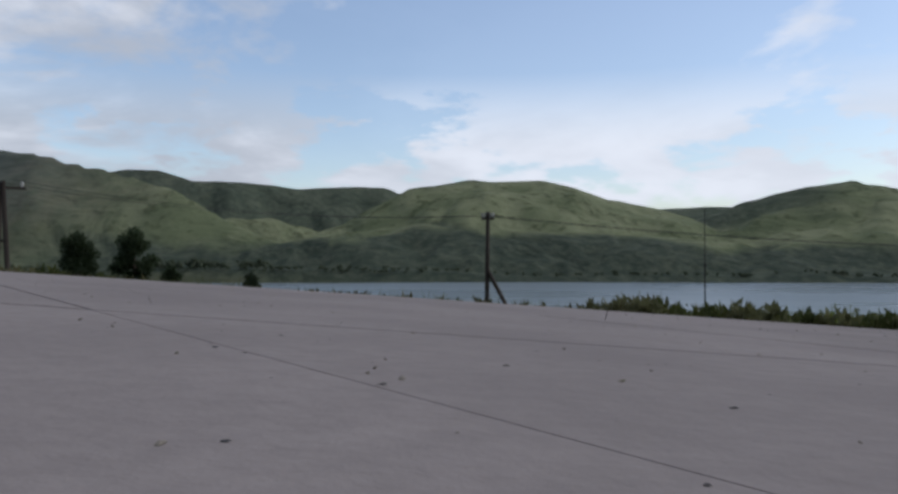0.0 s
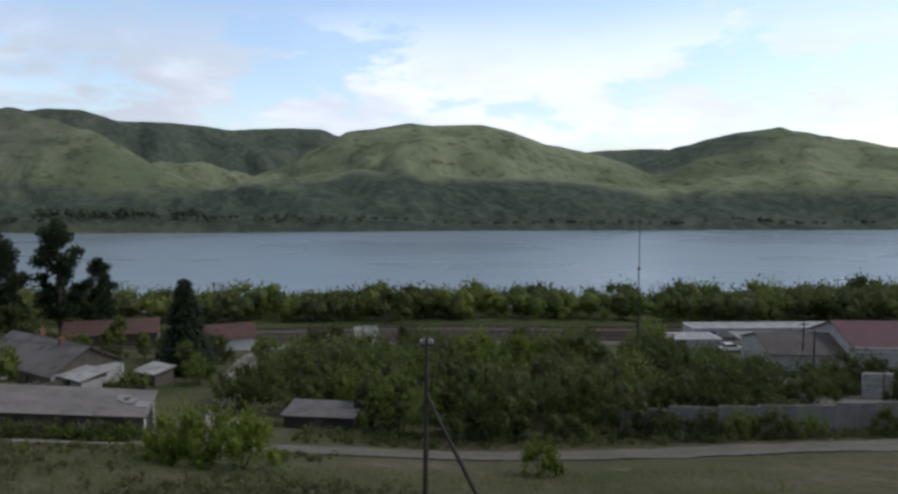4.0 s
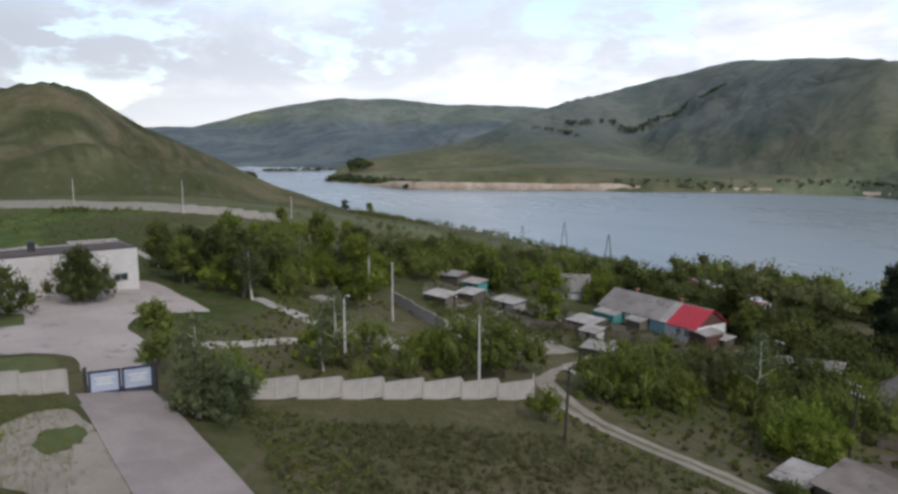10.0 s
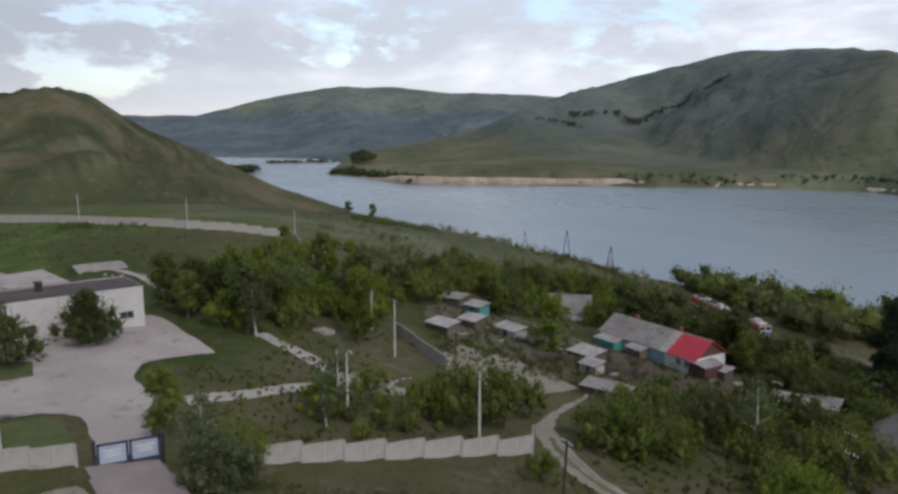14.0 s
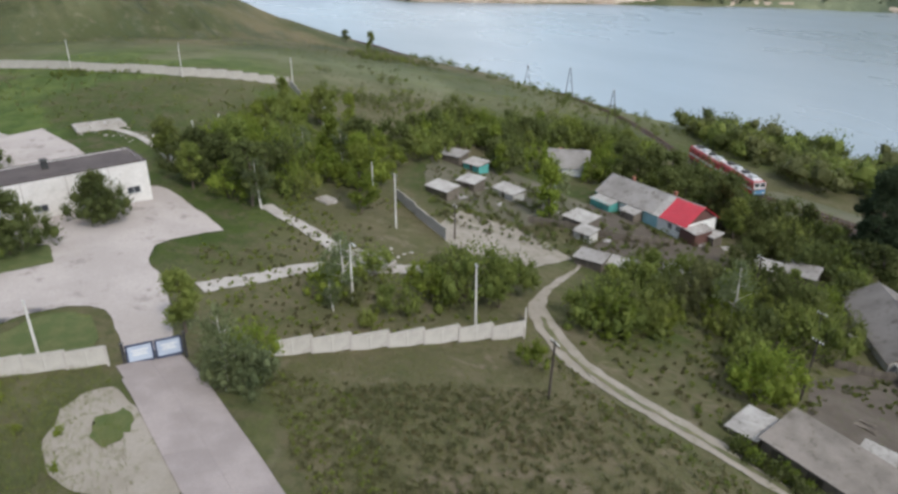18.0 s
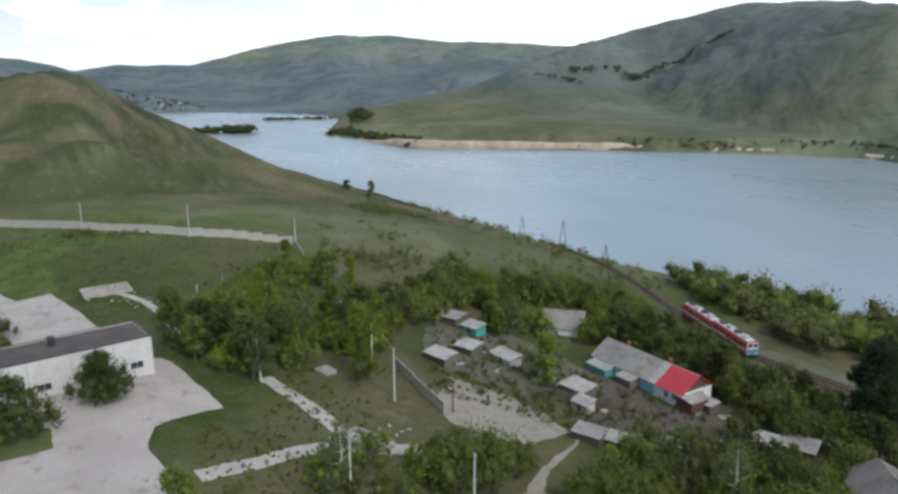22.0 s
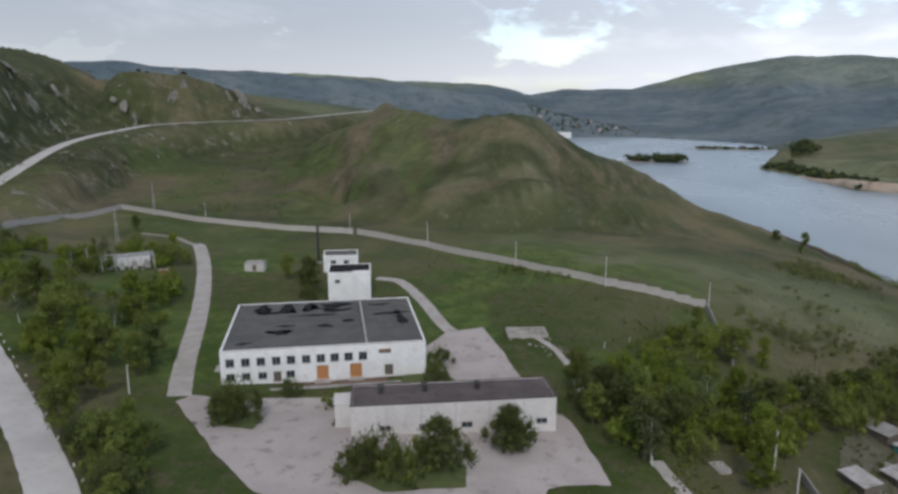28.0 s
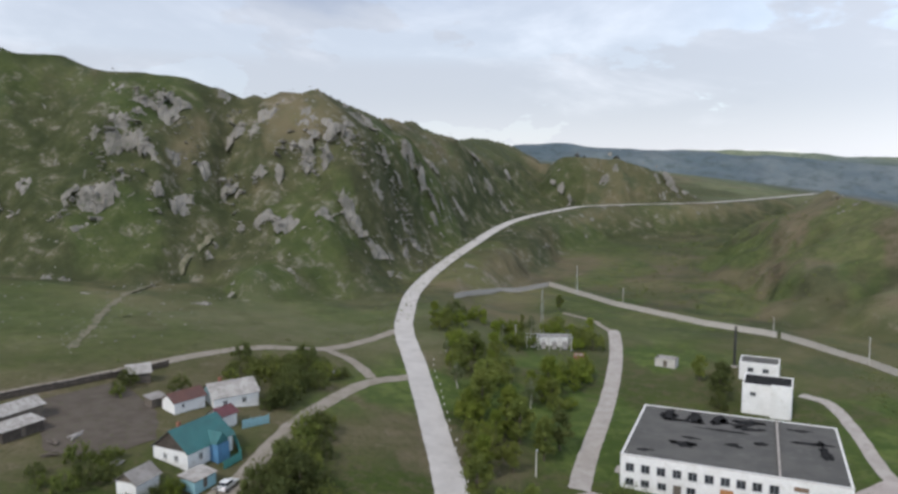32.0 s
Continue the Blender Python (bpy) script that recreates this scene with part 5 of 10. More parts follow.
def works_block():
    b = thing("works_building", -142.6, -46.4, 107.9, "two-storey whitewashed works building with a flat tarred roof", "building", z=1.35)
    up = [(0, u, 3.5, 1.65, 1.75, "g") for u in (1.8, 4.7, 7.6, 10.5, 13.3, 16.2, 19.0, 21.7, 24.4, 27.2)]
    low = [(0, 1.8, 0.75, 1.65, 1.5, "g"), (0, 4.7, 0.75, 1.65, 1.5, "g"), (0, 7.8, 0.75, 1.65, 1.5, "g"), (0, 13.1, 0.75, 1.65, 1.5, "g"), (0, 10.6, 0.05, 1.5, 2.2, "d"),
           (0, 19.3, 0.05, 2.3, 2.9, "o"), (0, 25.8, 0.05, 2.3, 2.9, "o"), (0, 32.3, 0.05, 1.7, 2.3, "d")]
    side = [(3, u, 3.5, 1.6, 1.7, "g") for u in (5, 10, 15, 20, 25)] + [(1, u, 3.5, 1.6, 1.7, "g") for u in (6, 12, 18)]
    walls(b, 39.7, 32, 6.9, WHITE_WALL, up + low + side, 0.4)
    flat_roof(b, 39.7, 32, 6.75, BITUMEN, CONCRETE, 0.1, 0.13)
    block("roof_divider", b, CONCRETE, (8.2, 0, 6.98), (0.4, 30.8, 0.36))
    block("name_board", b, surface("brown_board", (0.22, 0.15, 0.10), (0.17, 0.12, 0.09), 6, 1, 0.8), (11.7, -16.05, 5.2), (2.4, 0.08, 0.85))
    tar_patches(b, [(-14, 11, 1.3, 3.6), (-13, 8, 2, .8), (-8.3, 11.5, 1.2, 3.2), (-9.5, 8, 3, .6), (-3.2, 11, 1.5, 3.4), (2.6, 12, 2.6, 1.6), (2.2, 8, 2.4, 1.4), (0, 10, 2, .6), (-2, 5, 4, .5), (-9, -6, 2.2, 1.7),
                    (-8.5, -2, 1.4, .6), (0, -3, 1.2, 1), (5, 0, 1.2, 1), (-16, -12, 1.2, .7), (14, 4, 3.2, .9), (16.5, -1, .9, 3.4), (16, 4.5, .7, 1.6), (12, 11, 2, .7)], 6.82)
    for u in (19.3, 25.8):
        block("door_step", b, CONCRETE, (u - 19.85, -16.8, -0.05), (3.2, 1.5, 0.3))
    block("annex_door_hood", b, CONCRETE, (-20.6, -12.5, 2.2), (1.4, 3.2, 0.2))
    bm = bmesh.new()
    box(bm, -20.1, 6, 0.1, 0.3, 12, 0.5)
    part("side_kerb", bm, CONCRETE, b)


def low_block():
    b = thing("low_works_building", -112.0, -14.2, 105.0, "long low panel building with a flat brown tarred roof", "building", z=1.15)
    op = [(0, 19.0, 1.2, 1.9, 1.1, "g"), (0, 31.6, 1.2, 1.9, 1.1, "g"), (0, 24.5, 1.2, 1.5, 1.1, "g"), (0, 12, 1.2, 1.9, 1.1, "g"), (0, 5.5, 1.2, 1.9, 1.1, "g"), (1, 4, 1.3, 1.6, 1.2, "g"), (2, 9, 0.05, 2.5, 3, "d"), (2, 20, 1.2, 1.9, 1.1, "g")]
    walls(b, 34, 8.6, 6.0, PANEL_WALL, op, 0.35)
    flat_roof(b, 34, 8.6, 5.85, BITUMEN_BROWN, BITUMEN_BROWN, 0.25, 0.2)
    for x in (-12.0, -4.6, 4.4):
        bm = bmesh.new()
        box(bm, x, 0.8, 6.5, 0.85, 0.85, 1.2)
        box(bm, x, 0.8, 7.2, 1.15, 1.15, 0.2, 0, 0.8)
        part("roof_vent", bm, DARK_STEEL, b, "dark sheet-metal roof vent")
    # seams between the wall panels
    for k in range(1, 6):
        block("panel_seam", b, CONCRETE, (-17 + k * 5.7, -4.315, 3), (0.09, 0.03, 5.9), bevel=0)
    bm = bmesh.new()
    box(bm, 0, 0, 2.2, 2.6, 4.2, 5.2)
    box(bm, 0, 0, 4.9, 2.9, 4.5, 0.22)
    part("end_annex", bm, PANEL_WALL, b, "narrow annex at the end wall", pose(-18.4, 1.4, 0))


def boiler_house():
    b = thing("boiler_house", -186.3, -53.4, 105.0, "white panel boiler house with a dark flat roof", "building", z=1.2)
    walls(b, 11.5, 10, 8.2, WHITE_WALL, [(1, 3, 5.5, 1.4, 1.2, "g"), (0, 2.5, 5.2, 1.4, 1.0, "g")], 0.35)
    flat_roof(b, 11.5, 10, 8.05, TAR, WHITE_WALL, 0.1, 0.2)
    bm = bmesh.new()
    box(bm, 3.2, -5.6, 3.9, 4.6, 1.4, 9.4)
    part("stair_tower", bm, WHITE_WALL, b)
    c = thing("boiler_annex", -211.5, -63.5, 105.0, "low white annex with a grey flat roof", "building", z=1.9)
    walls(c, 10.5, 8, 6.0, WHITE_WALL, [(0, 3, 3.2, 1.6, 1.3, "g"), (0, 7, 3.2, 1.6, 1.3, "g")], 0.35)
    flat_roof(c, 10.5, 8, 5.85, BITUMEN, WHITE_WALL, 0.1, 0.2)
    s = thing("smoke_stack", -216.5, -72.5, 0, "thin black steel smoke stack", "chimney")
    bm = bmesh.new()
    tube(bm, (0, 0, -0.5), (0, 0, 12.5), 0.42, 0.36, 12)
    part("flue", bm, DARK_STEEL, s)
    bm = bmesh.new()
    box(bm, 0, 0, 0.1, 1.6, 1.6, 0.8)
    part("footing", bm, CONCRETE, s)
    k = thing("brick_store", -203, -88, 100, "small ruined brick store behind the boiler house", "shed")
    walls(k, 6, 4, 2.6, PLASTER_OLD, [(0, 3, 0.05, 1.2, 2, "d")], 0.3)
    flat_roof(k, 6, 4, 2.5, SLATE_LIGHT, PLASTER_OLD, 0.1, 0.1)


works_block()
low_block()
boiler_house()


def forecourt():
    """Kerb, dwarf wall and planter before the two-storey block."""
    m = pose(-142.6, -46.4, 0, 0, 0, 107.9)
    p = m @ Vector((2.0, -19.6, 0))
    w = thing("forecourt_wall", p.x, p.y, 107.9, "low pale kerb wall before the works building", "wall")
    bm = bmesh.new()
    box(bm, 0, 0, 0.15, 25, 0.3, 0.7)
    part("kerb", bm, SLATE_LIGHT, w)
    p = m @ Vector((3.0, -18.0, 0))
    patch("planting_bed", [tuple((m @ Vector(q))[:2]) for q in ((-6, -19.2, 0), (12, -19.2, 0), (12, -16.4, 0), (-6, -16.4, 0))], surface("bed_earth", (0.17, 0.105, 0.075), (0.12, 0.09, 0.06), 5, 0.6, 0.95, bump=0.4), 0.16, 0.8, "brown planting bed before a wall", "soil", rag=0.2)


forecourt()


def substation():
    s = thing("substation", -190, -122, 128, "fenced outdoor electrical substation with pale apparatus", "substation")
    for x in (-7, -3.5, 0, 3.5, 7):
        for y in (-2.5, 2.5):
            block("bus_post", s, POLE_CONCRETE, (x, y, 2), (0.22, 0.22, 4.4))
    for y in (-2.5, 2.5):
        block("bus_beam", s, STEEL, (0, y, 4.1), (15, 0.2, 0.2))
    for x in (-7, -3.5, 0, 3.5, 7):
        block("cross_beam", s, STEEL, (x, 0, 4.3), (0.16, 5.4, 0.16))
    for x in (-5, -1.7, 1.8, 5.2):
        bm = bmesh.new()
        box(bm, x, 0, 0.9, 1.5, 1.7, 2.0)
        for q in (-0.4, 0, 0.4):
            tube(bm, (x + q, 0, 1.9), (x + q, 0, 2.9), 0.11, 0.07, 6)
        part("transformer", bm, SLATE_LIGHT, s)
    bm = bmesh.new()
    box(bm, 2, 4.6, 1.4, 9, 2.6, 3.4)
    part("switch_room", bm, WHITE_WALL, s)
    bm = bmesh.new()
    box(bm, 2, 4.6, 3.2, 9.5, 3.1, 0.25)
    part("switch_room_roof", bm, SLATE_LIGHT, s)
    k = thing("brick_kiosk", -181, -105.5, 30, "small brick transformer kiosk", "kiosk")
    walls(k, 3.2, 3.0, 3.8, BRICK, [(0, 1.6, 0.05, 1.1, 2.0, "d")], 0.25)
    flat_roof(k, 3.2, 3.0, 3.7, SLATE, BRICK, 0.1, 0.15)


substation()


# ---- houses and sheds ----
def house(name, x, y, rz, L, W, H, rise, wall_mat, roof_mat, label, openings=(), stacks=(), group="", category="house", loose=0.02, gable_mat=None, base=None, z=None):
    b = thing(name, x, y, rz, label, category, group, z=z)
    walls(b, L, W, H, wall_mat, openings, 0.28, 1.2)
    gable_roof(b, L, W, H, rise, roof_mat, RND, loose=loose, gable_mat=gable_mat, base=base)
    for cx, cy, cz in stacks:
        chimney(b, cx, cy, cz)
    return b


def shed(x, y, rz, L, W, H, fall, roof_mat, wall_mat, label, name="shed", group="village sheds", door=True, loose=0.03):
    H *= 0.82
    b = thing(name, x, y, rz, label, "shed", group)
    walls(b, L, W, H, wall_mat, [(0, L * 0.5, 0.05, 0.9, min(1.8, H - 0.2), "d")] if door else (), 0.15, 0.8)
    skew_roof(b, L, W, H, fall, roof_mat, RND, loose=loose)
    return b


def red_cottage():
    """The long cottage: grey slate over two thirds, red tin over the end, painted walls and porches."""
    b = thing("long_cottage", -99.2, 89.4, 8.0, "long cottage with a grey slate and bright red tin roof", "house", z=-11.35)
    op = [(0, 2.5, 0.9, 1.1, 1.2, "w"), (0, 5.5, 0.9, 1.1, 1.2, "w"), (0, 8.5, 0.9, 1.1, 1.2, "w"), (0, 18.4, 0.9, 1.0, 1.2, "w"), (0, 20.2, 0.9, 1.0, 1.2, "w"), (1, 2.2, 0.9, 1.0, 1.2, "w"), (1, 5.0, 0.9, 1.0, 1.2, "w")]
    walls(b, 22, 8, 2.8, WHITE_WALL, op, 0.3, 1.5)
    pitch, rise = math.atan2(2.6, 4), 2.6
    deep = 4.4 / math.cos(pitch)
    for x0, x1, mat in ((-11.4, 3.6, SLATE), (3.6, 5.2, SLATE_LIGHT), (5.2, 11.4, RED_TIN)):
        for s in (-1, 1):
            bm = bmesh.new()
            box(bm, 0, 0, 0, x1 - x0, deep, 0.09)
            m = Matrix.Translation(((x0 + x1) / 2, s * 2.2, 2.8 + rise - math.tan(pitch) * 2.2 + 0.05)) @ Matrix.Rotation(-s * pitch, 4, "X")
            slope = part("roof", bm, mat, b, "", m)
            sheeting(slope, x1 - x0, deep, Matrix.Identity(4), mat, RND)
    for s in (-1, 1):
        bm = bmesh.new()
        a = [bm.verts.new((s * (11 - q), y, z)) for q in (0.02, 0.2) for y, z in ((-4, 2.8), (4, 2.8), (0, 2.8 + rise))]
        bm.faces.new(a[:3]); bm.faces.new(a[3:])
        for p, q in ((0, 1), (1, 2), (2, 0)):
            bm.faces.new((a[p], a[q], a[q + 3], a[p + 3]))
        part("gable", bm, WOOD_GREY if s < 0 else BROWN_TIN, b)
    bm = bmesh.new()
    prism(bm, [(-0.2, -0.1), (0, 0.06), (0.2, -0.1), (0, 0.03)], -11.4, 11.4)
    part("ridge_cap", bm, SLATE, b, "", pose(0, 0, 2.8 + rise + 0.15, 0, 0, 90))
    chimney(b, -6, 0.4, 4.9)
    chimney(b, 4.2, 0.5, 4.9)
    # painted wall bands
    for x0, x1, mat in ((-3.0, 1.2, TURQ), (1.3, 4.6, LIGHT_BLUE)):
        n = int((x1 - x0) / 0.3)
        for k in range(n):
            block("wall_board", b, mat, (x0 + (k + 0.5) * (x1 - x0) / n, -4.04, 1.35), ((x1 - x0) / n - 0.02, 0.06, 2.6), bevel=0.005)
    # porches
    for x, y, L, W, mat, wall in ((-7.5, -5.4, 5.0, 2.6, SLATE_LIGHT, TURQ), (-0.6, -5.2, 3.4, 2.4, SLATE_LIGHT, WOOD_GREY), (11.8, -2.2, 3.4, 4.4, SLATE_LIGHT, BROWN_TIN)):
        bm = bmesh.new()
        box(bm, 0, 0, 0.9, L, W, 2.6)
        p = part("porch", bm, wall, b, "", pose(x, y, 0))
        bm = bmesh.new()
        box(bm, 0, 0, 0, L + 0.5, W + 0.5, 0.08)
        part("porch_roof", bm, mat, p, "", pose(0, 0, 2.35, 10 if y < -3 else 0, 0 if y < -3 else 7, 0))
    return b


red_cottage()
shed(-86.0, 91.5, 8, 2.6, 2.2, 2.0, 0.3, SLATE_LIGHT, WOOD_GREY, "small lean-to with a white sheet roof beside the cottage")
house("gabled_cottage", -131.5, 91.5, 52, 9, 7.5, 3.0, 2.9, WHITE_WALL, SLATE, "whitewashed cottage with a steep grey slate roof", [(1, 2.2, 1, 1, 1.2, "w"), (1, 4.8, 1, 1, 1.2, "w"), (0, 3, 1, 1, 1.2, "w")], [(-2, 0.5, 4.8)], gable_mat=WHITE_WALL, z=-13.0)
DARK_SLATE = surface("dark_slate", (0.20, 0.186, 0.178), (0.14, 0.13, 0.122), 4, 0.3, 0.92, bump=0.25, stain=(0.085, 0.078, 0.066), stain_amt=0.8, coords="World")
house("old_cottage", -52.3, 94.2, -33, 18, 9.5, 2.8, 2.6, PLASTER_OLD, DARK_SLATE, "old cottage with a patched sagging slate roof", [(0, 4, 0.9, 1.1, 1.2, "w"), (0, 8.6, 0.05, 1.2, 2, "d"), (0, 12.5, 0.9, 1.1, 1.2, "w"), (1, 3, 0.9, 1, 1.2, "w")], [(-3, 0.6, 5), (4, -0.6, 4.8)], loose=0.008, z=-14.9)
shed(-44.2, 86.3, -33, 5.5, 3.2, 2.1, 0.5, SLATE_LIGHT, PLASTER_OLD, "pale plastered porch lean-to of the old cottage")
shed(-38.6, 94.0, -30, 4, 3, 2.0, 0.4, SLATE_LIGHT, WOOD_GREY, "collapsing lean-to with loose pale sheets", loose=0.1)
house("white_barn", -41.6, 127.6, 25, 13, 6.5, 2.7, 1.9, WHITE_WALL, BROWN_TIN, "white barn with a dark brown tin roof by the railway", [(1, 2.8, 1.0, 0.9, 0.9, "w")], gable_mat=WHITE_WALL, z=-18.7)
house("brown_barn", -59.5, 127.5, 18, 15, 7, 2.6, 1.8, WOOD_GREY, BROWN_TIN, "low barn with a rusty brown tin roof", z=-17.6)
house("signal_hut", -15.2, 132.3, 10, 3.6, 3.2, 2.5, 1.0, WHITE_WALL, SLATE_LIGHT, "small white lineside hut with a pale roof", [(0, 1.8, 1.0, 0.8, 0.9, "w")], category="hut")


def long_shed():
    """A long low row of sheds under one corrugated roof that falls with the ground."""
    b = thing("garage_row", -31.3, 56.6, 15.0, "long low row of sheds under one old grey-brown corrugated roof", "shed", z=-6.5)
    fall = 6.9
    k = math.tan(radians(fall))
    L, W = 14.4, 6.0
    for s in (-1, 1):
        bm = bmesh.new()
        prism(bm, [(-L / 2, L / 2 * k - 0.1), (L / 2, -L / 2 * k - 0.1), (L / 2, -L / 2 * k - 3.4), (-L / 2, L / 2 * k - 3.4)], s * W / 2 - 0.12, s * W / 2 + 0.12)
        part("wall", bm, WOOD_GREY, b)
    for s in (-1, 1):
        bm = bmesh.new()
        box(bm, s * (L / 2 - 0.12), 0, -s * L / 2 * k - 1.75, 0.22, W - 0.26, 3.3)
        part("end_wall", bm, PLASTER_OLD, b)
    bm = bmesh.new()
    box(bm, 0, 0, 0, (L + 0.5) / math.cos(radians(fall)), W + 0.9, 0.08)
    slope = part("roof", bm, WOOD_GREY, b, "", pose(0, 0, 0.02, 0, fall, 0) @ pose(0, 0, 0, 1.5, 0, 0))
    old = surface("old_brown_slate", (0.225, 0.20, 0.18), (0.15, 0.134, 0.118), 4, 0.35, 0.92, bump=0.3, stain=(0.105, 0.094, 0.075), stain_amt=0.75, coords="World")
    sheeting(slope, (L + 0.5) / math.cos(radians(fall)), W + 0.9, Matrix.Identity(4), old, RND, loose=0.008)
    for q in range(3):
        block("patch_sheet", slope, SLATE, (L / 2 - 0.2 - RND.uniform(0, 4), RND.uniform(-2.6, 2.6), 0.15), (1.0, 1.5, 0.02), bevel=0, rz=RND.uniform(-0.2, 0.2))
    for q in (-1.0, 0.9):
        block("door_leaf", b, DARK_STEEL, (L / 2 + 0.03, q, -L / 2 * k - 1.5), (0.08, 1.6, 2.3))
    for q in range(4):
        block("shed_door", b, WOOD_DARK, (-5.4 + 3.5 * q, -W / 2 - 0.16, -(-5.4 + 3.5 * q) * k - 1.4), (1.5, 0.08, 1.9))
    e = shed(-40.0, 53.2, 15, 3.0, 4.0, 1.5, 0.3, SLATE_LIGHT, WOOD_GREY, "low lean-to with pale loose sheets at the end of a row", loose=0.09)
    return b


long_shed()
for x, y, rz, L, W, H, rm, wm, lab in (
        (-114.3, 52.5, 20, 5.6, 3.0, 1.9, SLATE_LIGHT, WOOD_GREY, "small shed with a whitish sheet roof among gardens"),
        (-118.5, 60.5, 25, 4.2, 3.4, 1.9, SLATE_LIGHT, WOOD_GREY, "crooked garden shed with pale loose sheets"),
        (-113.5, 66.0, 12, 6.0, 2.8, 1.8, SLATE_LIGHT, PLASTER_OLD, "low garden shed patched with white boards"),
        (-135.5, 64.5, 30, 5.5, 3.6, 2.2, SLATE, WOOD_GREY, "grey slate garden shed under trees"),
        (-129.5, 67.0, 20, 4.5, 3.0, 2.0, SLATE_LIGHT, TURQ, "small shed with turquoise walls"),
        (-96.5, 71.2, 15, 5.2, 3.6, 2.0, SLATE_LIGHT, WOOD_GREY, "shed with a weathered white roof beside the cottage"),
        (-91.0, 68.4, 18, 3.2, 2.2, 1.9, SLATE_LIGHT, PLASTER_OLD, "small privy-like shed with a white roof"),
        (-81.0, 62.5, 30, 4.4, 2.6, 1.8, SLATE, WOOD_GREY, "low woodshed covered with old boards"),
        (-78.2, 66.0, 30, 3.6, 2.4, 1.6, SLATE_LIGHT, WOOD_GREY, "low woodshed covered with pale boards"),
        (-73.2, 90.0, 28, 4.6, 3.2, 2.1, SLATE_LIGHT, WOOD_GREY, "shed with a bright sheet roof below the cottage"),
        (-69.8, 94.5, 28, 5.4, 4.0, 2.6, SLATE, WOOD_DARK, "dark garden shed with a grey slate roof"),
        (-33.6, 63.8, 15, 3.2, 2.6, 1.6, SLATE_LIGHT, WOOD_GREY, "small lean-to with a white sheet behind the garages"),
        (-29.3, 64.0, 15, 3.4, 2.4, 1.7, SLATE_LIGHT, WOOD_GREY, "white-sheeted lean-to behind the garages"),
        (-12.5, 71.6, -8, 7.0, 3.4, 1.8, DARK_SLATE, WOOD_DARK, "dark timber shed half hidden in shrubs"),
        (-76.0, 75.0, 60, 3.4, 2.2, 1.0, SLATE_LIGHT, WOOD_GREY, "low cold frame of pale boards in the garden")):
    shed(x, y, rz, L, W, H, 0.4, rm, wm, lab)


# ---- hamlet under the hill ----
TEAL_OPEN = [(3, 2.4, 0.9, 0.9, 1.2, "w"), (3, 5.0, 0.9, 0.9, 1.2, "w"), (0, 3.0, 0.9, 1.0, 1.2, "w"), (0, 8.5, 0.9, 1.0, 1.2, "w")]
teal = house("teal_roof_house", -61.0, -111.3, 195, 10.5, 8.0, 3.0, 3.1, WHITE_WALL, TEAL_TIN, "white house with a teal metal roof and a dark gable", TEAL_OPEN, [(-2.5, 0.8, 5.4)], gable_mat=WOOD_DARK, z=12.7)
bm = bmesh.new()
prism(bm, [(-1.6, 2.9), (1.6, 2.9), (0, 4.7)], -5.6, -1.0)
part("porch_gable", bm, TEAL_TIN, teal, "", pose(1.2, 0, 0))
bm = bmesh.new()
box(bm, 1.2, -4.9, 1.2, 2.8, 1.8, 3.2)
part("porch", bm, BLUE_PAINT, teal)
house("grey_roof_house", -79.6, -129.3, 167, 9.5, 7.2, 2.9, 2.1, WHITE_WALL, SLATE_LIGHT, "white house with a pale slate roof and blue trim", [(0, 2.5, 0.9, 1, 1.2, "w"), (0, 6.5, 0.9, 1, 1.2, "w"), (1, 2, 0.9, 1, 1.2, "w")], [(-2, 0.6, 4.6)], gable_mat=LIGHT_BLUE, z=13.5)
house("brown_shed_house", -69.6, -130.2, 185, 7.0, 4.2, 2.3, 1.3, WHITE_WALL, BROWN_TIN, "low whitewashed outbuilding with a dark brown roof", [(0, 2, 0.8, 0.8, 0.9, "w")], gable_mat=WHITE_WALL)
house("maroon_shed", -71.5, -119.2, 190, 4.0, 3.6, 2.3, 1.1, WHITE_WALL, MAROON_TIN, "small white outbuilding with a maroon roof", gable_mat=WHITE_WALL)
shed(-65.8, -134.5, 185, 3.2, 2.6, 2.0, 0.4, SLATE, WOOD_GREY, "small weathered shed behind the hamlet houses")
house("hill_shed", -69.8, -150.0, 160, 4.6, 3.8, 2.3, 1.4, WOOD_GREY, SLATE_LIGHT, "lone shed with a pale roof beside the track", category="shed")
house("yard_barn", -42.2, -141.5, 195, 9.0, 4.5, 2.4, 1.2, WOOD_GREY, SLATE_LIGHT, "old timber barn with white patched roofing", category="barn", loose=0.06)
shed(-41.0, -135.5, 195, 7.5, 3.5, 2.2, 0.5, SLATE_LIGHT, WOOD_DARK, "open-fronted cattle shed with pale sheets", loose=0.07)
house("garden_shed", -48.3, -105.8, 200, 4.8, 4.0, 2.3, 1.4, WHITE_WALL, SLATE, "whitewashed garden shed with an old slate roof", category="shed")
shed(-56.2, -101.6, 195, 4.6, 3.2, 2.2, 0.4, SLATE_LIGHT, LIGHT_BLUE, "white-roofed garage beside the lane")


def unit_mesh(name, size, mat):
    bm = bmesh.new()
    box(bm, 0, 0, 0, *size)
    me = bpy.data.meshes.new(name)
    bm.to_mesh(me)
    bm.free()
    me.materials.append(mat)
    return me


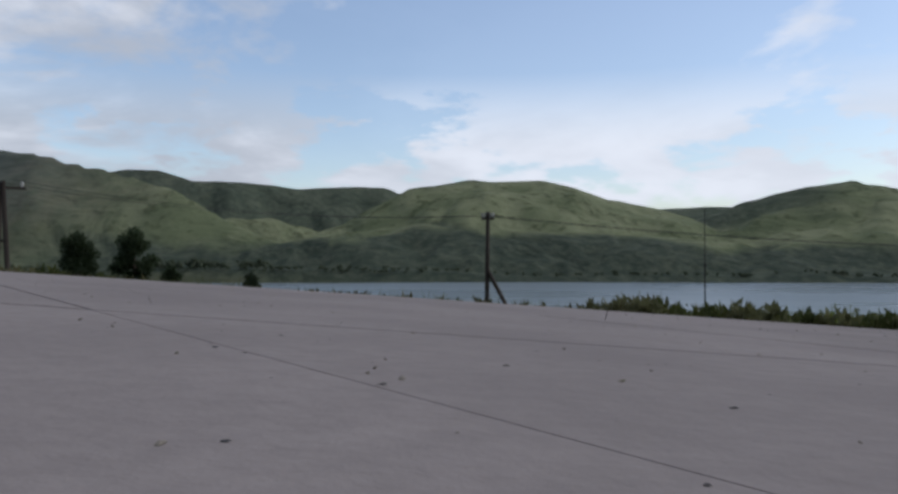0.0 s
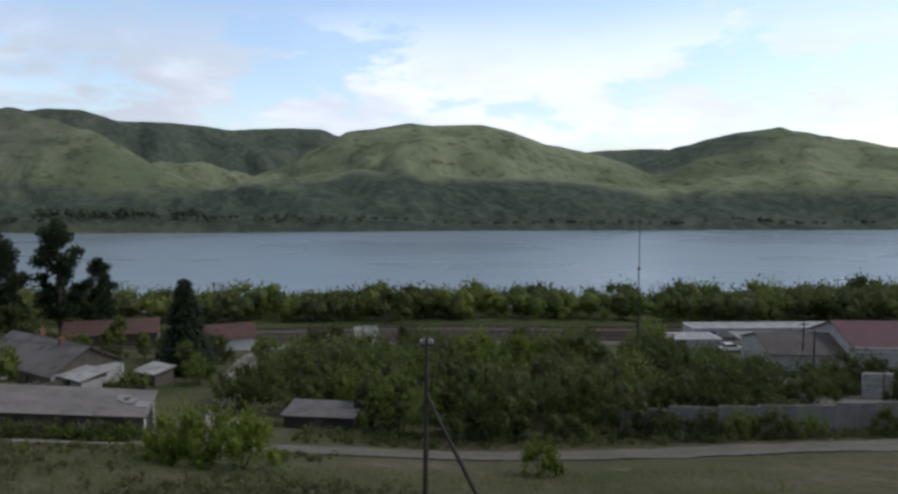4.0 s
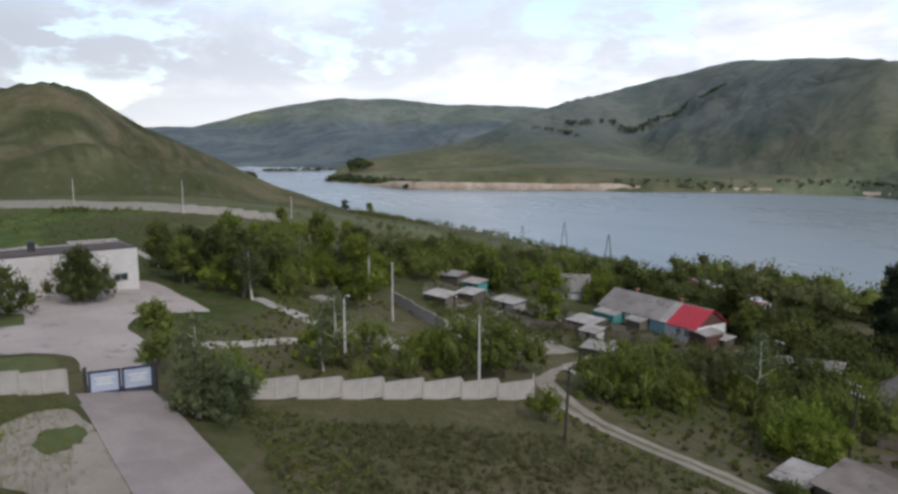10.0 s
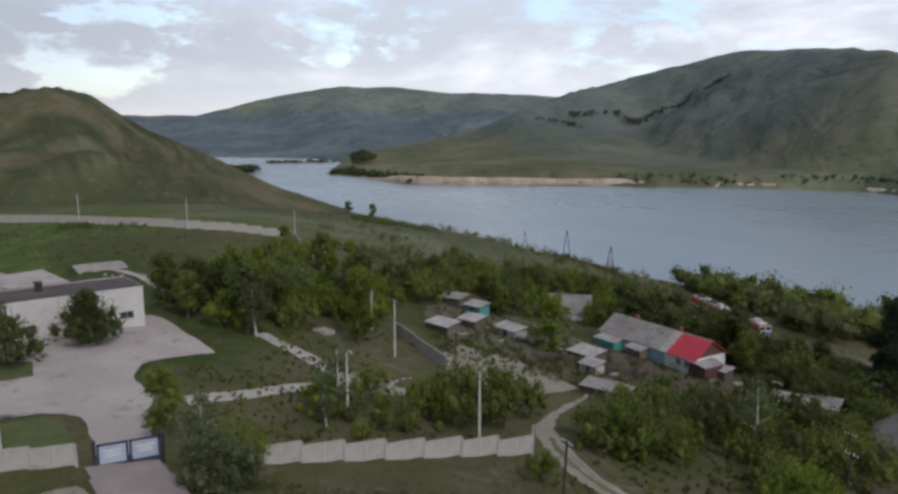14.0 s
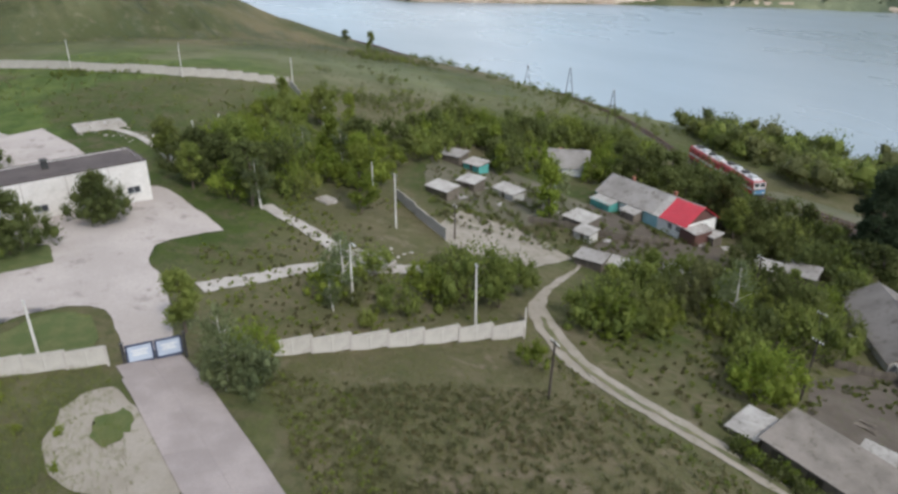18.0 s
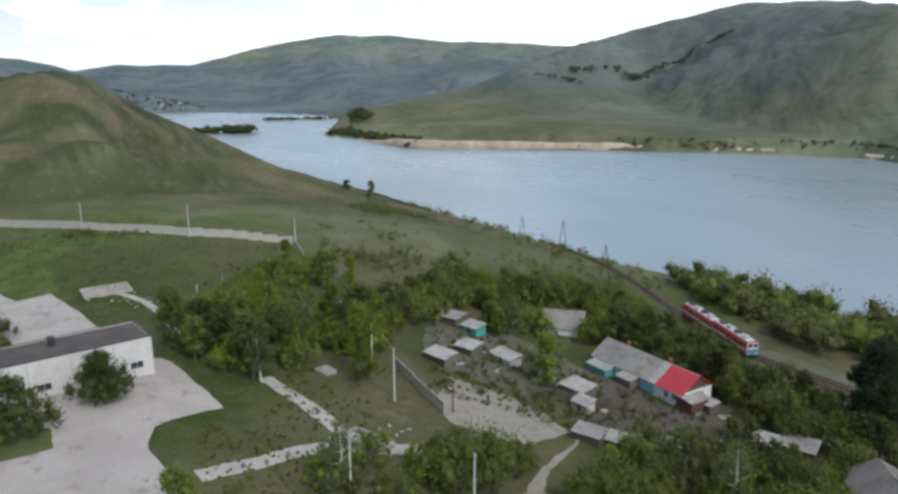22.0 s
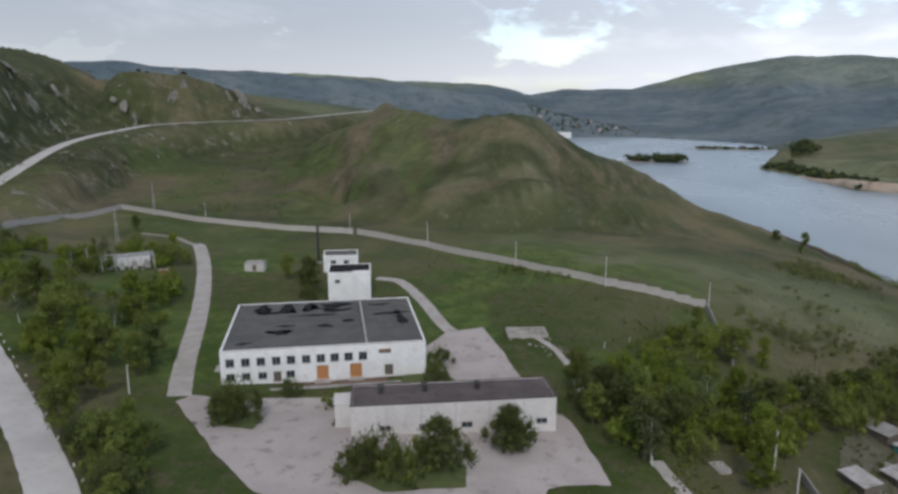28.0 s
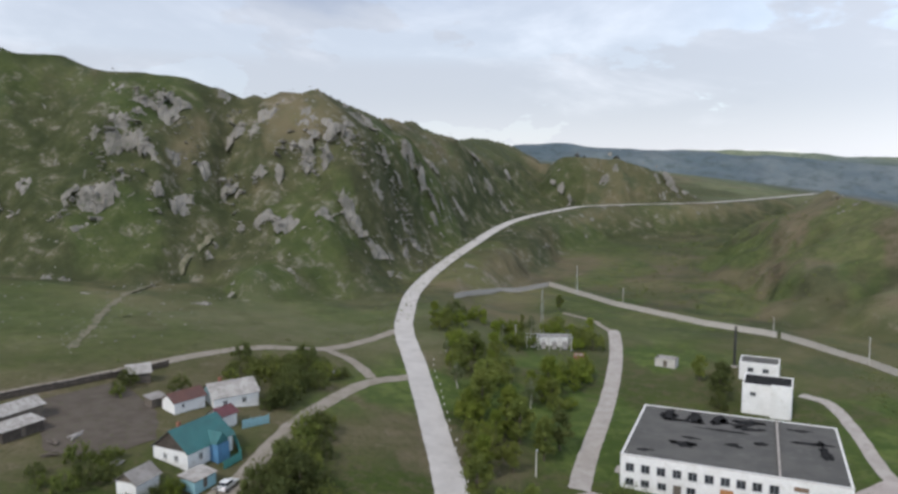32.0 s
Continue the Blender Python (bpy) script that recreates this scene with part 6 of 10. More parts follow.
def board_fence(name, line, h, mat, label, group="", step=0.35, post=2.4):
    """A board fence along a line: posts, rails and boards that follow the ground."""
    f = thing(name, *line[0], 0, label, "fence", group)
    o = f.matrix_basis.translation
    boards, rails, upright = {}, {}, unit_mesh("post", (0.12, 0.12, h + 0.3), mat)
    for (ax, ay), (bx, by) in zip(line, line[1:]):
        d = math.hypot(bx - ax, by - ay)
        n = max(1, round(d / post))
        ang = math.atan2(by - ay, bx - ax)
        for k in range(n):
            t = (k + 0.5) / n
            x, y = ax + (bx - ax) * t, ay + (by - ay) * t
            at = Matrix.Translation((x - o.x, y - o.y, zat(x, y) - o.z)) @ Matrix.Rotation(ang, 4, "Z")
            m = max(2, int(d / n / step))
            bw = round(d / n / m * 0.9, 2)
            if bw not in boards:
                boards[bw] = unit_mesh("board", (bw, 0.03, h), mat)
            for q in range(m):
                u = (q + 0.5) / m - 0.5
                piece("board", boards[bw], f, at @ pose(u * d / n, 0, h / 2 + RND.uniform(-0.07, 0.07), 0, RND.uniform(-1.5, 1.5), 0))
            rail = round(d / n, 2)
            if rail not in rails:
                rails[rail] = unit_mesh("rail", (rail, 0.05, 0.08), mat)
            for zz in (0.25, 0.8):
                piece("rail", rails[rail], f, at @ pose(0, 0.05, h * zz))
            piece("post", upright, f, at @ pose(d / n / 2, 0.08, h / 2))
    return f


board_fence("board_fence", [(-40, -152.5), (-52, -153.2), (-66, -154.2), (-80, -156)], 1.5, WOOD_DARK, "dark board fence along the track")
board_fence("blue_fence", [(-73.5, -115.6), (-79.5, -115.4)], 1.7, LIGHT_BLUE, "light blue board fence of a house yard")
board_fence("yard_fence", [(-62, -103.5), (-66.5, -105), (-70, -113)], 1.5, TURQ, "turquoise board fence by the lane")
board_fence("garden_fence", [(-100, 62.5), (-97.5, 66), (-89, 75.5), (-86, 83)], 1.3, WOOD_GREY, "grey board fence round a garden")
board_fence("cottage_fence", [(-111, 84.5), (-112.5, 92)], 1.9, TURQ, "turquoise board fence behind the cottage")
board_fence("plot_fence", [(-50, 78.5), (-44, 86), (-36, 85)], 1.3, WOOD_GREY, "rickety board fence round a garden plot")


# ---- yard clutter ----
def board_pile(x, y, rz, n, L, mat, label):
    """Old boards lying across one another."""
    p = thing("board_pile", x, y, rz, label, "boards", "board piles")
    for k in range(n):
        block("board", p, mat, (RND.uniform(-0.4, 0.4), RND.uniform(-0.9, 0.9), 0.08 + 0.07 * k), (L * RND.uniform(0.7, 1.1), RND.uniform(0.2, 0.5), 0.05), bevel=0.01, rz=RND.uniform(-0.5, 0.5))


def loose_sheet(x, y, rz, w, d, mat, label):
    """A bent roofing sheet lying on the ground."""
    s = thing("loose_sheet", x, y, rz, label, "sheet", "loose sheets")
    me = sheet_mesh("sheet", w, d, mat, 6)
    piece("sheet", me, s, pose(0, 0, 0.16, RND.uniform(-8, 8), RND.uniform(-6, 6), 0))


for x, y, rz, n, L, mat, lab in (
        (-48.1, -129, 20, 5, 3.0, SLATE_LIGHT, "pile of pale old boards in a yard"), (-44.1, -128.4, 70, 6, 2.6, WOOD_GREY, "grey board pile in a muddy yard"), (-42.3, -124.5, -20, 5, 3.0, WOOD_GREY, "scattered fence boards in a yard"),
        (-49.2, -115.5, 40, 4, 2.0, SLATE_LIGHT, "pale boards beside a garden shed"), (-112, 67.5, 15, 5, 3.2, WOOD_GREY, "pile of weathered boards by the sheds"), (-105.5, 69.9, 60, 6, 3.0, WOOD_GREY, "heap of old planks in a garden"),
        (-109.2, 61.8, -30, 4, 2.6, SLATE_LIGHT, "pale planks lying in the grass"), (-83.7, 72.6, 20, 4, 3.0, WOOD_GREY, "boards lying on dug soil"), (-76.7, 71.4, 50, 5, 2.8, SLATE_LIGHT, "pale boards in a vegetable garden"),
        (-86.0, 88.6, 10, 5, 2.4, SLATE_LIGHT, "bright boards stacked at a porch"), (-72.7, 66.5, 30, 5, 2.6, WOOD_GREY, "grey boards beside the woodshed"), (-39.5, 70.5, 15, 4, 2.4, WOOD_GREY, "boards lying in a garden plot")):
    board_pile(x, y, rz, n, L, mat, lab)
CLUTTER = random.Random(77)
for k in range(26):
    x, y = CLUTTER.choice(((-116, 56), (-120, 63), (-110, 68), (-104, 72), (-96, 74), (-83, 66), (-79, 70), (-88, 88), (-72, 92)))
    x, y, w = x + CLUTTER.gauss(0, 3.0), y + CLUTTER.gauss(0, 2.4), CLUTTER.uniform(0.6, 1.8)
    if k % 2:
        loose_sheet(x, y, CLUTTER.uniform(0, 180), w, w * 0.7, SLATE_LIGHT if k % 3 else SLATE, "weathered roofing sheet lying among garden sheds")
    else:
        board_pile(x, y, CLUTTER.uniform(0, 180), 3, w + 0.6, WOOD_GREY if k % 4 else WOOD_DARK, "few old boards lying among garden sheds")
for x, y, rz, w, d in ((-100.2, 71.3, 20, 2.2, 1.6), (-107, 70.4, 70, 2.6, 1.8), (-113.1, 55.6, 10, 3, 1.8), (-90, 71.6, 35, 2.0, 1.5), (-82.5, 68.6, 25, 2.4, 1.6), (-83.2, 92.6, 50, 2, 1.4), (-73, -139.8, 20, 2, 1.4), (-113.1, -135.3, 30, 2.4, 1.6), (-55.5, 88.5, 15, 1.8, 1.2), (-121, 64, 50, 2.6, 1.7), (-124, 61, 5, 2.2, 1.5)):
    loose_sheet(x, y, rz, w, d, SLATE_LIGHT, "whitish roofing sheet lying on the ground")

# ---- plants ----
LEAF_GREEN = leafy("leaves_green", (0.108, 0.142, 0.033), (0.178, 0.214, 0.050), (0.214, 0.232, 0.056))
LEAF_DARK = leafy("leaves_dark", (0.062, 0.080, 0.025), (0.108, 0.128, 0.038), (0.136, 0.150, 0.044))
LEAF_WILLOW = leafy("leaves_willow", (0.088, 0.098, 0.038), (0.138, 0.148, 0.056), (0.156, 0.160, 0.062))
LEAF_PALE = leafy("leaves_pale", (0.110, 0.138, 0.064), (0.172, 0.202, 0.097), (0.190, 0.207, 0.094))
LEAF_YELLOW = leafy("leaves_yellow_green", (0.116, 0.166, 0.019), (0.190, 0.236, 0.037), (0.205, 0.226, 0.045))
NEEDLE = leafy("needles", (0.028, 0.044, 0.023), (0.052, 0.075, 0.035), (0.060, 0.082, 0.038))
FAR_BRUSH = leafy("far_brush", (0.074, 0.096, 0.060), (0.112, 0.138, 0.084), (0.122, 0.142, 0.088))
OLIVE = leafy("olive_weeds", (0.112, 0.122, 0.052), (0.166, 0.172, 0.080), (0.188, 0.178, 0.094))
STRAW = leafy("dry_grass", (0.115, 0.110, 0.048), (0.185, 0.165, 0.082), (0.078, 0.098, 0.030))


GOLD = (1 + 5 ** 0.5) / 2
ICO = np.array([(-1, GOLD, 0), (1, GOLD, 0), (-1, -GOLD, 0), (1, -GOLD, 0), (0, -1, GOLD), (0, 1, GOLD), (0, -1, -GOLD), (0, 1, -GOLD), (GOLD, 0, -1), (GOLD, 0, 1), (-GOLD, 0, -1), (-GOLD, 0, 1)]) / 1.902
ICO_FACES = np.array([(i, j, k) for i in range(12) for j in range(i + 1, 12) for k in range(j + 1, 12)
                      if all(np.linalg.norm(ICO[a] - ICO[b]) < 1.2 for a, b in ((i, j), (j, k), (i, k)))])


def leaf_cloud(rng, lobes, n, size, shell=0.55, rise=0.5, core=0.72, cores=99):
    """Many small pointed leaf sprays filling lobes, most of them reaching up and out; returns points and three-cornered faces."""
    n = int(1.7 * n)
    w = np.array([r[0] * r[1] * r[2] for _, r in lobes]) ** 0.66
    pick = rng.choice(len(lobes), n, p=w / w.sum())
    c = np.array([p for p, _ in lobes])[pick]
    r = np.array([q for _, q in lobes])[pick]
    d = rng.normal(size=(n, 3))
    d /= np.linalg.norm(d, axis=1)[:, None]
    shell = max(shell, core * 0.92)
    k = shell + (1.28 - shell) * rng.random(n) ** 1.3
    p = c + d * r * k[:, None]
    way = d * 0.8 + np.array([0, 0, rise]) + rng.normal(size=(n, 3)) * 0.45
    way /= np.linalg.norm(way, axis=1)[:, None]
    side = np.cross(way, rng.normal(size=(n, 3)))
    side /= np.linalg.norm(side, axis=1)[:, None]
    s = size * rng.uniform(0.6, 1.7, n)[:, None]
    v = np.stack([p - side * s * 0.5 - way * s * 0.6, p + side * s * 0.5 - way * s * 0.6, p + way * s * 1.1], 1).reshape(-1, 3)
    f = np.arange(3 * n).reshape(-1, 3)
    # dense inner growth of each lobe
    for c, r in lobes[-cores:] if core else ():
        f = np.concatenate([f, ICO_FACES + len(v)])
        v = np.concatenate([v, np.array(c) + ICO * np.array(r) * core * rng.uniform(0.72, 1.15, (12, 1))])
    return v, f


def leaf_part(name, clouds, material, parent, label=""):
    vs, fs, o = [], [], 0
    for v, f in clouds:
        vs.append(v)
        fs.append(f + o)
        o += len(v)
    ob = mesh_object(name, np.concatenate(vs), np.concatenate(fs).tolist(), material, False, parent)
    if label:
        tagged(ob, label)
    return ob


def limbs(bm, rng, base, top, r, n, spread, start=0.35):
    """A trunk with a slight bend and side limbs."""
    base, top = Vector(base), Vector(top)
    mid = (base + top) / 2 + Vector((rng.normal() * 0.03, rng.normal() * 0.03, 0)) * (top - base).length
    tube(bm, base, mid, r, r * 0.66, 7)
    tube(bm, mid, top, r * 0.66, r * 0.18, 6)
    for k in range(n):
        t = start + (0.95 - start) * (k + rng.random()) / n
        p = base.lerp(mid, t * 2) if t < 0.5 else mid.lerp(top, t * 2 - 1)
        a = rng.random() * 6.28
        ln = spread * (1.15 - t) * rng.uniform(0.7, 1.2)
        q = p + Vector((math.cos(a) * ln, math.sin(a) * ln, ln * rng.uniform(0.4, 0.9)))
        tube(bm, p, q, r * 0.34 * (1.2 - t), r * 0.08, 5)


def make_shrub(seed, h, material, wide=0.55, n=920, name="shrub"):
    rng = np.random.default_rng(seed)
    ob = new(name)
    bm = bmesh.new()
    for k in range(6):
        a = rng.random() * 6.28
        tube(bm, (0, 0, -0.2), (math.cos(a) * wide * h * 0.5, math.sin(a) * wide * h * 0.5, h * rng.uniform(0.5, 0.8)), 0.05, 0.012, 5)
    part("woody_base", bm, BARK, ob)
    lobes = [((0, 0, h * 0.5), (wide * h * 0.66, wide * h * 0.66, h * 0.43))]
    for k in range(22):
        a, q = rng.random() * 6.28, rng.uniform(0.25, 1.0) * wide * h
        z = h * rng.uniform(0.15, 0.84) * (1.06 - 0.45 * q / (wide * h))
        s = h * rng.uniform(0.07, 0.15)
        lobes.append(((math.cos(a) * q, math.sin(a) * q, z), (s, s, s * 1.35)))
    leaf_part("foliage", [leaf_cloud(rng, lobes, n, 0.017 * h + 0.05, 0.35, 0.75, 0.7, 22)], material, ob)
    return ob


def make_tree(seed, h, material, wide=0.3, n=1300, bark=None, low=0.3, gaps=9, name="tree", size=None):
    rng = np.random.default_rng(seed)
    ob = new(name)
    bm = bmesh.new()
    limbs(bm, rng, (0, 0, -0.3), (rng.normal() * 0.2, rng.normal() * 0.2, h * 0.93), 0.024 * h, 11, h * wide * 0.95, 0.25)
    part("trunk", bm, bark or BARK, ob)
    lobes = []
    for k in range(2 * gaps + 6):
        t = rng.uniform(0, 1)
        z = h * (low + (0.93 - low) * t)
        rad = wide * h * (0.35 + 0.65 * math.sin(math.pi * min(1, 0.18 + 0.8 * t)))
        a, q = rng.random() * 6.28, rad * rng.uniform(0.2, 0.85)
        s = h * rng.uniform(0.05, 0.11)
        lobes.append(((math.cos(a) * q, math.sin(a) * q, z), (s * 1.2, s * 1.2, s)))
    lobes.append(((0, 0, h * 0.9), (h * 0.07, h * 0.07, h * 0.1)))
    leaf_part("crown", [leaf_cloud(rng, lobes, n, size or (0.015 * h + 0.05), 0.25, 0.5, 0 if bark else 0.7)], material, ob)
    return ob


def make_pine(seed, h, wide, n=6500):
    """A tall pine: a bare lower trunk, and needles in separate flattened clumps at the ends of its boughs."""
    rng = np.random.default_rng(seed)
    ob = new("pine")
    bm = bmesh.new()
    tube(bm, (0, 0, -0.3), (0.2, 0.1, h * 0.55), 0.022 * h, 0.015 * h, 8)
    tube(bm, (0.2, 0.1, h * 0.55), (0, 0, h * 0.96), 0.015 * h, 0.004 * h, 7)
    lobes = [((0, 0, h * 0.955), (h * 0.055, h * 0.055, h * 0.045))]
    for k in range(30):
        t = (k + rng.random()) / 30
        z = h * (0.22 + 0.70 * t)
        rad = wide * h * (0.55 + 0.45 * math.sin(3.0 * t)) * rng.uniform(0.25, 1.0) * (1.0 if t < 0.75 else 0.65)
        a = k * 2.4 + rng.normal() * 0.4
        q = h * rng.uniform(0.038, 0.072)
        x, y = math.cos(a) * rad, math.sin(a) * rad
        tube(bm, (0.1, 0.05, z - 0.12 * rad), (x * 0.9, y * 0.9, z), 0.007 * h * (1.2 - t), 0.03, 5)
        lobes.append(((x, y, z), (q * 1.25, q * 1.25, q * 0.85)))
    part("trunk", bm, BARK, ob)
    leaf_part("crown", [leaf_cloud(rng, lobes, n, 0.26, 0.3, 0.35, 0.5)], NEEDLE, ob)
    return ob


def make_conifer(seed, h, n=3200):
    rng = np.random.default_rng(seed)
    ob = new("spruce")
    bm = bmesh.new()
    tube(bm, (0, 0, -0.3), (0, 0, h * 0.97), 0.022 * h, 0.02, 8)
    part("trunk", bm, BARK, ob)
    t = rng.random(n) ** 0.75
    tier = (np.floor(t * 17) + rng.random(n) * 0.95) / 17.5
    z = h * (0.05 + 0.94 * (1 - tier * 0.98)) * 1.0
    z = h * 0.06 + (h * 0.93) * (1 - tier)
    rad = (0.05 + 0.28 * tier ** 0.85) * h * (0.25 + 0.75 * rng.random(n) ** 0.5)
    a = rng.random(n) * 6.283 + np.sin(tier * 60) * 0.4
    p = np.stack([np.cos(a) * rad, np.sin(a) * rad, z - rad * 0.42], 1)
    out = np.stack([np.cos(a), np.sin(a), np.full(n, -0.45)], 1)
    side = np.stack([-np.sin(a), np.cos(a), np.zeros(n)], 1)
    s = h * 0.035 * rng.uniform(0.6, 1.3, n)[:, None]
    v = np.stack([p - out * s, p - side * s * 0.55, p + out * s * 1.3, p + side * s * 0.55], 1).reshape(-1, 3)
    leaf_part("crown", [(v, np.arange(4 * n).reshape(-1, 4))], NEEDLE, ob)
    return ob


KINDS = {
    "a": (lambda: make_shrub(1, 6.0, LEAF_GREEN), 6.0, "rounded green willow shrub in rough grass", "shrub"),
    "b": (lambda: make_shrub(2, 6.0, LEAF_DARK, 0.6, 1180, "bush"), 6.0, "broad dark green bush in rough grass", "bush"),
    "c": (lambda: make_shrub(3, 5.0, LEAF_YELLOW, 0.5), 5.0, "bright yellow-green shrub in rough grass", "shrub"),
    "o": (lambda: make_shrub(14, 6.0, LEAF_WILLOW, 0.52, 1000), 6.0, "dull olive-green willow shrub in a thicket", "shrub"),
    "p": (lambda: make_shrub(4, 6.0, LEAF_PALE, 0.45), 6.0, "pale grey-green shrub beside a fence", "shrub"),
    "t": (lambda: make_tree(5, 8.0, LEAF_GREEN, 0.31), 8.0, "leafy green tree beside a track", "tree"),
    "u": (lambda: make_tree(6, 8.0, LEAF_DARK, 0.34, 1400), 8.0, "dark green spreading tree in grass", "tree"),
    "y": (lambda: make_tree(7, 9.0, LEAF_YELLOW, 0.24, 1300, low=0.12), 9.0, "slender yellow-green tree in a copse", "tree"),
    "s": (lambda: make_tree(8, 8.5, LEAF_PALE, 0.27, 800, BIRCH, 0.3, 8), 8.5, "thin birch with sparse pale leaves", "tree"),
    "w": (lambda: make_pine(9, 22.0, 0.17), 22.0, "tall dark pine with a clumped crown", "tree"),
    "v": (lambda: make_pine(10, 19.0, 0.24), 19.0, "broad dark pine with open clumps beside the railway", "tree"),
    "k": (lambda: make_conifer(12, 14.0), 14.0, "dark spruce beside the cottages", "tree"),
}
PROTO, PLANTED = {}, []


def plant(kind, x, y, h, group="", wide=1.0):
    make, native, label, cat = KINDS[kind]
    z = zat(x, y) - 0.1
    PLANTED.append((x, y))
    turn = RND.uniform(0, 360)
    if kind not in PROTO:
        ob = PROTO[kind] = make()
        ob.matrix_basis = pose(x, y, z, 0, 0, turn)
        tagged(ob, label, cat, group or ("village trees" if cat == "tree" else "village shrubs"))
        return ob
    s = h / native
    return copy_thing(PROTO[kind], pose(x, y, z, 0, 0, turn) @ Matrix.Diagonal((s * wide, s * wide, s, 1)))


KEEP_OFF = [(-142.6, -46.4, 25), (-112, -14.2, 6), (-110.5, -24, 6), (-113.5, -4, 6), (-186, -53, 9), (-211, -63, 8), (-190, -122, 9), (-99, 89.4, 7), (-107, 88, 6), (-91, 90, 6), (-131.5, 91.5, 8), (-125, 85, 6), (-85, 85, 6), (-50.5, 94.5, 9), (-41.6, 127.6, 8),
            (-59.5, 127.5, 9), (-31.3, 56.6, 6.5), (-26, 58.5, 5), (-37, 55, 5), (-40, 53, 3), (-33.5, 63.5, 3), (-29.5, 64, 3), (-12.5, 72, 4), (-61, -111.3, 8), (-79.6, -129.3, 8), (-69.6, -130, 5), (-54, -135, 15), (-42, -140, 8), (-93, 52, 10), (-85, 77, 9), (-114, 60, 8), (-132, 65, 6), (-40, 76, 8), (-58, -99, 5)]
ROADS = [(MAIN, 5.5), (GATE_ROAD, 5.5), (TRACK, 3.2), ([(-113, -64.5), (-154, -82), (-181, -94), (-226, -118)], 3.6), ([(-16.5, 55), (-20.5, 63), (-23.5, 75), (-31.5, 109), (-31, 133)], 3.2), ([(-46, -94), (-64, -100), (-82, -111), (-117, -126)], 3.2),
         ([(-79.7, 6.2), (-84, 21), (-82, 35)], 2.2), ([(-107, 19.7), (-93.6, 25.9)], 2.0), ([(-110, 131), (-50, 134), (60, 142)], 5)]


def clear(x, y):
    if any((x - a) ** 2 + (y - b) ** 2 < r * r for a, b, r in KEEP_OFF):
        return False
    for line, w in ROADS:
        for p, q in zip(line, line[1:]):
            ex, ey = q[0] - p[0], q[1] - p[1]
            t = min(1, max(0, ((x - p[0]) * ex + (y - p[1]) * ey) / (ex * ex + ey * ey)))
            if math.hypot(x - p[0] - t * ex, y - p[1] - t * ey) < w:
                return False
    return True


def inside(x, y, poly):
    c = False
    for (ax, ay), (bx, by) in zip(poly, poly[1:] + poly[:1]):
        if (ay > y) != (by > y) and x < (bx - ax) * (y - ay) / (by - ay) + ax:
            c = not c
    return c


def grove(poly, n, kinds, lo, hi, gap, group):
    xs, ys = [p[0] for p in poly], [p[1] for p in poly]
    made = tries = 0
    while made < n and tries < n * 40:
        tries += 1
        x, y = RND.uniform(min(xs), max(xs)), RND.uniform(min(ys), max(ys))
        if inside(x, y, poly) and clear(x, y) and all((x - a) ** 2 + (y - b) ** 2 > gap * gap for a, b in PLANTED[-90:]):
            plant(RND.choice(kinds), x, y, RND.uniform(lo, hi), group, RND.uniform(0.9, 1.2))
            made += 1


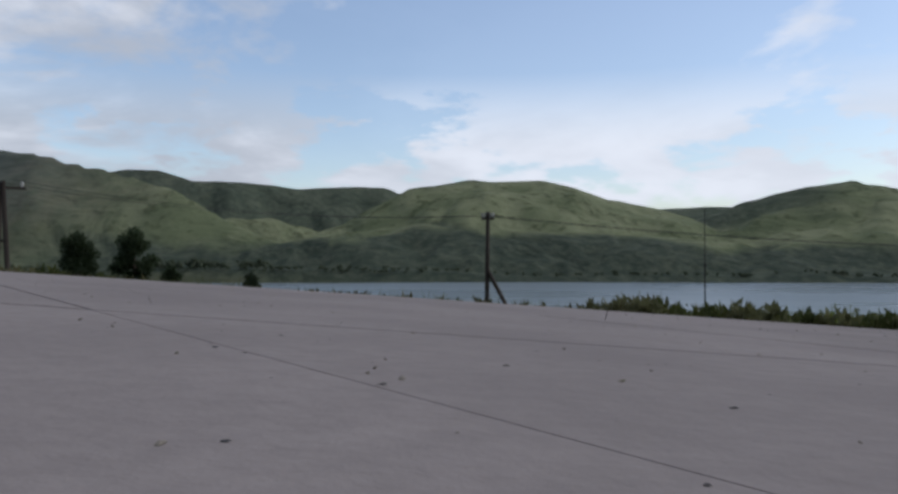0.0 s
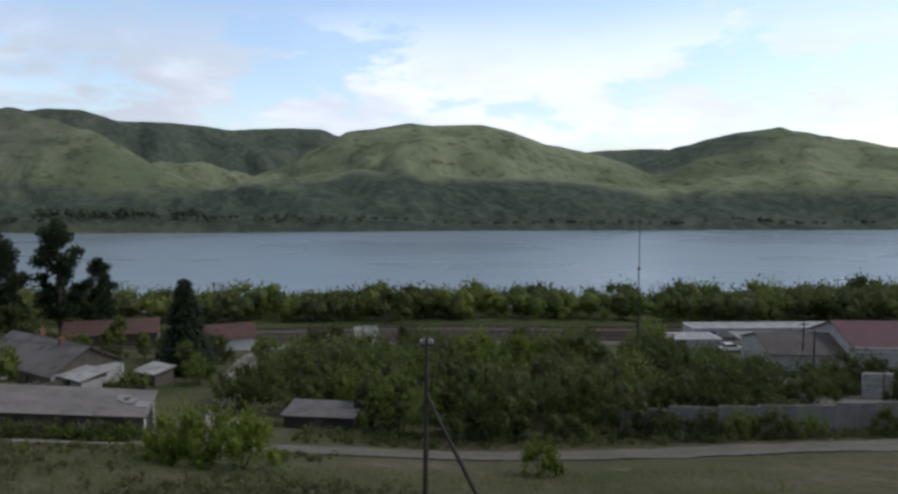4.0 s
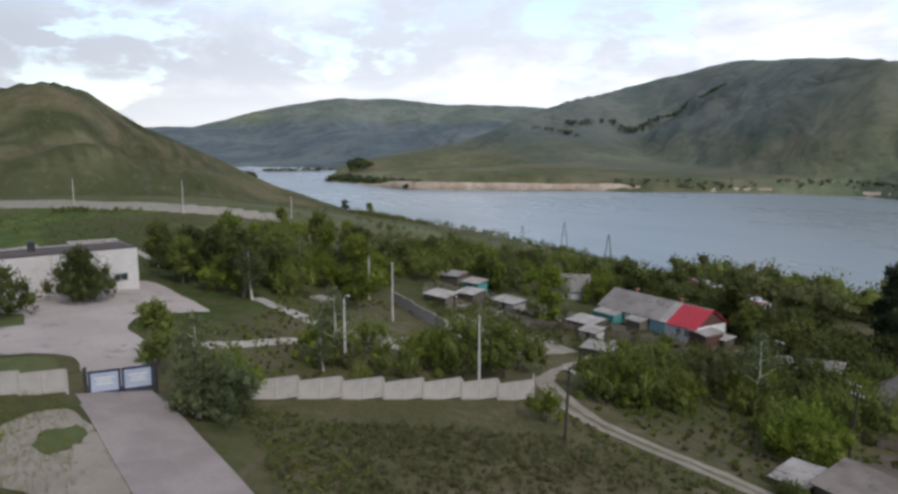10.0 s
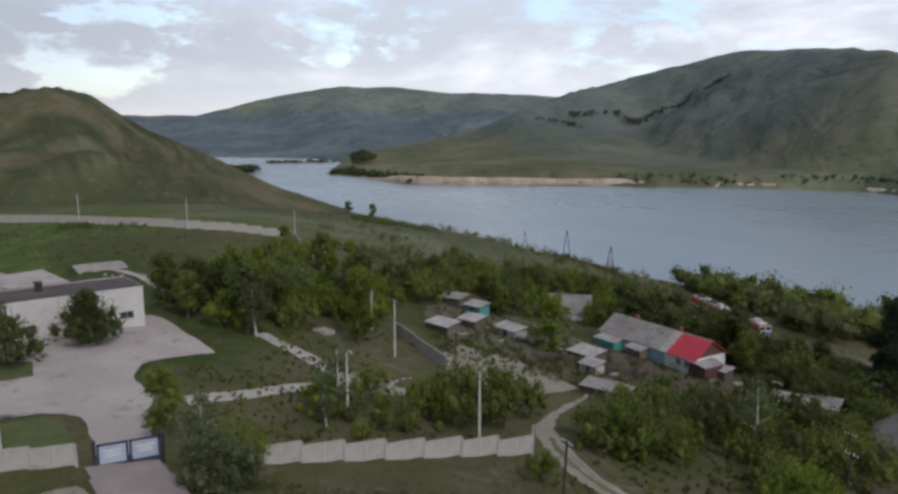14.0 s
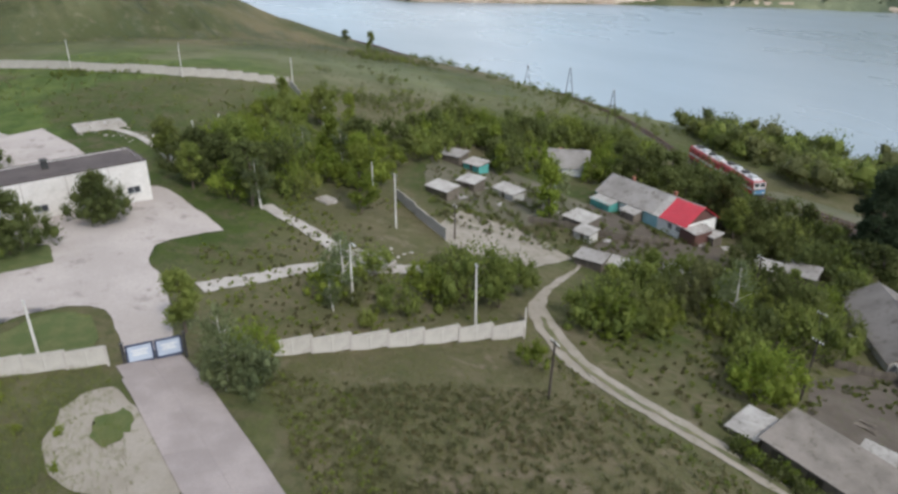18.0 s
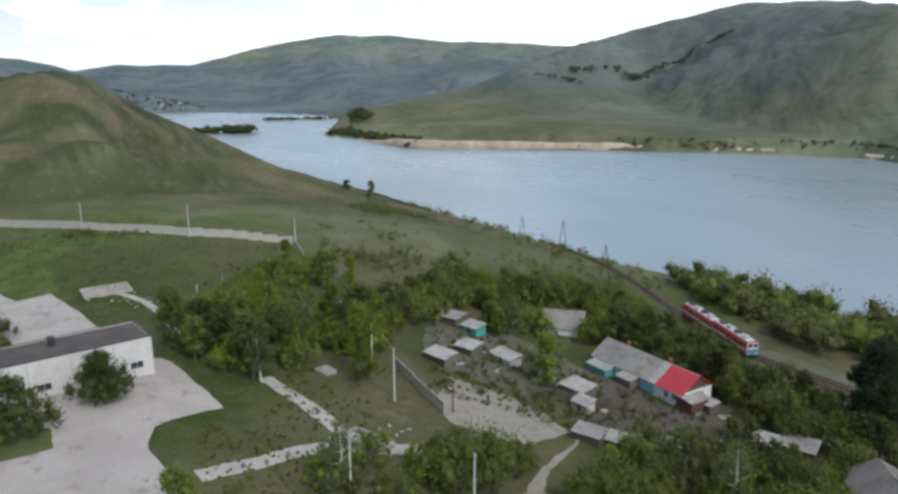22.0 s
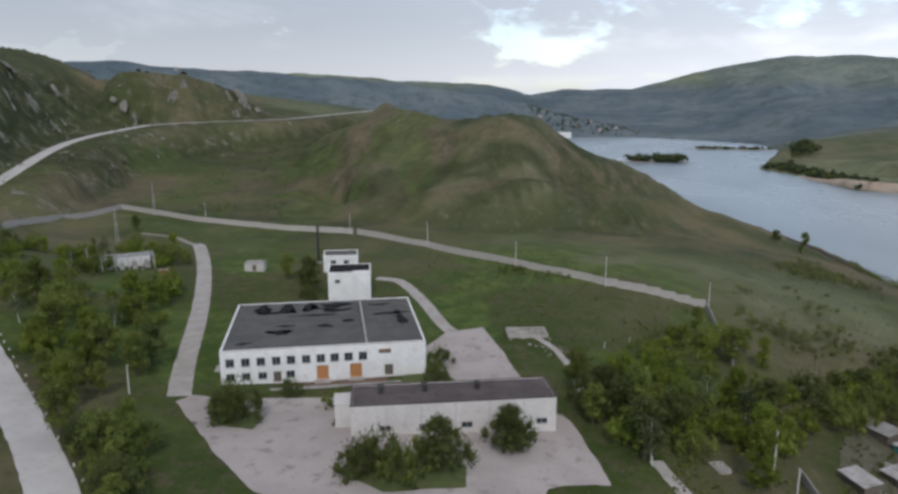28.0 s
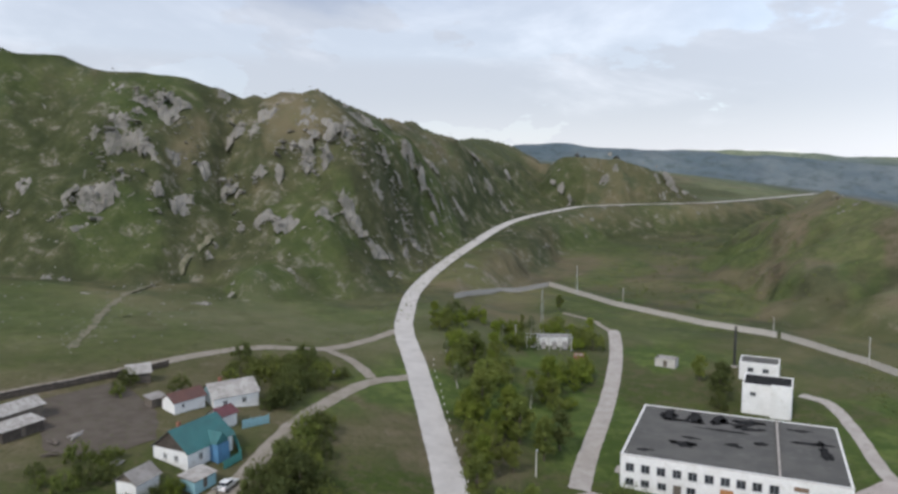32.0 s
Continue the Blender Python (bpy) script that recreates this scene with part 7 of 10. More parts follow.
for kind, x, y, h in (
        ("u", -60.5, -84.8, 9.6), ("b", -63.5, -83.5, 8.4), ("b", -60.2, -88.2, 8), ("u", -65.5, -86.5, 9.8), ("a", -67.5, -83.5, 6), ("b", -48.5, -99.5, 4.2), ("b", -45.5, -97.6, 4.6), ("a", -42.5, -96, 4.4), ("b", -39.5, -95, 5), ("b", -51.5, -101.2, 3.6), ("b", -37, -97.5, 5.2), ("b", -43.5, -100.5, 3.8), ("b", -67.5, -89.8, 8), ("b", -62.6, -92.4, 7.4), ("a", -69.5, -93, 8.4), ("u", -64.5, -88, 8.6), ("b", -72, -99, 5.5),
        ("b", -137.5, -20.6, 5.2), ("a", -135.2, -21.6, 4.0), ("b", 45.5, 91.5, 4.6), ("o", 49.5, 89.5, 4.8), ("b", 53.5, 91, 5.2), ("o", 57.5, 89, 4.6), ("b", 60.5, 91.5, 4.8), ("a", 47.5, 86, 3.2), ("a", 55.5, 85.5, 3.0),
        ("u", -104.9, -4.0, 7.6), ("b", -103.9, -3.2, 5.0), ("a", -95.5, -16, 6.2),
        ("b", 24, 66.4, 3.2), ("a", 27, 65.8, 3.4), ("b", 30, 65.6, 3.2), ("a", 33, 65.4, 2.8), ("b", 21, 67.6, 3.0), ("b", 40.5, 65, 3.0), ("b", 22, 74, 6), ("b", 26, 75, 5.6),
        ("u", -184.5, -64.5, 8.5), ("u", -189.5, -66.5, 9.5), ("t", -196, -75, 7), ("b", -179, -63, 4.5), ("b", -200, -70, 5),
        ("u", -132.3, 7.3, 8.6), ("b", -122.6, 10.8, 9.0), ("u", -117.8, 14.6, 9.6), ("s", -106.6, 18.5, 12.4), ("b", -118.5, 23.2, 9), ("a", -127, 27, 9), ("y", -133.6, 37, 7), ("y", -115.6, 37.5, 10.6), ("c", -118.6, 35, 8), ("a", -112, 26, 6),
        ("u", -118.8, 97.5, 11.4), ("b", -121.7, 106, 10.3), ("u", -113.4, 106, 10.2), ("b", -105.8, 107, 10.4), ("u", -91.2, 99.6, 11.6), ("b", -88, 106.6, 8.4), ("b", -98, 101, 8), ("a", -110.5, 99.5, 7), ("s", -103.9, 70.2, 10.8),
        ("a", -74.2, 40.4, 7.8), ("b", -76.5, 37.2, 6.2), ("a", -73.8, 44.5, 6.6), ("a", -62, 50.2, 7.6), ("a", -62.2, 55.5, 7.8), ("b", -66.2, 63.3, 5.6), ("c", -46.4, 63.6, 7), ("a", -51.6, 76.9, 8.0), ("b", -63.4, 82.7, 6.6), ("v", -70.6, 113, 13), ("b", -62.8, 96, 5.8), ("a", -73.4, 73.6, 5.2),
        ("b", -54, 84, 6.2), ("a", -57.5, 79, 6.0), ("b", -56.5, 71, 6.4), ("a", -53, 65.5, 5.2), ("b", -72, 97, 6.8), ("b", -80, 98.5, 6.6), ("a", -70, 104, 7), ("b", -60.5, 106, 6.5),
        ("t", -124.1, -97, 12), ("y", -122.1, -88, 11), ("t", -120.2, -83.5, 11), ("t", -118.4, -76, 9.6), ("u", -126, -77, 9), ("y", -148.4, -95, 12), ("t", -90.8, -71.6, 9.6), ("a", -86.7, -61.4, 9), ("t", -150.7, -121, 11), ("y", -100, -77, 9), ("a", -107, -82, 8.5), ("t", -135, -104, 11),
        ("t", -119.4, 17, 12), ("u", -125.7, 40.6, 11), ("a", -139.3, 40.9, 8.3), ("b", -145.5, 53.8, 7.3), ("a", -145.9, 31, 8.2), ("t", -155.4, 41.2, 9.4), ("b", -172.9, 81.9, 7), ("u", -151.7, 67.3, 7.6),
        ("w", -69, 128, 22.8), ("v", -75.5, 121.5, 17.4), ("w", -63.5, 131, 15.4), ("k", -37.8, 103.4, 14.1),
        ("b", -104.3, -3.7, 7.2), ("s", -57.4, 5.9, 8.8), ("c", -60.3, 8.7, 6.0), ("p", -58.2, 6.6, 8.0), ("p", -56.8, 7.6, 6.2), ("u", -108, 17.3, 11), ("t", -116.8, 9.7, 8), ("u", -124.8, 11.6, 8.6), ("t", -131.5, 7.4, 8.2),
        ("y", -105, 34, 11.5), ("a", -71, 36, 8.6), ("t", -69.4, 40.3, 7.2), ("c", -55.3, 36.8, 3.9), ("a", -69.8, 27.2, 5.0), ("s", -74.6, 21.4, 9), ("c", -61.8, 52, 7.0), ("a", -65.8, 56.5, 5.0), ("a", -66.5, 63.1, 4.4), ("s", -61.1, 70.9, 10.2),
        ("c", -45.2, 59.8, 7.4), ("a", -49.5, 63, 5.2), ("y", -100.3, 67, 10.4), ("t", -69, 3.6, 7.6), ("a", -77, 78.2, 3.8), ("u", -135.8, 53, 7.6), ("t", -138, 113, 9), ("u", -91.5, 99.3, 9.5), ("b", -74.5, 107.5, 7.2),
        ("b", -105.8, -50, 8.2), ("a", -108.5, -53, 6.5), ("u", -95, -13.9, 8.8), ("b", -96, -12.6, 7), ("b", -93.4, -22.5, 7), ("b", -91, -24.5, 6.5), ("a", -90.5, -18.5, 6.4), ("b", -128.8, -19.6, 4.6), ("b", -119.1, -45.5, 4.0), ("a", -115, -36, 3.6), ("b", -112.5, -55, 5),
        ("u", -66.1, -92.3, 9.4), ("b", -71, -96.5, 6.5), ("b", -93, -127, 6.4), ("b", -88, -122.5, 6), ("b", -97, -132, 6), ("b", -98.3, -153.2, 5.4), ("b", -102, -140, 5), ("a", -40, -112, 4), ("b", -66, -147, 4.5), ("a", -62, -143, 3.5), ("b", -74, -140, 4), ("c", -51, -100.5, 4.2),
        ("c", -12.4, 43.4, 4.4), ("c", -14.8, 43.8, 4.7), ("c", -16.9, 44.6, 4.2), ("c", 6.6, 50.8, 3.2), ("b", -17.3, 80.3, 8.6), ("a", -14.1, 94.2, 8.6), ("b", -23.8, 96.3, 5.8), ("b", 3.7, 68.2, 8.0), ("a", -4.7, 69, 7.6), ("b", 12.6, 71, 8.4), ("a", 20.8, 80, 8.2), ("y", 9.3, 98, 7.4),
        ("b", 28.8, 72, 4.6), ("b", 33, 74, 4.2), ("a", 41, 95, 5.4), ("a", -22.7, 109.7, 6.4), ("b", -25.2, 86, 5.4), ("b", -23, 78, 5), ("a", -38, 85, 4), ("a", -66, 78, 6.5), ("b", -60, 84, 6), ("b", -68, 86, 5.5), ("a", -64, 100, 6), ("b", -80, 104, 7),
        ("t", -246.5, -154, 6.8), ("b", -188.3, -160, 7), ("u", -359.6, 108.5, 7), ("t", -373.7, 126.5, 8.6), ("t", -352, 118, 5), ("u", 130, 208, 6.5), ("t", -55, 120, 6), ("a", -30, 118, 5)):
    plant(kind, x, y, h)

grove([(-17, 69), (22, 70), (30, 82), (40, 104), (36, 116), (8, 124), (-22, 116), (-19, 90)], 66, "oooabc", 4.5, 8.2, 2.5, "thicket shrubs")
grove([(-92, -66), (-112, -73), (-150, -88), (-185, -103), (-222, -122), (-216, -150), (-190, -158), (-172, -158), (-142, -126), (-105, -88)], 78, "acccyyyats", 3.4, 8.2, 2.6, "roadside strip")
grove([(-64, -46), (-92, -58), (-98, -68), (-88, -68), (-74, -55)], 12, "abt", 3.5, 7.5, 3.0, "roadside strip")
grove([(-108, 12), (-120, 14), (-140, 14), (-172, 36), (-168, 50), (-140, 52), (-118, 45), (-112, 30)], 44, "acctyycs", 3.6, 8.0, 3.1, "copse by the works")
grove([(-136, 54), (-150, 58), (-168, 80), (-165, 112), (-140, 122), (-122, 110), (-122, 80), (-126, 70)], 56, "abctyaca", 4.5, 8.5, 3.0, "copse above the shore")
grove([(-120, 98), (-90, 95), (-76, 100), (-78, 112), (-106, 114), (-124, 110)], 28, "bbatu", 4.5, 8.5, 2.8, "railway copse")
grove([(-56, 66), (-64, 52), (-78, 62), (-80, 86), (-66, 96), (-56, 84)], 30, "aobbct", 3, 6.5, 2.7, "garden shrubs")
grove([(-144, 56), (-153, 60), (-159, 118), (-148, 122), (-147, 90)], 26, "abua", 5, 7, 2.8, "tree row above the gardens")
grove([(-64, 98), (-84, 96), (-90, 112), (-78, 120), (-64, 116)], 12, "bbu", 5, 8.5, 2.8, "railway copse")
grove([(-84, 24), (-80, 38), (-66, 32), (-66, 16), (-76, 14)], 9, "aocs", 2.5, 5.5, 2.6, "shrubs behind the fence")
grove([(-30, 100), (-32, 88), (-44, 104), (-60, 108), (-58, 120), (-34, 118)], 14, "abt", 3, 6.5, 3, "garden shrubs")
grove([(34, 78), (56, 74), (58, 88), (44, 104), (34, 100)], 12, "bba", 3.5, 5.5, 2.6, "thicket shrubs")
grove([(-70, -100), (-88, -118), (-92, -112), (-78, -98)], 7, "bba", 3.5, 6, 2.8, "hamlet shrubs")
grove([(-84, -119), (-112, -131), (-114, -150), (-88, -148)], 32, "bbab", 3, 5.5, 2.6, "hamlet shrubs")
grove([(-36, -104), (-52, -112), (-50, -118), (-38, -122)], 7, "aab", 2.5, 4.5, 2.4, "hamlet shrubs")


def thicket(name, region, n, lo, hi, materials, label, seed, leaves=46, test=None):
    """A belt of brush that nobody could count: many small bushes in one mesh a shade."""
    rng = np.random.default_rng(seed)
    clouds = [[] for _ in materials]
    xs, ys = [p[0] for p in region], [p[1] for p in region]
    pts = []
    while len(pts) < n:
        q = np.stack([rng.uniform(min(xs), max(xs), 4 * n), rng.uniform(min(ys), max(ys), 4 * n)], 1)
        q = [p for p in q if inside(p[0], p[1], region)]
        if test is not None and q:
            arr = np.array(q)
            q = list(arr[test(arr[:, 0], arr[:, 1], rng)])
        pts += q
    pts = np.array(pts[:n])
    zs = np.maximum(height(pts[:, 0], pts[:, 1]), WATER + 0.2)
    for (x, y), z in zip(pts, zs):
        h = rng.uniform(lo, hi) * rng.uniform(0.7, 1.15)
        lobes = [((x, y, z + h * 0.45), (h * 0.42, h * 0.42, h * 0.48))] + [((x + rng.normal() * h * 0.3, y + rng.normal() * h * 0.3, z + h * rng.uniform(0.3, 0.72)), (h * 0.24, h * 0.24, h * 0.22)) for _ in range(3)]
        clouds[rng.integers(len(materials))].append(leaf_cloud(rng, lobes, int(leaves * 1.7), 0.032 * h + 0.08, 0.4, 0.75, 0.72 if hi > 3.4 else 0, 4))
    root = tagged(new(name), label, "brush", kind="stuff")
    for c, m in zip(clouds, materials):
        if c:
            leaf_part("foliage", c, m, root)
    return root


thicket("shore_brush", [(-175, 158), (-110, 146), (-60, 166), (0, 168), (70, 172), (230, 180), (230, 218), (130, 212), (0, 203), (-105, 193), (-178, 180)], 620, 4.0, 9.6, [LEAF_WILLOW, LEAF_DARK, LEAF_GREEN], "dense green brush along the lake shore", 31, 92)
thicket("bank_brush", [(-360, 140), (-300, 128), (-230, 128), (-160, 128), (-165, 160), (-245, 158), (-320, 148)], 340, 1.0, 3.4, [LEAF_GREEN, LEAF_DARK], "scattered green brush on the lake bank", 32, 36)
def drifts(x, y, rng):
    return fbm(x, y, 30, 4, 151) > rng.uniform(0.02, 0.22, len(x))


thicket("slope_brush", [(-230, 60), (-190, 50), (-160, 60), (-165, 120), (-230, 130), (-300, 100)], 520, 0.5, 2.6, [LEAF_GREEN, LEAF_DARK, OLIVE], "low brush in drifts on the slope above the lake", 33, 34, drifts)
thicket("meadow_brush", [(-200, 40), (-165, 38), (-130, 12), (-165, -5), (-230, -40)], 360, 0.3, 1.5, [LEAF_GREEN, LEAF_DARK, LEAF_GREEN], "low green brush in the meadow", 34, 30, drifts)
thicket("valley_brush", [(-300, -60), (-270, -150), (-330, -190), (-500, -220), (-560, -170), (-420, -110)], 420, 0.8, 2.6, [LEAF_DARK, LEAF_GREEN], "scattered brush in the dry valley", 35, 18)
def islet(cx, cy, rx, ry, label):
    """A low islet with a sandy rim and an uneven outline."""
    vs, fs, n = [], [], 28
    for k in range(n):
        a = 6.2832 * k / n
        w = 1 + 0.25 * math.sin(3 * a + cx) + 0.12 * math.sin(7 * a)
        for q, z in ((1.1, -0.6), (0.9, 0.35), (0.5, 0.9)):
            vs.append((cx + rx * w * q * math.cos(a), cy + ry * w * q * math.sin(a), WATER + z))
    for k in range(n):
        j = (k + 1) % n
        fs += [(3 * k, 3 * j, 3 * j + 1, 3 * k + 1), (3 * k + 1, 3 * j + 1, 3 * j + 2, 3 * k + 2)]
    fs.append([3 * k + 2 for k in range(n)])
    tagged(mesh_object("islet", vs, fs, DIRT, True), label, "islet", kind="structure")


islet(-913, 123, 15, 40, "low wooded islet in the lake")
islet(-1138, 265, 12, 60, "long low spit in the lake")
thicket("island_trees", [(-926, 90), (-905, 92), (-898, 150), (-918, 158)], 90, 7, 12, [LEAF_DARK, NEEDLE], "dark trees on a lake islet", 36, 50)
thicket("spit_trees", [(-1150, 210), (-1136, 320), (-1122, 320), (-1132, 212)], 60, 4, 7, [LEAF_DARK], "low trees on a far spit", 37, 24)
thicket("headland_trees", [(-838, 226), (-790, 244), (-660, 262), (-690, 290), (-840, 262), (-1020, 310), (-1030, 330), (-960, 330)], 270, 5, 9, [LEAF_DARK, NEEDLE], "dark trees along the headland", 38, 36)
thicket("far_bank_trees", [(-660, 258), (-572, 402), (-484, 528), (-405, 590), (-330, 566), (-215, 570), (-84, 584), (54, 600), (195, 605), (368, 610), (368, 618), (54, 608), (-215, 578), (-330, 576), (-412, 602), (-494, 532), (-582, 406), (-672, 262)],
        300, 3, 5.5, [FAR_BRUSH], "dark trees along the far bank", 39, 26)


def gullies(x, y, rng):
    n = fbm(x, y, 60, 4, 77)
    return (n > 0.10) | (rng.random(len(x)) < 0.03)


thicket("hill_brush", [(-170, 640), (-60, 640), (240, 640), (330, 700), (180, 870), (40, 895), (-100, 890), (-190, 800)], 90, 1.2, 2.8, [FAR_BRUSH], "dark bushes in the gullies of a green hill", 40, 14, gullies)
thicket("long_hill_brush", [(-420, 640), (-600, 480), (-700, 400), (-860, 420), (-960, 700), (-700, 980), (-480, 960)], 80, 1.6, 3.4, [FAR_BRUSH], "dark bushes on a long hill across the lake", 41, 14, gullies)
thicket("right_hill_brush", [(360, 660), (700, 700), (700, 1000), (400, 1080), (330, 800)], 70, 1.6, 3.4, [FAR_BRUSH], "dark bushes on a hill across the lake", 42, 14, gullies)
thicket("left_shore_trees", [(-340, 575), (-200, 575), (-200, 600), (-340, 610)], 60, 6, 11, [FAR_BRUSH], "trees at a stream mouth across the lake", 43, 30)
thicket("far_town_trees", [(-1430, -20), (-1450, 160), (-1520, 170), (-1640, 60), (-1560, -80)], 220, 4, 8, [FAR_BRUSH], "dark trees round a distant settlement", 44, 18)


def seam(x, y, rng):
    return np.abs(fbm(x, y, 90, 3, 71)) < 0.09


thicket("hill_foot_brush", [(-1040, 600), (-990, 600), (-985, 760), (-880, 840), (-840, 880), (-845, 900), (-900, 890), (-1010, 790), (-1050, 660)], 300, 3.5, 8, [FAR_BRUSH], "dark band of brush along the foot of a long hill", 45, 12, seam)
thicket("slope_foot_brush", [(-520, 600), (-480, 592), (-440, 630), (-330, 660), (-330, 680), (-440, 665), (-500, 630)], 40, 1.5, 3.2, [FAR_BRUSH], "dark brush in a fold of the far hill", 46, 14)
thicket("slope_tufts", [(-240, 50), (-190, 48), (-165, 60), (-168, 130), (-240, 140), (-330, 110), (-300, 60)], 560, 0.3, 1.1, [LEAF_GREEN, STRAW, LEAF_DARK], "tufts of rough grass on the slope above the lake", 47, 9)
thicket("hump_tufts", [(-270, -20), (-262, 40), (-300, 90), (-350, 90), (-372, 0), (-330, -50)], 420, 0.4, 1.5, [LEAF_GREEN, STRAW, LEAF_DARK], "tufts of grass and low scrub on a rounded hill", 48, 9)

# ---- concrete fences and the gate ----


def panel_mesh(L, h, mat):
    """A fence panel: one slab with two fields recessed into each face."""
    bm = bmesh.new()
    w = L - 0.06
    ring = [[bm.verts.new((x, y, z)) for x in (-w / 2, 0, w / 2)] for y, z in ((-0.075, 0), (-0.075, h), (0.075, h), (0.075, 0))]
    fields = []
    for k in range(4):
        a, b = ring[k], ring[(k + 1) % 4]
        for q in range(2):
            f = bm.faces.new((a[q], a[q + 1], b[q + 1], b[q]))
            if k in (0, 2):
                fields.append(f)
    for q in (0, 2):
        bm.faces.new([r[q] for r in ring])
    bmesh.ops.recalc_face_normals(bm, faces=bm.faces[:])
    bmesh.ops.inset_individual(bm, faces=fields, thickness=0.18, depth=-0.035)
    me = bpy.data.meshes.new("panel")
    bm.to_mesh(me)
    bm.free()
    me.materials.append(mat)
    return me


def post_mesh(h):
    bm = bmesh.new()
    box(bm, 0, 0, h / 2 - 0.25, 0.24, 0.24, h + 0.5, 0, 0.9)
    me = bpy.data.meshes.new("post")
    bm.to_mesh(me)
    bm.free()
    me.materials.append(CONCRETE)
    return me


def panel_fence(name, line, h, label, run=4.0, lean=1.0, gaps=(), mat=None):
    f = thing(name, *line[0], 0, label, "fence")
    o = f.matrix_basis.translation
    meshes, post, k0 = {}, post_mesh(h + 0.1), 0
    for (ax, ay), (bx, by) in zip(line, line[1:]):
        d = math.hypot(bx - ax, by - ay)
        n = max(1, round(d / run))
        key = round(d / n, 1)
        meshes.setdefault(key, panel_mesh(d / n, h, mat or PANEL_CONCRETE))
        ang = math.degrees(math.atan2(by - ay, bx - ax))
        for k in range(n):
            t = (k + 0.5) / n
            x, y = ax + (bx - ax) * t, ay + (by - ay) * t
            z = zat(x, y) - o.z
            k0 += 1
            if k0 not in gaps:
                piece("panel", meshes[key], f, pose(x - o.x, y - o.y, z + RND.uniform(-0.05, 0.08), RND.uniform(-lean, lean) * 1.6, RND.uniform(-lean, lean) * 0.8, ang))
            x, y = ax + (bx - ax) * k / n, ay + (by - ay) * k / n
            piece("post", post, f, pose(x - o.x, y - o.y, zat(x, y) - o.z, RND.uniform(-1, 1), RND.uniform(-1, 1), ang))
    return f


panel_fence("near_fence", [(-62.9, 11.0), (-61.3, 39.3)], 2.0, "pale concrete panel fence stepping down a slope", 4.0)
panel_fence("gate_fence", [(-63.7, -3.6), (-64.8, -13.8), (-66, -26)], 1.9, "pale concrete panel fence beside the gate", 3.4)
panel_fence("corner_fence", [(-61.3, 39.3), (-66, 42.2)], 1.5, "short leaning concrete fence end", 2.8, 3)
panel_fence("plot_wall", [(-93.2, 43.8), (-100, 43.2), (-112, 42.8)], 1.9, "grey concrete panel fence above a bare plot", 4.0, 1.5)
panel_fence("meadow_fence", [(-157, 42), (-175, 42.6), (-191.5, 42.8)], 1.9, "weathered concrete fence down the slope", 4.0, 1.5, (3,))
panel_fence("far_fence", [(-191.4, 42.6), (-199.7, 16.4), (-216, -8.8), (-241, -41.5), (-258, -71.4)], 2.2, "long pale concrete panel fence below a hill", 4.0, 1.0)
panel_fence("valley_fence", [(-258.6, -73), (-260, -100), (-271, -142), (-294, -190), (-256, -191), (-210, -179)], 2.2, "long pale concrete panel fence bending in a valley", 4.0)
panel_fence("depot_fence", [(17, 70), (26, 68.4), (44, 67.3), (72, 66)], 2.6, "grey concrete panel fence of a depot, partly overgrown", 4.0, 1.2, (9,), surface("grimy_concrete", (0.38, 0.35, 0.325), (0.28, 0.26, 0.24), 6, 0.4, 0.92, bump=0.25, stain=(0.12, 0.11, 0.09), stain_amt=0.6))


def yard_gate():
    g = thing("yard_gate", -63.7, 0.45, 90, "blue steel double gate with pale banners, closed", "gate")
    for x in (-2.7, 2.7):
        bm = bmesh.new()
        box(bm, x, 0, 1.1, 0.28, 0.28, 2.8)
        box(bm, x, 0, 2.55, 0.36, 0.36, 0.12, 0, 0.6)
        part("gate_post", bm, DARK_STEEL, g)
    for s in (-1, 1):
        bm = bmesh.new()
        for x, z, sx, sz in ((s * 0.14, 1.2, 0.2, 2.0), (s * 2.4, 1.2, 0.2, 2.0), (s * 1.27, 0.3, 2.4, 0.22), (s * 1.27, 2.12, 2.4, 0.2)):
            box(bm, x, 0, z, sx, 0.07, sz)
        lf = part("gate_leaf", bm, surface("dark_blue_steel", (0.05, 0.065, 0.12), (0.04, 0.05, 0.09), 6, 0.8, 0.6, bump=0.05), g)
        bm = bmesh.new()
        box(bm, s * 1.27, 0.0, 1.2, 2.1, 0.02, 1.65)
        part("sheet", bm, surface("pale_blue_sheet", (0.44, 0.50, 0.60), (0.36, 0.42, 0.54), 5, 0.7, 0.5, bump=0.05), lf)
        for z, w in ((1.55, 1.5), (1.3, 1.1), (1.05, 1.3)):
            block("banner_bar", lf, FRAME_WHITE, (s * 1.27, -0.017, z), (w, 0.012, 0.12), bevel=0)


yard_gate()


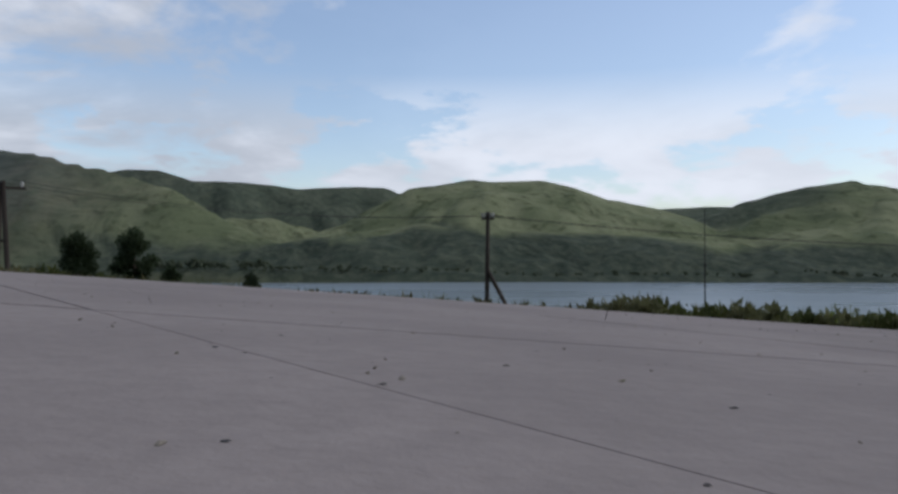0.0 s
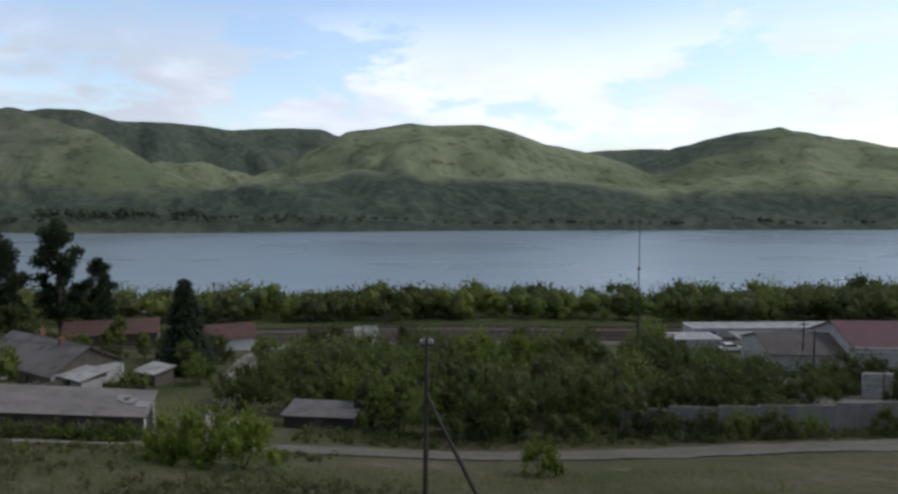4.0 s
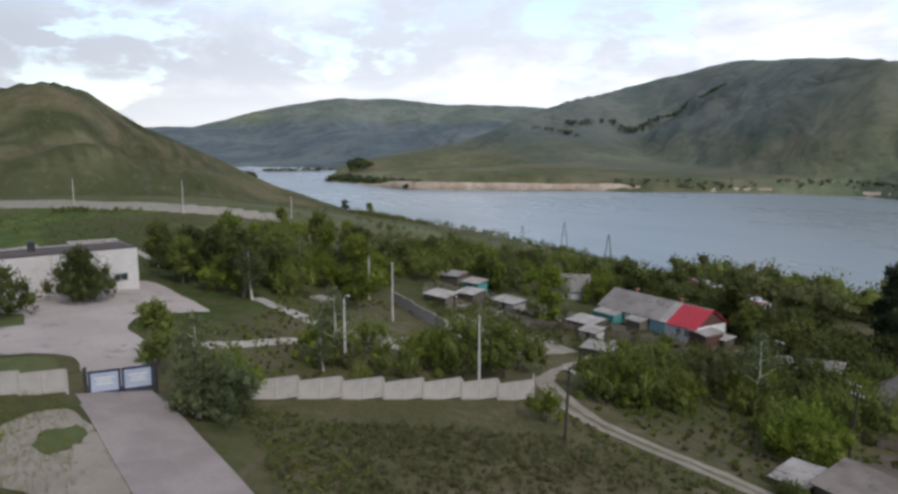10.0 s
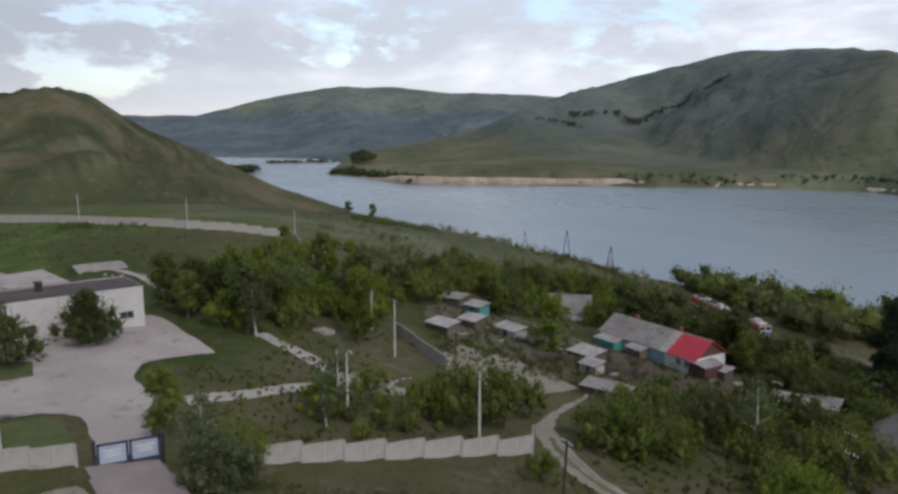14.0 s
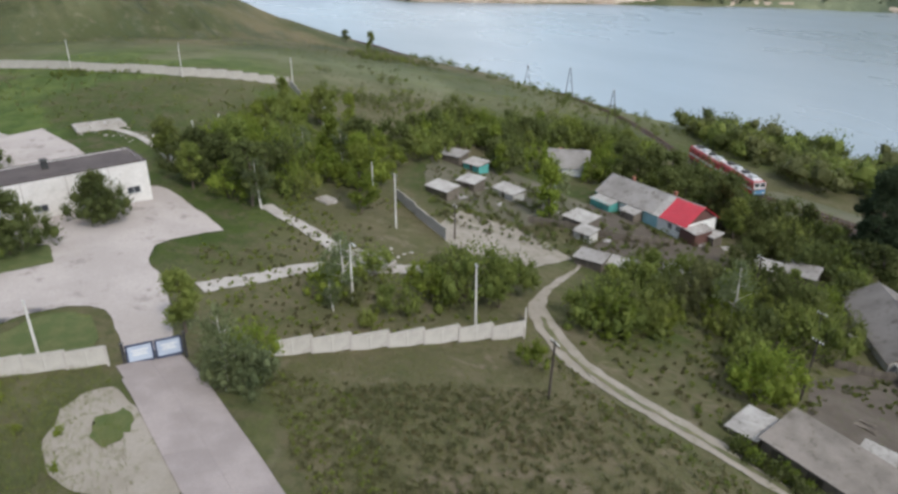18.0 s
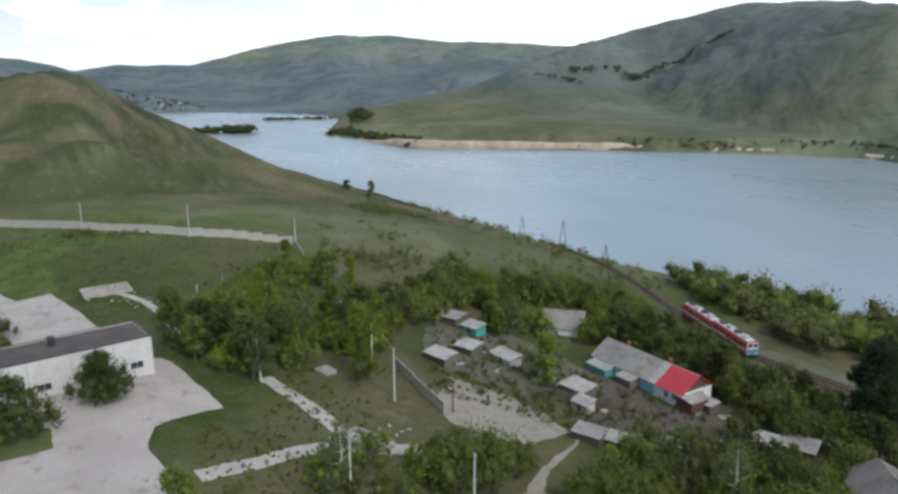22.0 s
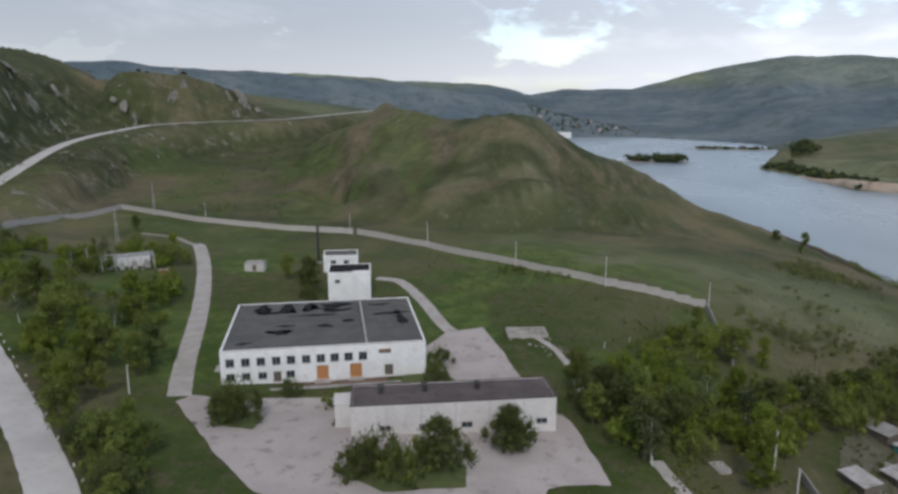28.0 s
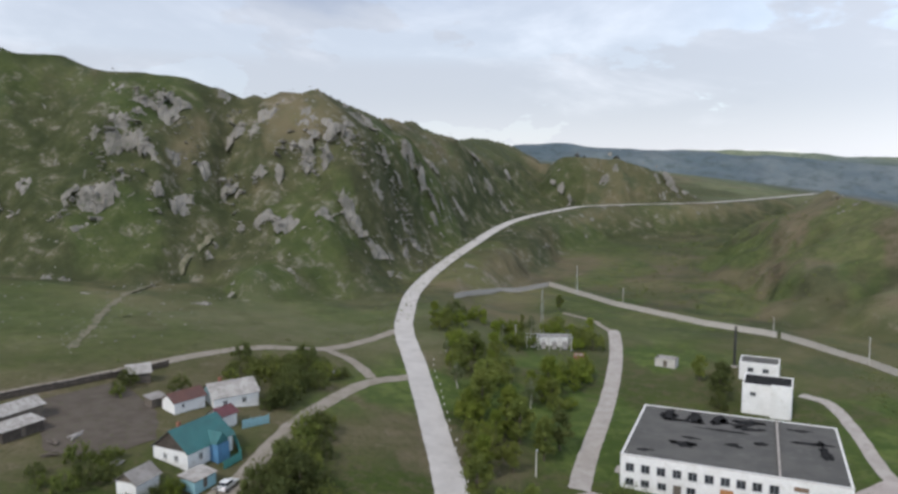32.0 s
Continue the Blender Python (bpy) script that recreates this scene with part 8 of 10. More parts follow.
# ---- poles, lamps, pylons ----
def wooden_pole(x, y, h, lean=(0, 0), strut=None, arm=True, label="dark tarred wooden power pole", group="power poles", rz=0.0):
    p = thing("power_pole", x, y, rz, label, "pole", group)
    top = Vector((lean[0], lean[1], h))
    bm = bmesh.new()
    tube(bm, (0, 0, -0.6), top, 0.15, 0.10, 9)
    part("pole", bm, WOOD_DARK, p)
    if strut:
        bm = bmesh.new()
        tube(bm, (strut[0], strut[1], -0.6), top * 0.66, 0.12, 0.10, 8)
        part("strut", bm, WOOD_DARK, p)
    if arm:
        bm = bmesh.new()
        box(bm, top.x, top.y, h - 0.35, 1.5 * arm, 0.1, 0.12)
        part("crossarm", bm, WOOD_DARK, p)
        for k in (-0.65, -0.25, 0.25, 0.65):
            bm = bmesh.new()
            tube(bm, (top.x + k * arm, top.y, h - 0.3), (top.x + k * arm, top.y, h - 0.05), 0.05, 0.07, 7)
            part("insulator", bm, FRAME_WHITE, p)
    return p


def a_pole(x, y, h, rz, label="A-shaped wooden power pole on two legs", spread=2.2, group="power poles", arms=1):
    p = thing("a_frame_pole", x, y, rz, label, "pole", group)
    for s in (-1, 1):
        bm = bmesh.new()
        tube(bm, (s * spread / 2, 0, -0.8), (s * 0.1, 0, h), 0.14, 0.10, 8)
        part("leg", bm, WOOD_DARK, p)
    bm = bmesh.new()
    box(bm, 0, 0, h * 0.55, spread * 0.55, 0.1, 0.12)
    part("brace", bm, WOOD_DARK, p)
    for q in range(arms):
        bm = bmesh.new()
        box(bm, 0, 0, h - 0.3 - 1.2 * q, 1.9, 0.12, 0.12, 1.2)
        part("crossarm", bm, WOOD_DARK, p)
    for k in (-0.8, 0.0, 0.8):
        bm = bmesh.new()
        tube(bm, (k * 0.36, k * 0.93, h - 0.25), (k * 0.36, k * 0.93, h), 0.05, 0.07, 7)
        part("insulator", bm, FRAME_WHITE, p)
    return p


wooden_pole(-1.2, 37.4, 8.7, (0.1, 0), (3.4, -1.2), arm=0.42, label="dark wooden power pole with a slanting strut")
a_pole(-23.6, 31.8, 6.2, -35)
for x, y, h, ln in ((-48.8, 34.8, 6.8, (0.35, 0.1)), (-52.7, 77.5, 6.6, (0.2, 0)), (-44.9, 66.4, 8.2, (0.3, 0.2)), (-93.5, 45.4, 5.8, (0.1, 0)), (-52.2, -88.9, 7.3, (0.15, 0)), (53, 107, 7.4, (0, 0)), (49, 96, 7.4, (0, 0)), (-67, 82, 7, (0, 0.1))):
    wooden_pole(x, y, h, ln)
for x, y, h in ((-14.1, 160, 9.8), (-54, 166, 9.6), (67.9, 164, 6.2), (100, 178, 10), (118, 182, 9), (-31, 164, 8), (-8, 181, 7)):
    wooden_pole(x, y, h, label="wooden line pole beside the railway", group="railway poles")
for x, y in ((-221, 150.5), (-177, 137), (-262, 157)):
    a_pole(x, y, 10.5, 60, "tall A-shaped line pylon on the lake bank", 3.0, "bank pylons", 2)


def lamp_post(x, y, h, rz, arm=True, lean=0.0, label="pale concrete lamp post with a bracket arm", group="lamp posts"):
    p = thing("lamp_post", x, y, rz, label, "lamp post", group)
    bm = bmesh.new()
    tube(bm, (0, 0, -0.4), (lean, 0, h), 0.16, 0.10, 9)
    part("column", bm, POLE_CONCRETE, p)
    if arm:
        bm = bmesh.new()
        tube(bm, (lean, 0, h - 0.1), (lean + 0.5, 0, h + 0.35), 0.04, 0.035, 6)
        tube(bm, (lean + 0.5, 0, h + 0.35), (lean + 1.3, 0, h + 0.5), 0.035, 0.035, 6)
        part("arm", bm, STEEL, p)
        bm = bmesh.new()
        box(bm, lean + 1.6, 0, h + 0.52, 0.7, 0.26, 0.16)
        finish(bm, 0.04)
        part("lamp_head", bm, STEEL, p)
    else:
        bm = bmesh.new()
        box(bm, lean, 0, h - 0.15, 0.9, 0.08, 0.1)
        part("bracket", bm, STEEL, p)
    return p


for x, y, h, rz, arm in ((-64.9, 34.8, 8.1, 0, False), (-73.1, 22.6, 7.8, 0, True), (-98.1, 37.4, 8.9, 20, False), (-67.7, -9.5, 5.6, 200, False), (-198.7, 16.8, 8.2, 0, True), (-215.6, -9.2, 7.6, 0, True), (-240.6, -41.2, 8.6, 0, True), (-191.2, 43.4, 7.6, 0, False),
                         (-257.5, -73.8, 7.4, 0, True), (-274, -139.8, 7.6, 0, False), (-160, -129, 6.2, 40, True), (-110.5, -72.6, 5.4, 40, True), (-124.7, -88, 5.0, 40, True), (-183.9, -130.6, 6.6, 40, False), (-155.7, 41.8, 4.2, 0, True), (-112.2, 38.5, 7.5, 0, False), (-164, -132.5, 5, 40, False)):
    lamp_post(x, y, h, rz, arm, 0.5 if x == -67.7 else 0.0)


def lattice(x, y, h, label, group="lattice masts"):
    p = thing("lattice_mast", x, y, 20, label, "mast", group)
    for sx, sy in ((-1, -1), (1, -1), (1, 1), (-1, 1)):
        bm = bmesh.new()
        tube(bm, (sx * 0.55, sy * 0.55, -0.4), (sx * 0.12, sy * 0.12, h), 0.05, 0.035, 5)
        part("leg", bm, STEEL, p)
    bm = bmesh.new()
    n = int(h / 1.3)
    for k in range(n):
        z0, z1 = h * k / n, h * (k + 1) / n
        r0, r1 = 0.55 - 0.43 * k / n, 0.55 - 0.43 * (k + 1) / n
        for q in range(4):
            a, b = ((-1, -1), (1, -1), (1, 1), (-1, 1))[q], ((1, -1), (1, 1), (-1, 1), (-1, -1))[q]
            tube(bm, (a[0] * r0, a[1] * r0, z0), (b[0] * r1, b[1] * r1, z1), 0.02, 0.02, 4)
    part("lacing", bm, STEEL, p)
    return p


lattice(-280, -166, 14, "grey steel lattice mast by the far fence")
lattice(-207, -136, 15, "grey steel lattice mast beside the substation")


def radio_mast():
    p = thing("radio_mast", 27.7, 105, 0, "very tall thin dark radio mast", "mast")
    for k in range(3):
        bm = bmesh.new()
        tube(bm, (0, 0, -0.5 + 8.2 * k), (0, 0, 7.9 + 8.2 * k), 0.17 - 0.05 * k, 0.14 - 0.05 * k, 8)
        part("mast_section", bm, DARK_STEEL, p)
    for k in range(2):
        bm = bmesh.new()
        tube(bm, (0, 0, 7.5 + 8.2 * k), (0, 0, 8.0 + 8.2 * k), 0.22 - 0.05 * k, 0.22 - 0.05 * k, 8)
        part("flange", bm, DARK_STEEL, p)


radio_mast()


def wire(a, b, sag, name="power_line", label="thin dark overhead power line"):
    bm = bmesh.new()
    a, b = Vector(a), Vector(b)
    last = None
    for k in range(15):
        t = k / 14
        p = a.lerp(b, t) - Vector((0, 0, sag * 4 * t * (1 - t)))
        ring = [bm.verts.new(p + Vector((0, dy, dz))) for dy, dz in ((0, 0.013), (0.011, -0.007), (-0.011, -0.007))]
        if last:
            for q in range(3):
                bm.faces.new((last[q], last[(q + 1) % 3], ring[(q + 1) % 3], ring[q]))
        last = ring
    me = bpy.data.meshes.new(name)
    bm.to_mesh(me)
    bm.free()
    me.materials.append(DARK_STEEL)
    tagged(new(name, me), label, "cable", "power lines")


for k in (-0.6, 0.6):
    wire((-24.6 + k, 32.9, zat(-24.6, 32.9) + 6.6), (-1.2 + k, 37.4, zat(-1.2, 37.4) + 8.5), 0.7)
    wire((-48.5, 34.8 + k, zat(-48.8, 34.8) + 6.5), (-24.6, 32.9 + k, zat(-24.6, 32.9) + 6.6), 0.6)
    wire((-1.2, 37.4 + k, zat(-1.2, 37.4) + 8.5), (44, 34 + k, zat(44, 34) + 7), 0.9)


# ---- railway ----
LINE = [(-460, 112), (-400, 132), (-300, 140), (-230, 150), (-180, 148), (-140, 134.5), (-110, 126), (-82, 126.5), (-50, 133), (0, 139), (60, 142), (120, 143), (230, 140)]


def smooth_line(line, step):
    p = np.array(line, float)
    s = np.concatenate([[0], np.cumsum(np.hypot(*np.diff(p, axis=0).T))])
    q = np.arange(0, s[-1], step)
    x, y = np.interp(q, s, p[:, 0]), np.interp(q, s, p[:, 1])
    for _ in range(30):
        x[1:-1], y[1:-1] = (x[:-2] + 2 * x[1:-1] + x[2:]) / 4, (y[:-2] + 2 * y[1:-1] + y[2:]) / 4
    return x, y


def railway(k, off, x0, x1):
    x, y = smooth_line(LINE, 3.0)
    dx, dy = np.gradient(x), np.gradient(y)
    ln = np.hypot(dx, dy)
    nx, ny = -dy / ln, dx / ln
    grow = np.clip((x + 125) / 60, 0, 1) if off else 0
    x, y = x + nx * off * grow, y + ny * off * grow
    keep = (x > x0) & (x < x1)
    x, y, nx, ny = x[keep], y[keep], nx[keep], ny[keep]
    z = height(x, y)
    for _ in range(12):
        z[1:-1] = (z[:-2] + z[1:-1] * 2 + z[2:]) / 4
    z = np.maximum(z, height(x, y) - 0.1) + 0.18
    root = tagged(new("railway_track"), "rusty railway track on dark sleepers", "railway", "railway tracks", "structure")
    # ballast bed
    vs, fs = [], []
    for i in range(len(x)):
        for o, dz in ((-2.1, -0.35), (-1.5, 0), (1.5, 0), (2.1, -0.35)):
            vs.append((x[i] + nx[i] * o, y[i] + ny[i] * o, z[i] + dz))
    for i in range(len(x) - 1):
        for q in range(3):
            fs.append((4 * i + q, 4 * i + q + 1, 4 * i + q + 5, 4 * i + q + 4))
    mesh_object("ballast", vs, fs, surface("track_ballast", (0.165, 0.15, 0.132), (0.115, 0.105, 0.092), 7, 0.4, 0.95, bump=0.5), True, root)
    for s in (-1, 1):
        vs, fs = [], []
        for i in range(len(x)):
            for o, dz in ((-0.06, 0.1), (-0.06, 0.26), (0.06, 0.26), (0.06, 0.1)):
                vs.append((x[i] + nx[i] * (s * 0.78 + o), y[i] + ny[i] * (s * 0.78 + o), z[i] + dz))
        for i in range(len(x) - 1):
            for q in range(3):
                fs.append((4 * i + q, 4 * i + q + 1, 4 * i + q + 5, 4 * i + q + 4))
        mesh_object("rail", vs, fs, RUST, False, root)
    bm = bmesh.new()
    for i in range(len(x) - 1):
        for t in (0.0, 0.2, 0.4, 0.6, 0.8):
            px, py, pz = x[i] + (x[i + 1] - x[i]) * t, y[i] + (y[i + 1] - y[i]) * t, z[i] + (z[i + 1] - z[i]) * t
            box(bm, px, py, pz + 0.06, 0.24, 2.6, 0.12, math.atan2(-nx[i], ny[i]))
    part("sleepers", bm, WOOD_DARK, root)
    tagged(root.children[-1], "dark wooden sleepers", kind="stuff")


railway(0, 0, -455, 225)
railway(1, 5.2, -118, 225)
railway(2, 10.6, -100, 225)
railway(3, 17.5, -70, 225)


def locomotive(x, y, rz, front, label):
    z = zat(x, y) + 0.45
    b = thing("locomotive_section", x, y, rz, label, "locomotive", "train", z=z)
    red = surface("loco_red", (0.42, 0.045, 0.05), (0.34, 0.04, 0.045), 4, 0.4, 0.5, bump=0.05, stain=(0.14, 0.06, 0.05), stain_amt=0.4, spec=0.5)
    pale = surface("loco_pale", (0.62, 0.62, 0.63), (0.52, 0.52, 0.53), 4, 0.4, 0.55, bump=0.05, stain=(0.30, 0.28, 0.26), stain_amt=0.4)
    L = 15.2
    bm = bmesh.new()
    prism(bm, [(-1.5, 1.15), (1.5, 1.15), (1.5, 3.7), (1.25, 4.05), (-1.25, 4.05), (-1.5, 3.7)], -L / 2, L / 2)
    part("body", bm, red, b, "", pose(0, 0, 0, 0, 0, 90))
    bm = bmesh.new()
    for s in (-1, 1):
        box(bm, 0, s * 1.515, 2.25, L - 0.5, 0.03, 0.45)
    part("side_stripe", bm, pale, b)
    bm = bmesh.new()
    box(bm, 0, 0, 4.13, L - 1.5, 2.0, 0.16)
    part("roof_deck", bm, pale, b)
    for k in range(4):
        bm = bmesh.new()
        box(bm, -5 + 3.2 * k, 0, 4.42, 1.7, 1.3, 0.5)
        finish(bm, 0.05)
        part("roof_vent", bm, STEEL if k % 2 else DARK_STEEL, b)
    bm = bmesh.new()
    for s in (-1, 1):
        tube(bm, (2 * s - 0.6, -0.6, 4.3), (2 * s + 0.8, 0, 5.0), 0.04, 0.04, 5)
        tube(bm, (2 * s + 0.8, 0, 5.0), (2 * s - 0.8, 0, 5.2), 0.04, 0.04, 5)
    part("pantograph", bm, DARK_STEEL, b)
    bm = bmesh.new()
    box(bm, 0, 0, 0.75, L - 0.6, 2.4, 0.7)
    part("underframe", bm, DARK_STEEL, b)
    for q in (-4.6, 4.6):
        bm = bmesh.new()
        box(bm, q, 0, 0.42, 3.6, 2.2, 0.4)
        bogie = part("bogie", bm, DARK_STEEL, b)
        for dx in (-1.2, 1.2):
            for s in (-1, 1):
                bm = bmesh.new()
                tube(bm, (q + dx, s * 0.72, 0.30), (q + dx, s * 0.86, 0.30), 0.48, 0.48, 14)
                part("wheel", bm, RUST, bogie)
    for k in range(5):
        for s in (-1, 1):
            bm = bmesh.new()
            box(bm, -5.4 + 2.7 * k, s * 1.52, 3.15, 0.9, 0.05, 0.55)
            part("side_window", bm, GLASS, b)
    if front:
        bm = bmesh.new()
        box(bm, L / 2 + 0.02, 0, 3.2, 0.08, 2.7, 1.5)
        part("cab_front", bm, pale, b, "white-painted cab front")
        bm = bmesh.new()
        box(bm, L / 2 + 0.03, 0, 1.75, 0.1, 2.9, 1.1)
        part("nose_band", bm, BLUE_PAINT, b, "blue lower cab front")
        for s in (-1, 1):
            bm = bmesh.new()
            box(bm, L / 2 + 0.07, s * 0.65, 3.35, 0.06, 1.0, 0.75)
            part("windscreen", bm, GLASS, b)
            bm = bmesh.new()
            tube(bm, (L / 2 + 0.05, s * 0.95, 1.6), (L / 2 + 0.16, s * 0.95, 1.6), 0.17, 0.17, 10)
            part("headlight", bm, FRAME_WHITE, b)
            bm = bmesh.new()
            tube(bm, (L / 2, s * 0.85, 0.85), (L / 2 + 0.5, s * 0.85, 0.85), 0.12, 0.2, 8)
            part("buffer", bm, DARK_STEEL, b)


locomotive(-114.6, 127.3, -15.8, True, "red electric locomotive with a pale roof and white cab front")
locomotive(-129.4, 131.5, -15.8, False, "rear red section of an electric locomotive")


# ---- depot by the sidings ----
def depot():
    b = house("depot_hall", 71.5, 110.5, -4, 24, 15, 4.0, 2.6, PLASTER_OLD, MAROON_TIN, "long depot hall with a maroon metal roof", [(0, 4, 1, 1.5, 1.5, "g"), (0, 10, 1, 1.5, 1.5, "g"), (0, 18, 0.05, 3, 3, "d")], gable_mat=PLASTER_OLD, z=-17.0, category="depot")
    block("fascia", b, FRAME_WHITE, (0, -7.75, 3.85), (24.4, 0.1, 0.75))
    house("slate_depot", 55.0, 112.5, -4, 13, 13, 3.2, 1.9, PLASTER_OLD, surface("brown_slate", (0.15, 0.128, 0.118), (0.11, 0.095, 0.088), 4, 0.3, 0.92, bump=0.25, stain=(0.08, 0.07, 0.06), stain_amt=0.7, coords="World"), "depot shed with a brownish slate roof", gable_mat=PLASTER_OLD, z=-17.6, category="depot")
    c = thing("platform_store", 67, 147, 2, "long low store with a flat white roof by the sidings", "store", z=-20.2)
    walls(c, 36, 6, 2.5, PLASTER_OLD, [(0, u, 0.8, 1.2, 1.0, "g") for u in (4, 10, 16, 22, 28)], 0.25)
    flat_roof(c, 36, 6, 2.4, SLATE_LIGHT, FRAME_WHITE, 0.3, 0.12)
    d = thing("small_store", 45, 134.5, 2, "small store with a flat whitish roof", "store", z=-19.6)
    walls(d, 10.5, 6, 2.2, PLASTER_OLD, [(0, 3, 0.05, 2, 2, "d")], 0.25)
    flat_roof(d, 10.5, 6, 2.1, SLATE_LIGHT, FRAME_WHITE, 0.3, 0.12)
    e = thing("canopy", 56.5, 131, 2, "open canopy with a pale sheet roof", "canopy", z=-19.3)
    for x in (-3.5, 3.5):
        for y in (-2, 2):
            block("post", e, DARK_STEEL, (x, y, 1.2), (0.14, 0.14, 2.6))
    skew_roof(e, 8, 5, 2.4, 0.3, SLATE_LIGHT, RND)
    w = thing("yard_wall", 62, 84, -3, "rendered yard wall with rusty posts", "wall", z=-14.6)
    block("wall", w, PLASTER_OLD, (0, 0, 1.2), (26, 0.35, 3.6))
    for k in range(6):
        block("post", w, RUST, (-11 + 4.4 * k, -0.9, 1.6), (0.12, 0.12, 4.0))
    block("rail", w, RUST, (4, -0.9, 3.2), (14, 0.08, 0.08))
    patch("depot_yard", [(40, 78), (75, 74), (78, 100), (46, 104)], surface("yard_dirt", (0.20, 0.185, 0.165), (0.15, 0.145, 0.115), 4, 0.2, 0.95, bump=0.4, stain=(0.09, 0.10, 0.05), stain_amt=0.8), 0.08, 2.0, "trodden dirt depot yard", "pavement", rag=0.6, seed=44)


depot()


def digger(x, y, rz):
    d = thing("yellow_loader", x, y, rz, "parked yellow wheeled loader", "loader", "parked machines")
    yel = surface("machine_yellow", (0.55, 0.30, 0.03), (0.45, 0.25, 0.03), 6, 0.8, 0.6, bump=0.05)
    bm = bmesh.new()
    box(bm, 0, 0, 1.2, 4.2, 1.7, 0.9)
    box(bm, -1.3, 0, 1.9, 1.6, 1.6, 0.7)
    finish(bm, 0.08)
    part("body", bm, yel, d)
    block("cab", d, GLASS, (0.3, 0, 2.3), (1.3, 1.4, 1.4), bevel=0.1)
    block("bucket", d, yel, (3.4, 0, 0.7), (1.1, 2.3, 0.9), bevel=0.1)
    bm = bmesh.new()
    for s in (-0.6, 0.6):
        tube(bm, (1.4, s, 1.7), (3.0, s, 0.8), 0.12, 0.1, 6)
    part("lift_arms", bm, yel, d)
    for wx in (-1.4, 1.4):
        for s in (-1, 1):
            bm = bmesh.new()
            tube(bm, (wx, s * 0.8, 0.65), (wx, s * 1.2, 0.65), 0.65, 0.65, 12)
            part("wheel", bm, DARK_STEEL, d)


digger(86, 138, 20)
digger(97, 136, 160)


def car(x, y, rz, paint, label, group="parked cars"):
    c = thing("parked_car", x, y, rz, label, "car", group)
    bm = bmesh.new()
    prism(bm, [(-2.1, 0.35), (2.1, 0.35), (2.12, 0.75), (1.35, 0.95), (-1.9, 1.0), (-2.12, 0.8)], -0.82, 0.82)
    finish(bm, 0.05)
    part("body", bm, paint, c)
    bm = bmesh.new()
    prism(bm, [(-1.75, 0.97), (0.95, 0.95), (0.25, 1.45), (-1.3, 1.47)], -0.7, 0.7)
    finish(bm, 0.04)
    part("cabin", bm, GLASS, c)
    bm = bmesh.new()
    prism(bm, [(-1.32, 1.45), (0.28, 1.43), (0.15, 1.52), (-1.2, 1.53)], -0.68, 0.68)
    part("roof", bm, paint, c)
    for wx in (-1.3, 1.3):
        for s in (-1, 1):
            bm = bmesh.new()
            tube(bm, (wx, s * 0.68, 0.32), (wx, s * 0.86, 0.32), 0.32, 0.32, 14)
            w = part("wheel", bm, DARK_STEEL, c)
            bm = bmesh.new()
            tube(bm, (wx, s * 0.86, 0.32), (wx, s * 0.88, 0.32), 0.19, 0.17, 10)
            part("rim", bm, STEEL, w)
    for s in (-1, 1):
        block("headlight", c, FRAME_WHITE, (2.1, s * 0.58, 0.72), (0.08, 0.34, 0.16))
        block("tail_light", c, RED_TIN, (-2.1, s * 0.62, 0.8), (0.06, 0.26, 0.16))
    block("bumper", c, DARK_STEEL, (2.12, 0, 0.45), (0.12, 1.6, 0.16))


CAR_WHITE = surface("white_car_paint", (0.75, 0.76, 0.77), (0.70, 0.71, 0.72), 3, 0.5, 0.3, bump=0.0, spec=0.6)
car(-59.6, -98.4, 205, CAR_WHITE, "white hatchback parked in a hamlet lane")
car(-37.5, -104.0, 20, CAR_WHITE, "pale car parked in a yard")
car(50.5, 127.5, 10, CAR_WHITE, "white car parked under a depot canopy")


# ---- rubble, ruins and boulders ----
def rock_mesh(seed, mat, flat=0.6):
    rng = random.Random(seed)
    bm = bmesh.new()
    bmesh.ops.create_icosphere(bm, subdivisions=1, radius=1.0)
    for v in bm.verts:
        v.co *= rng.uniform(0.65, 1.2)
        v.co.z *= flat
    me = bpy.data.meshes.new("rock")
    bm.to_mesh(me)
    bm.free()
    me.materials.append(mat)
    return me


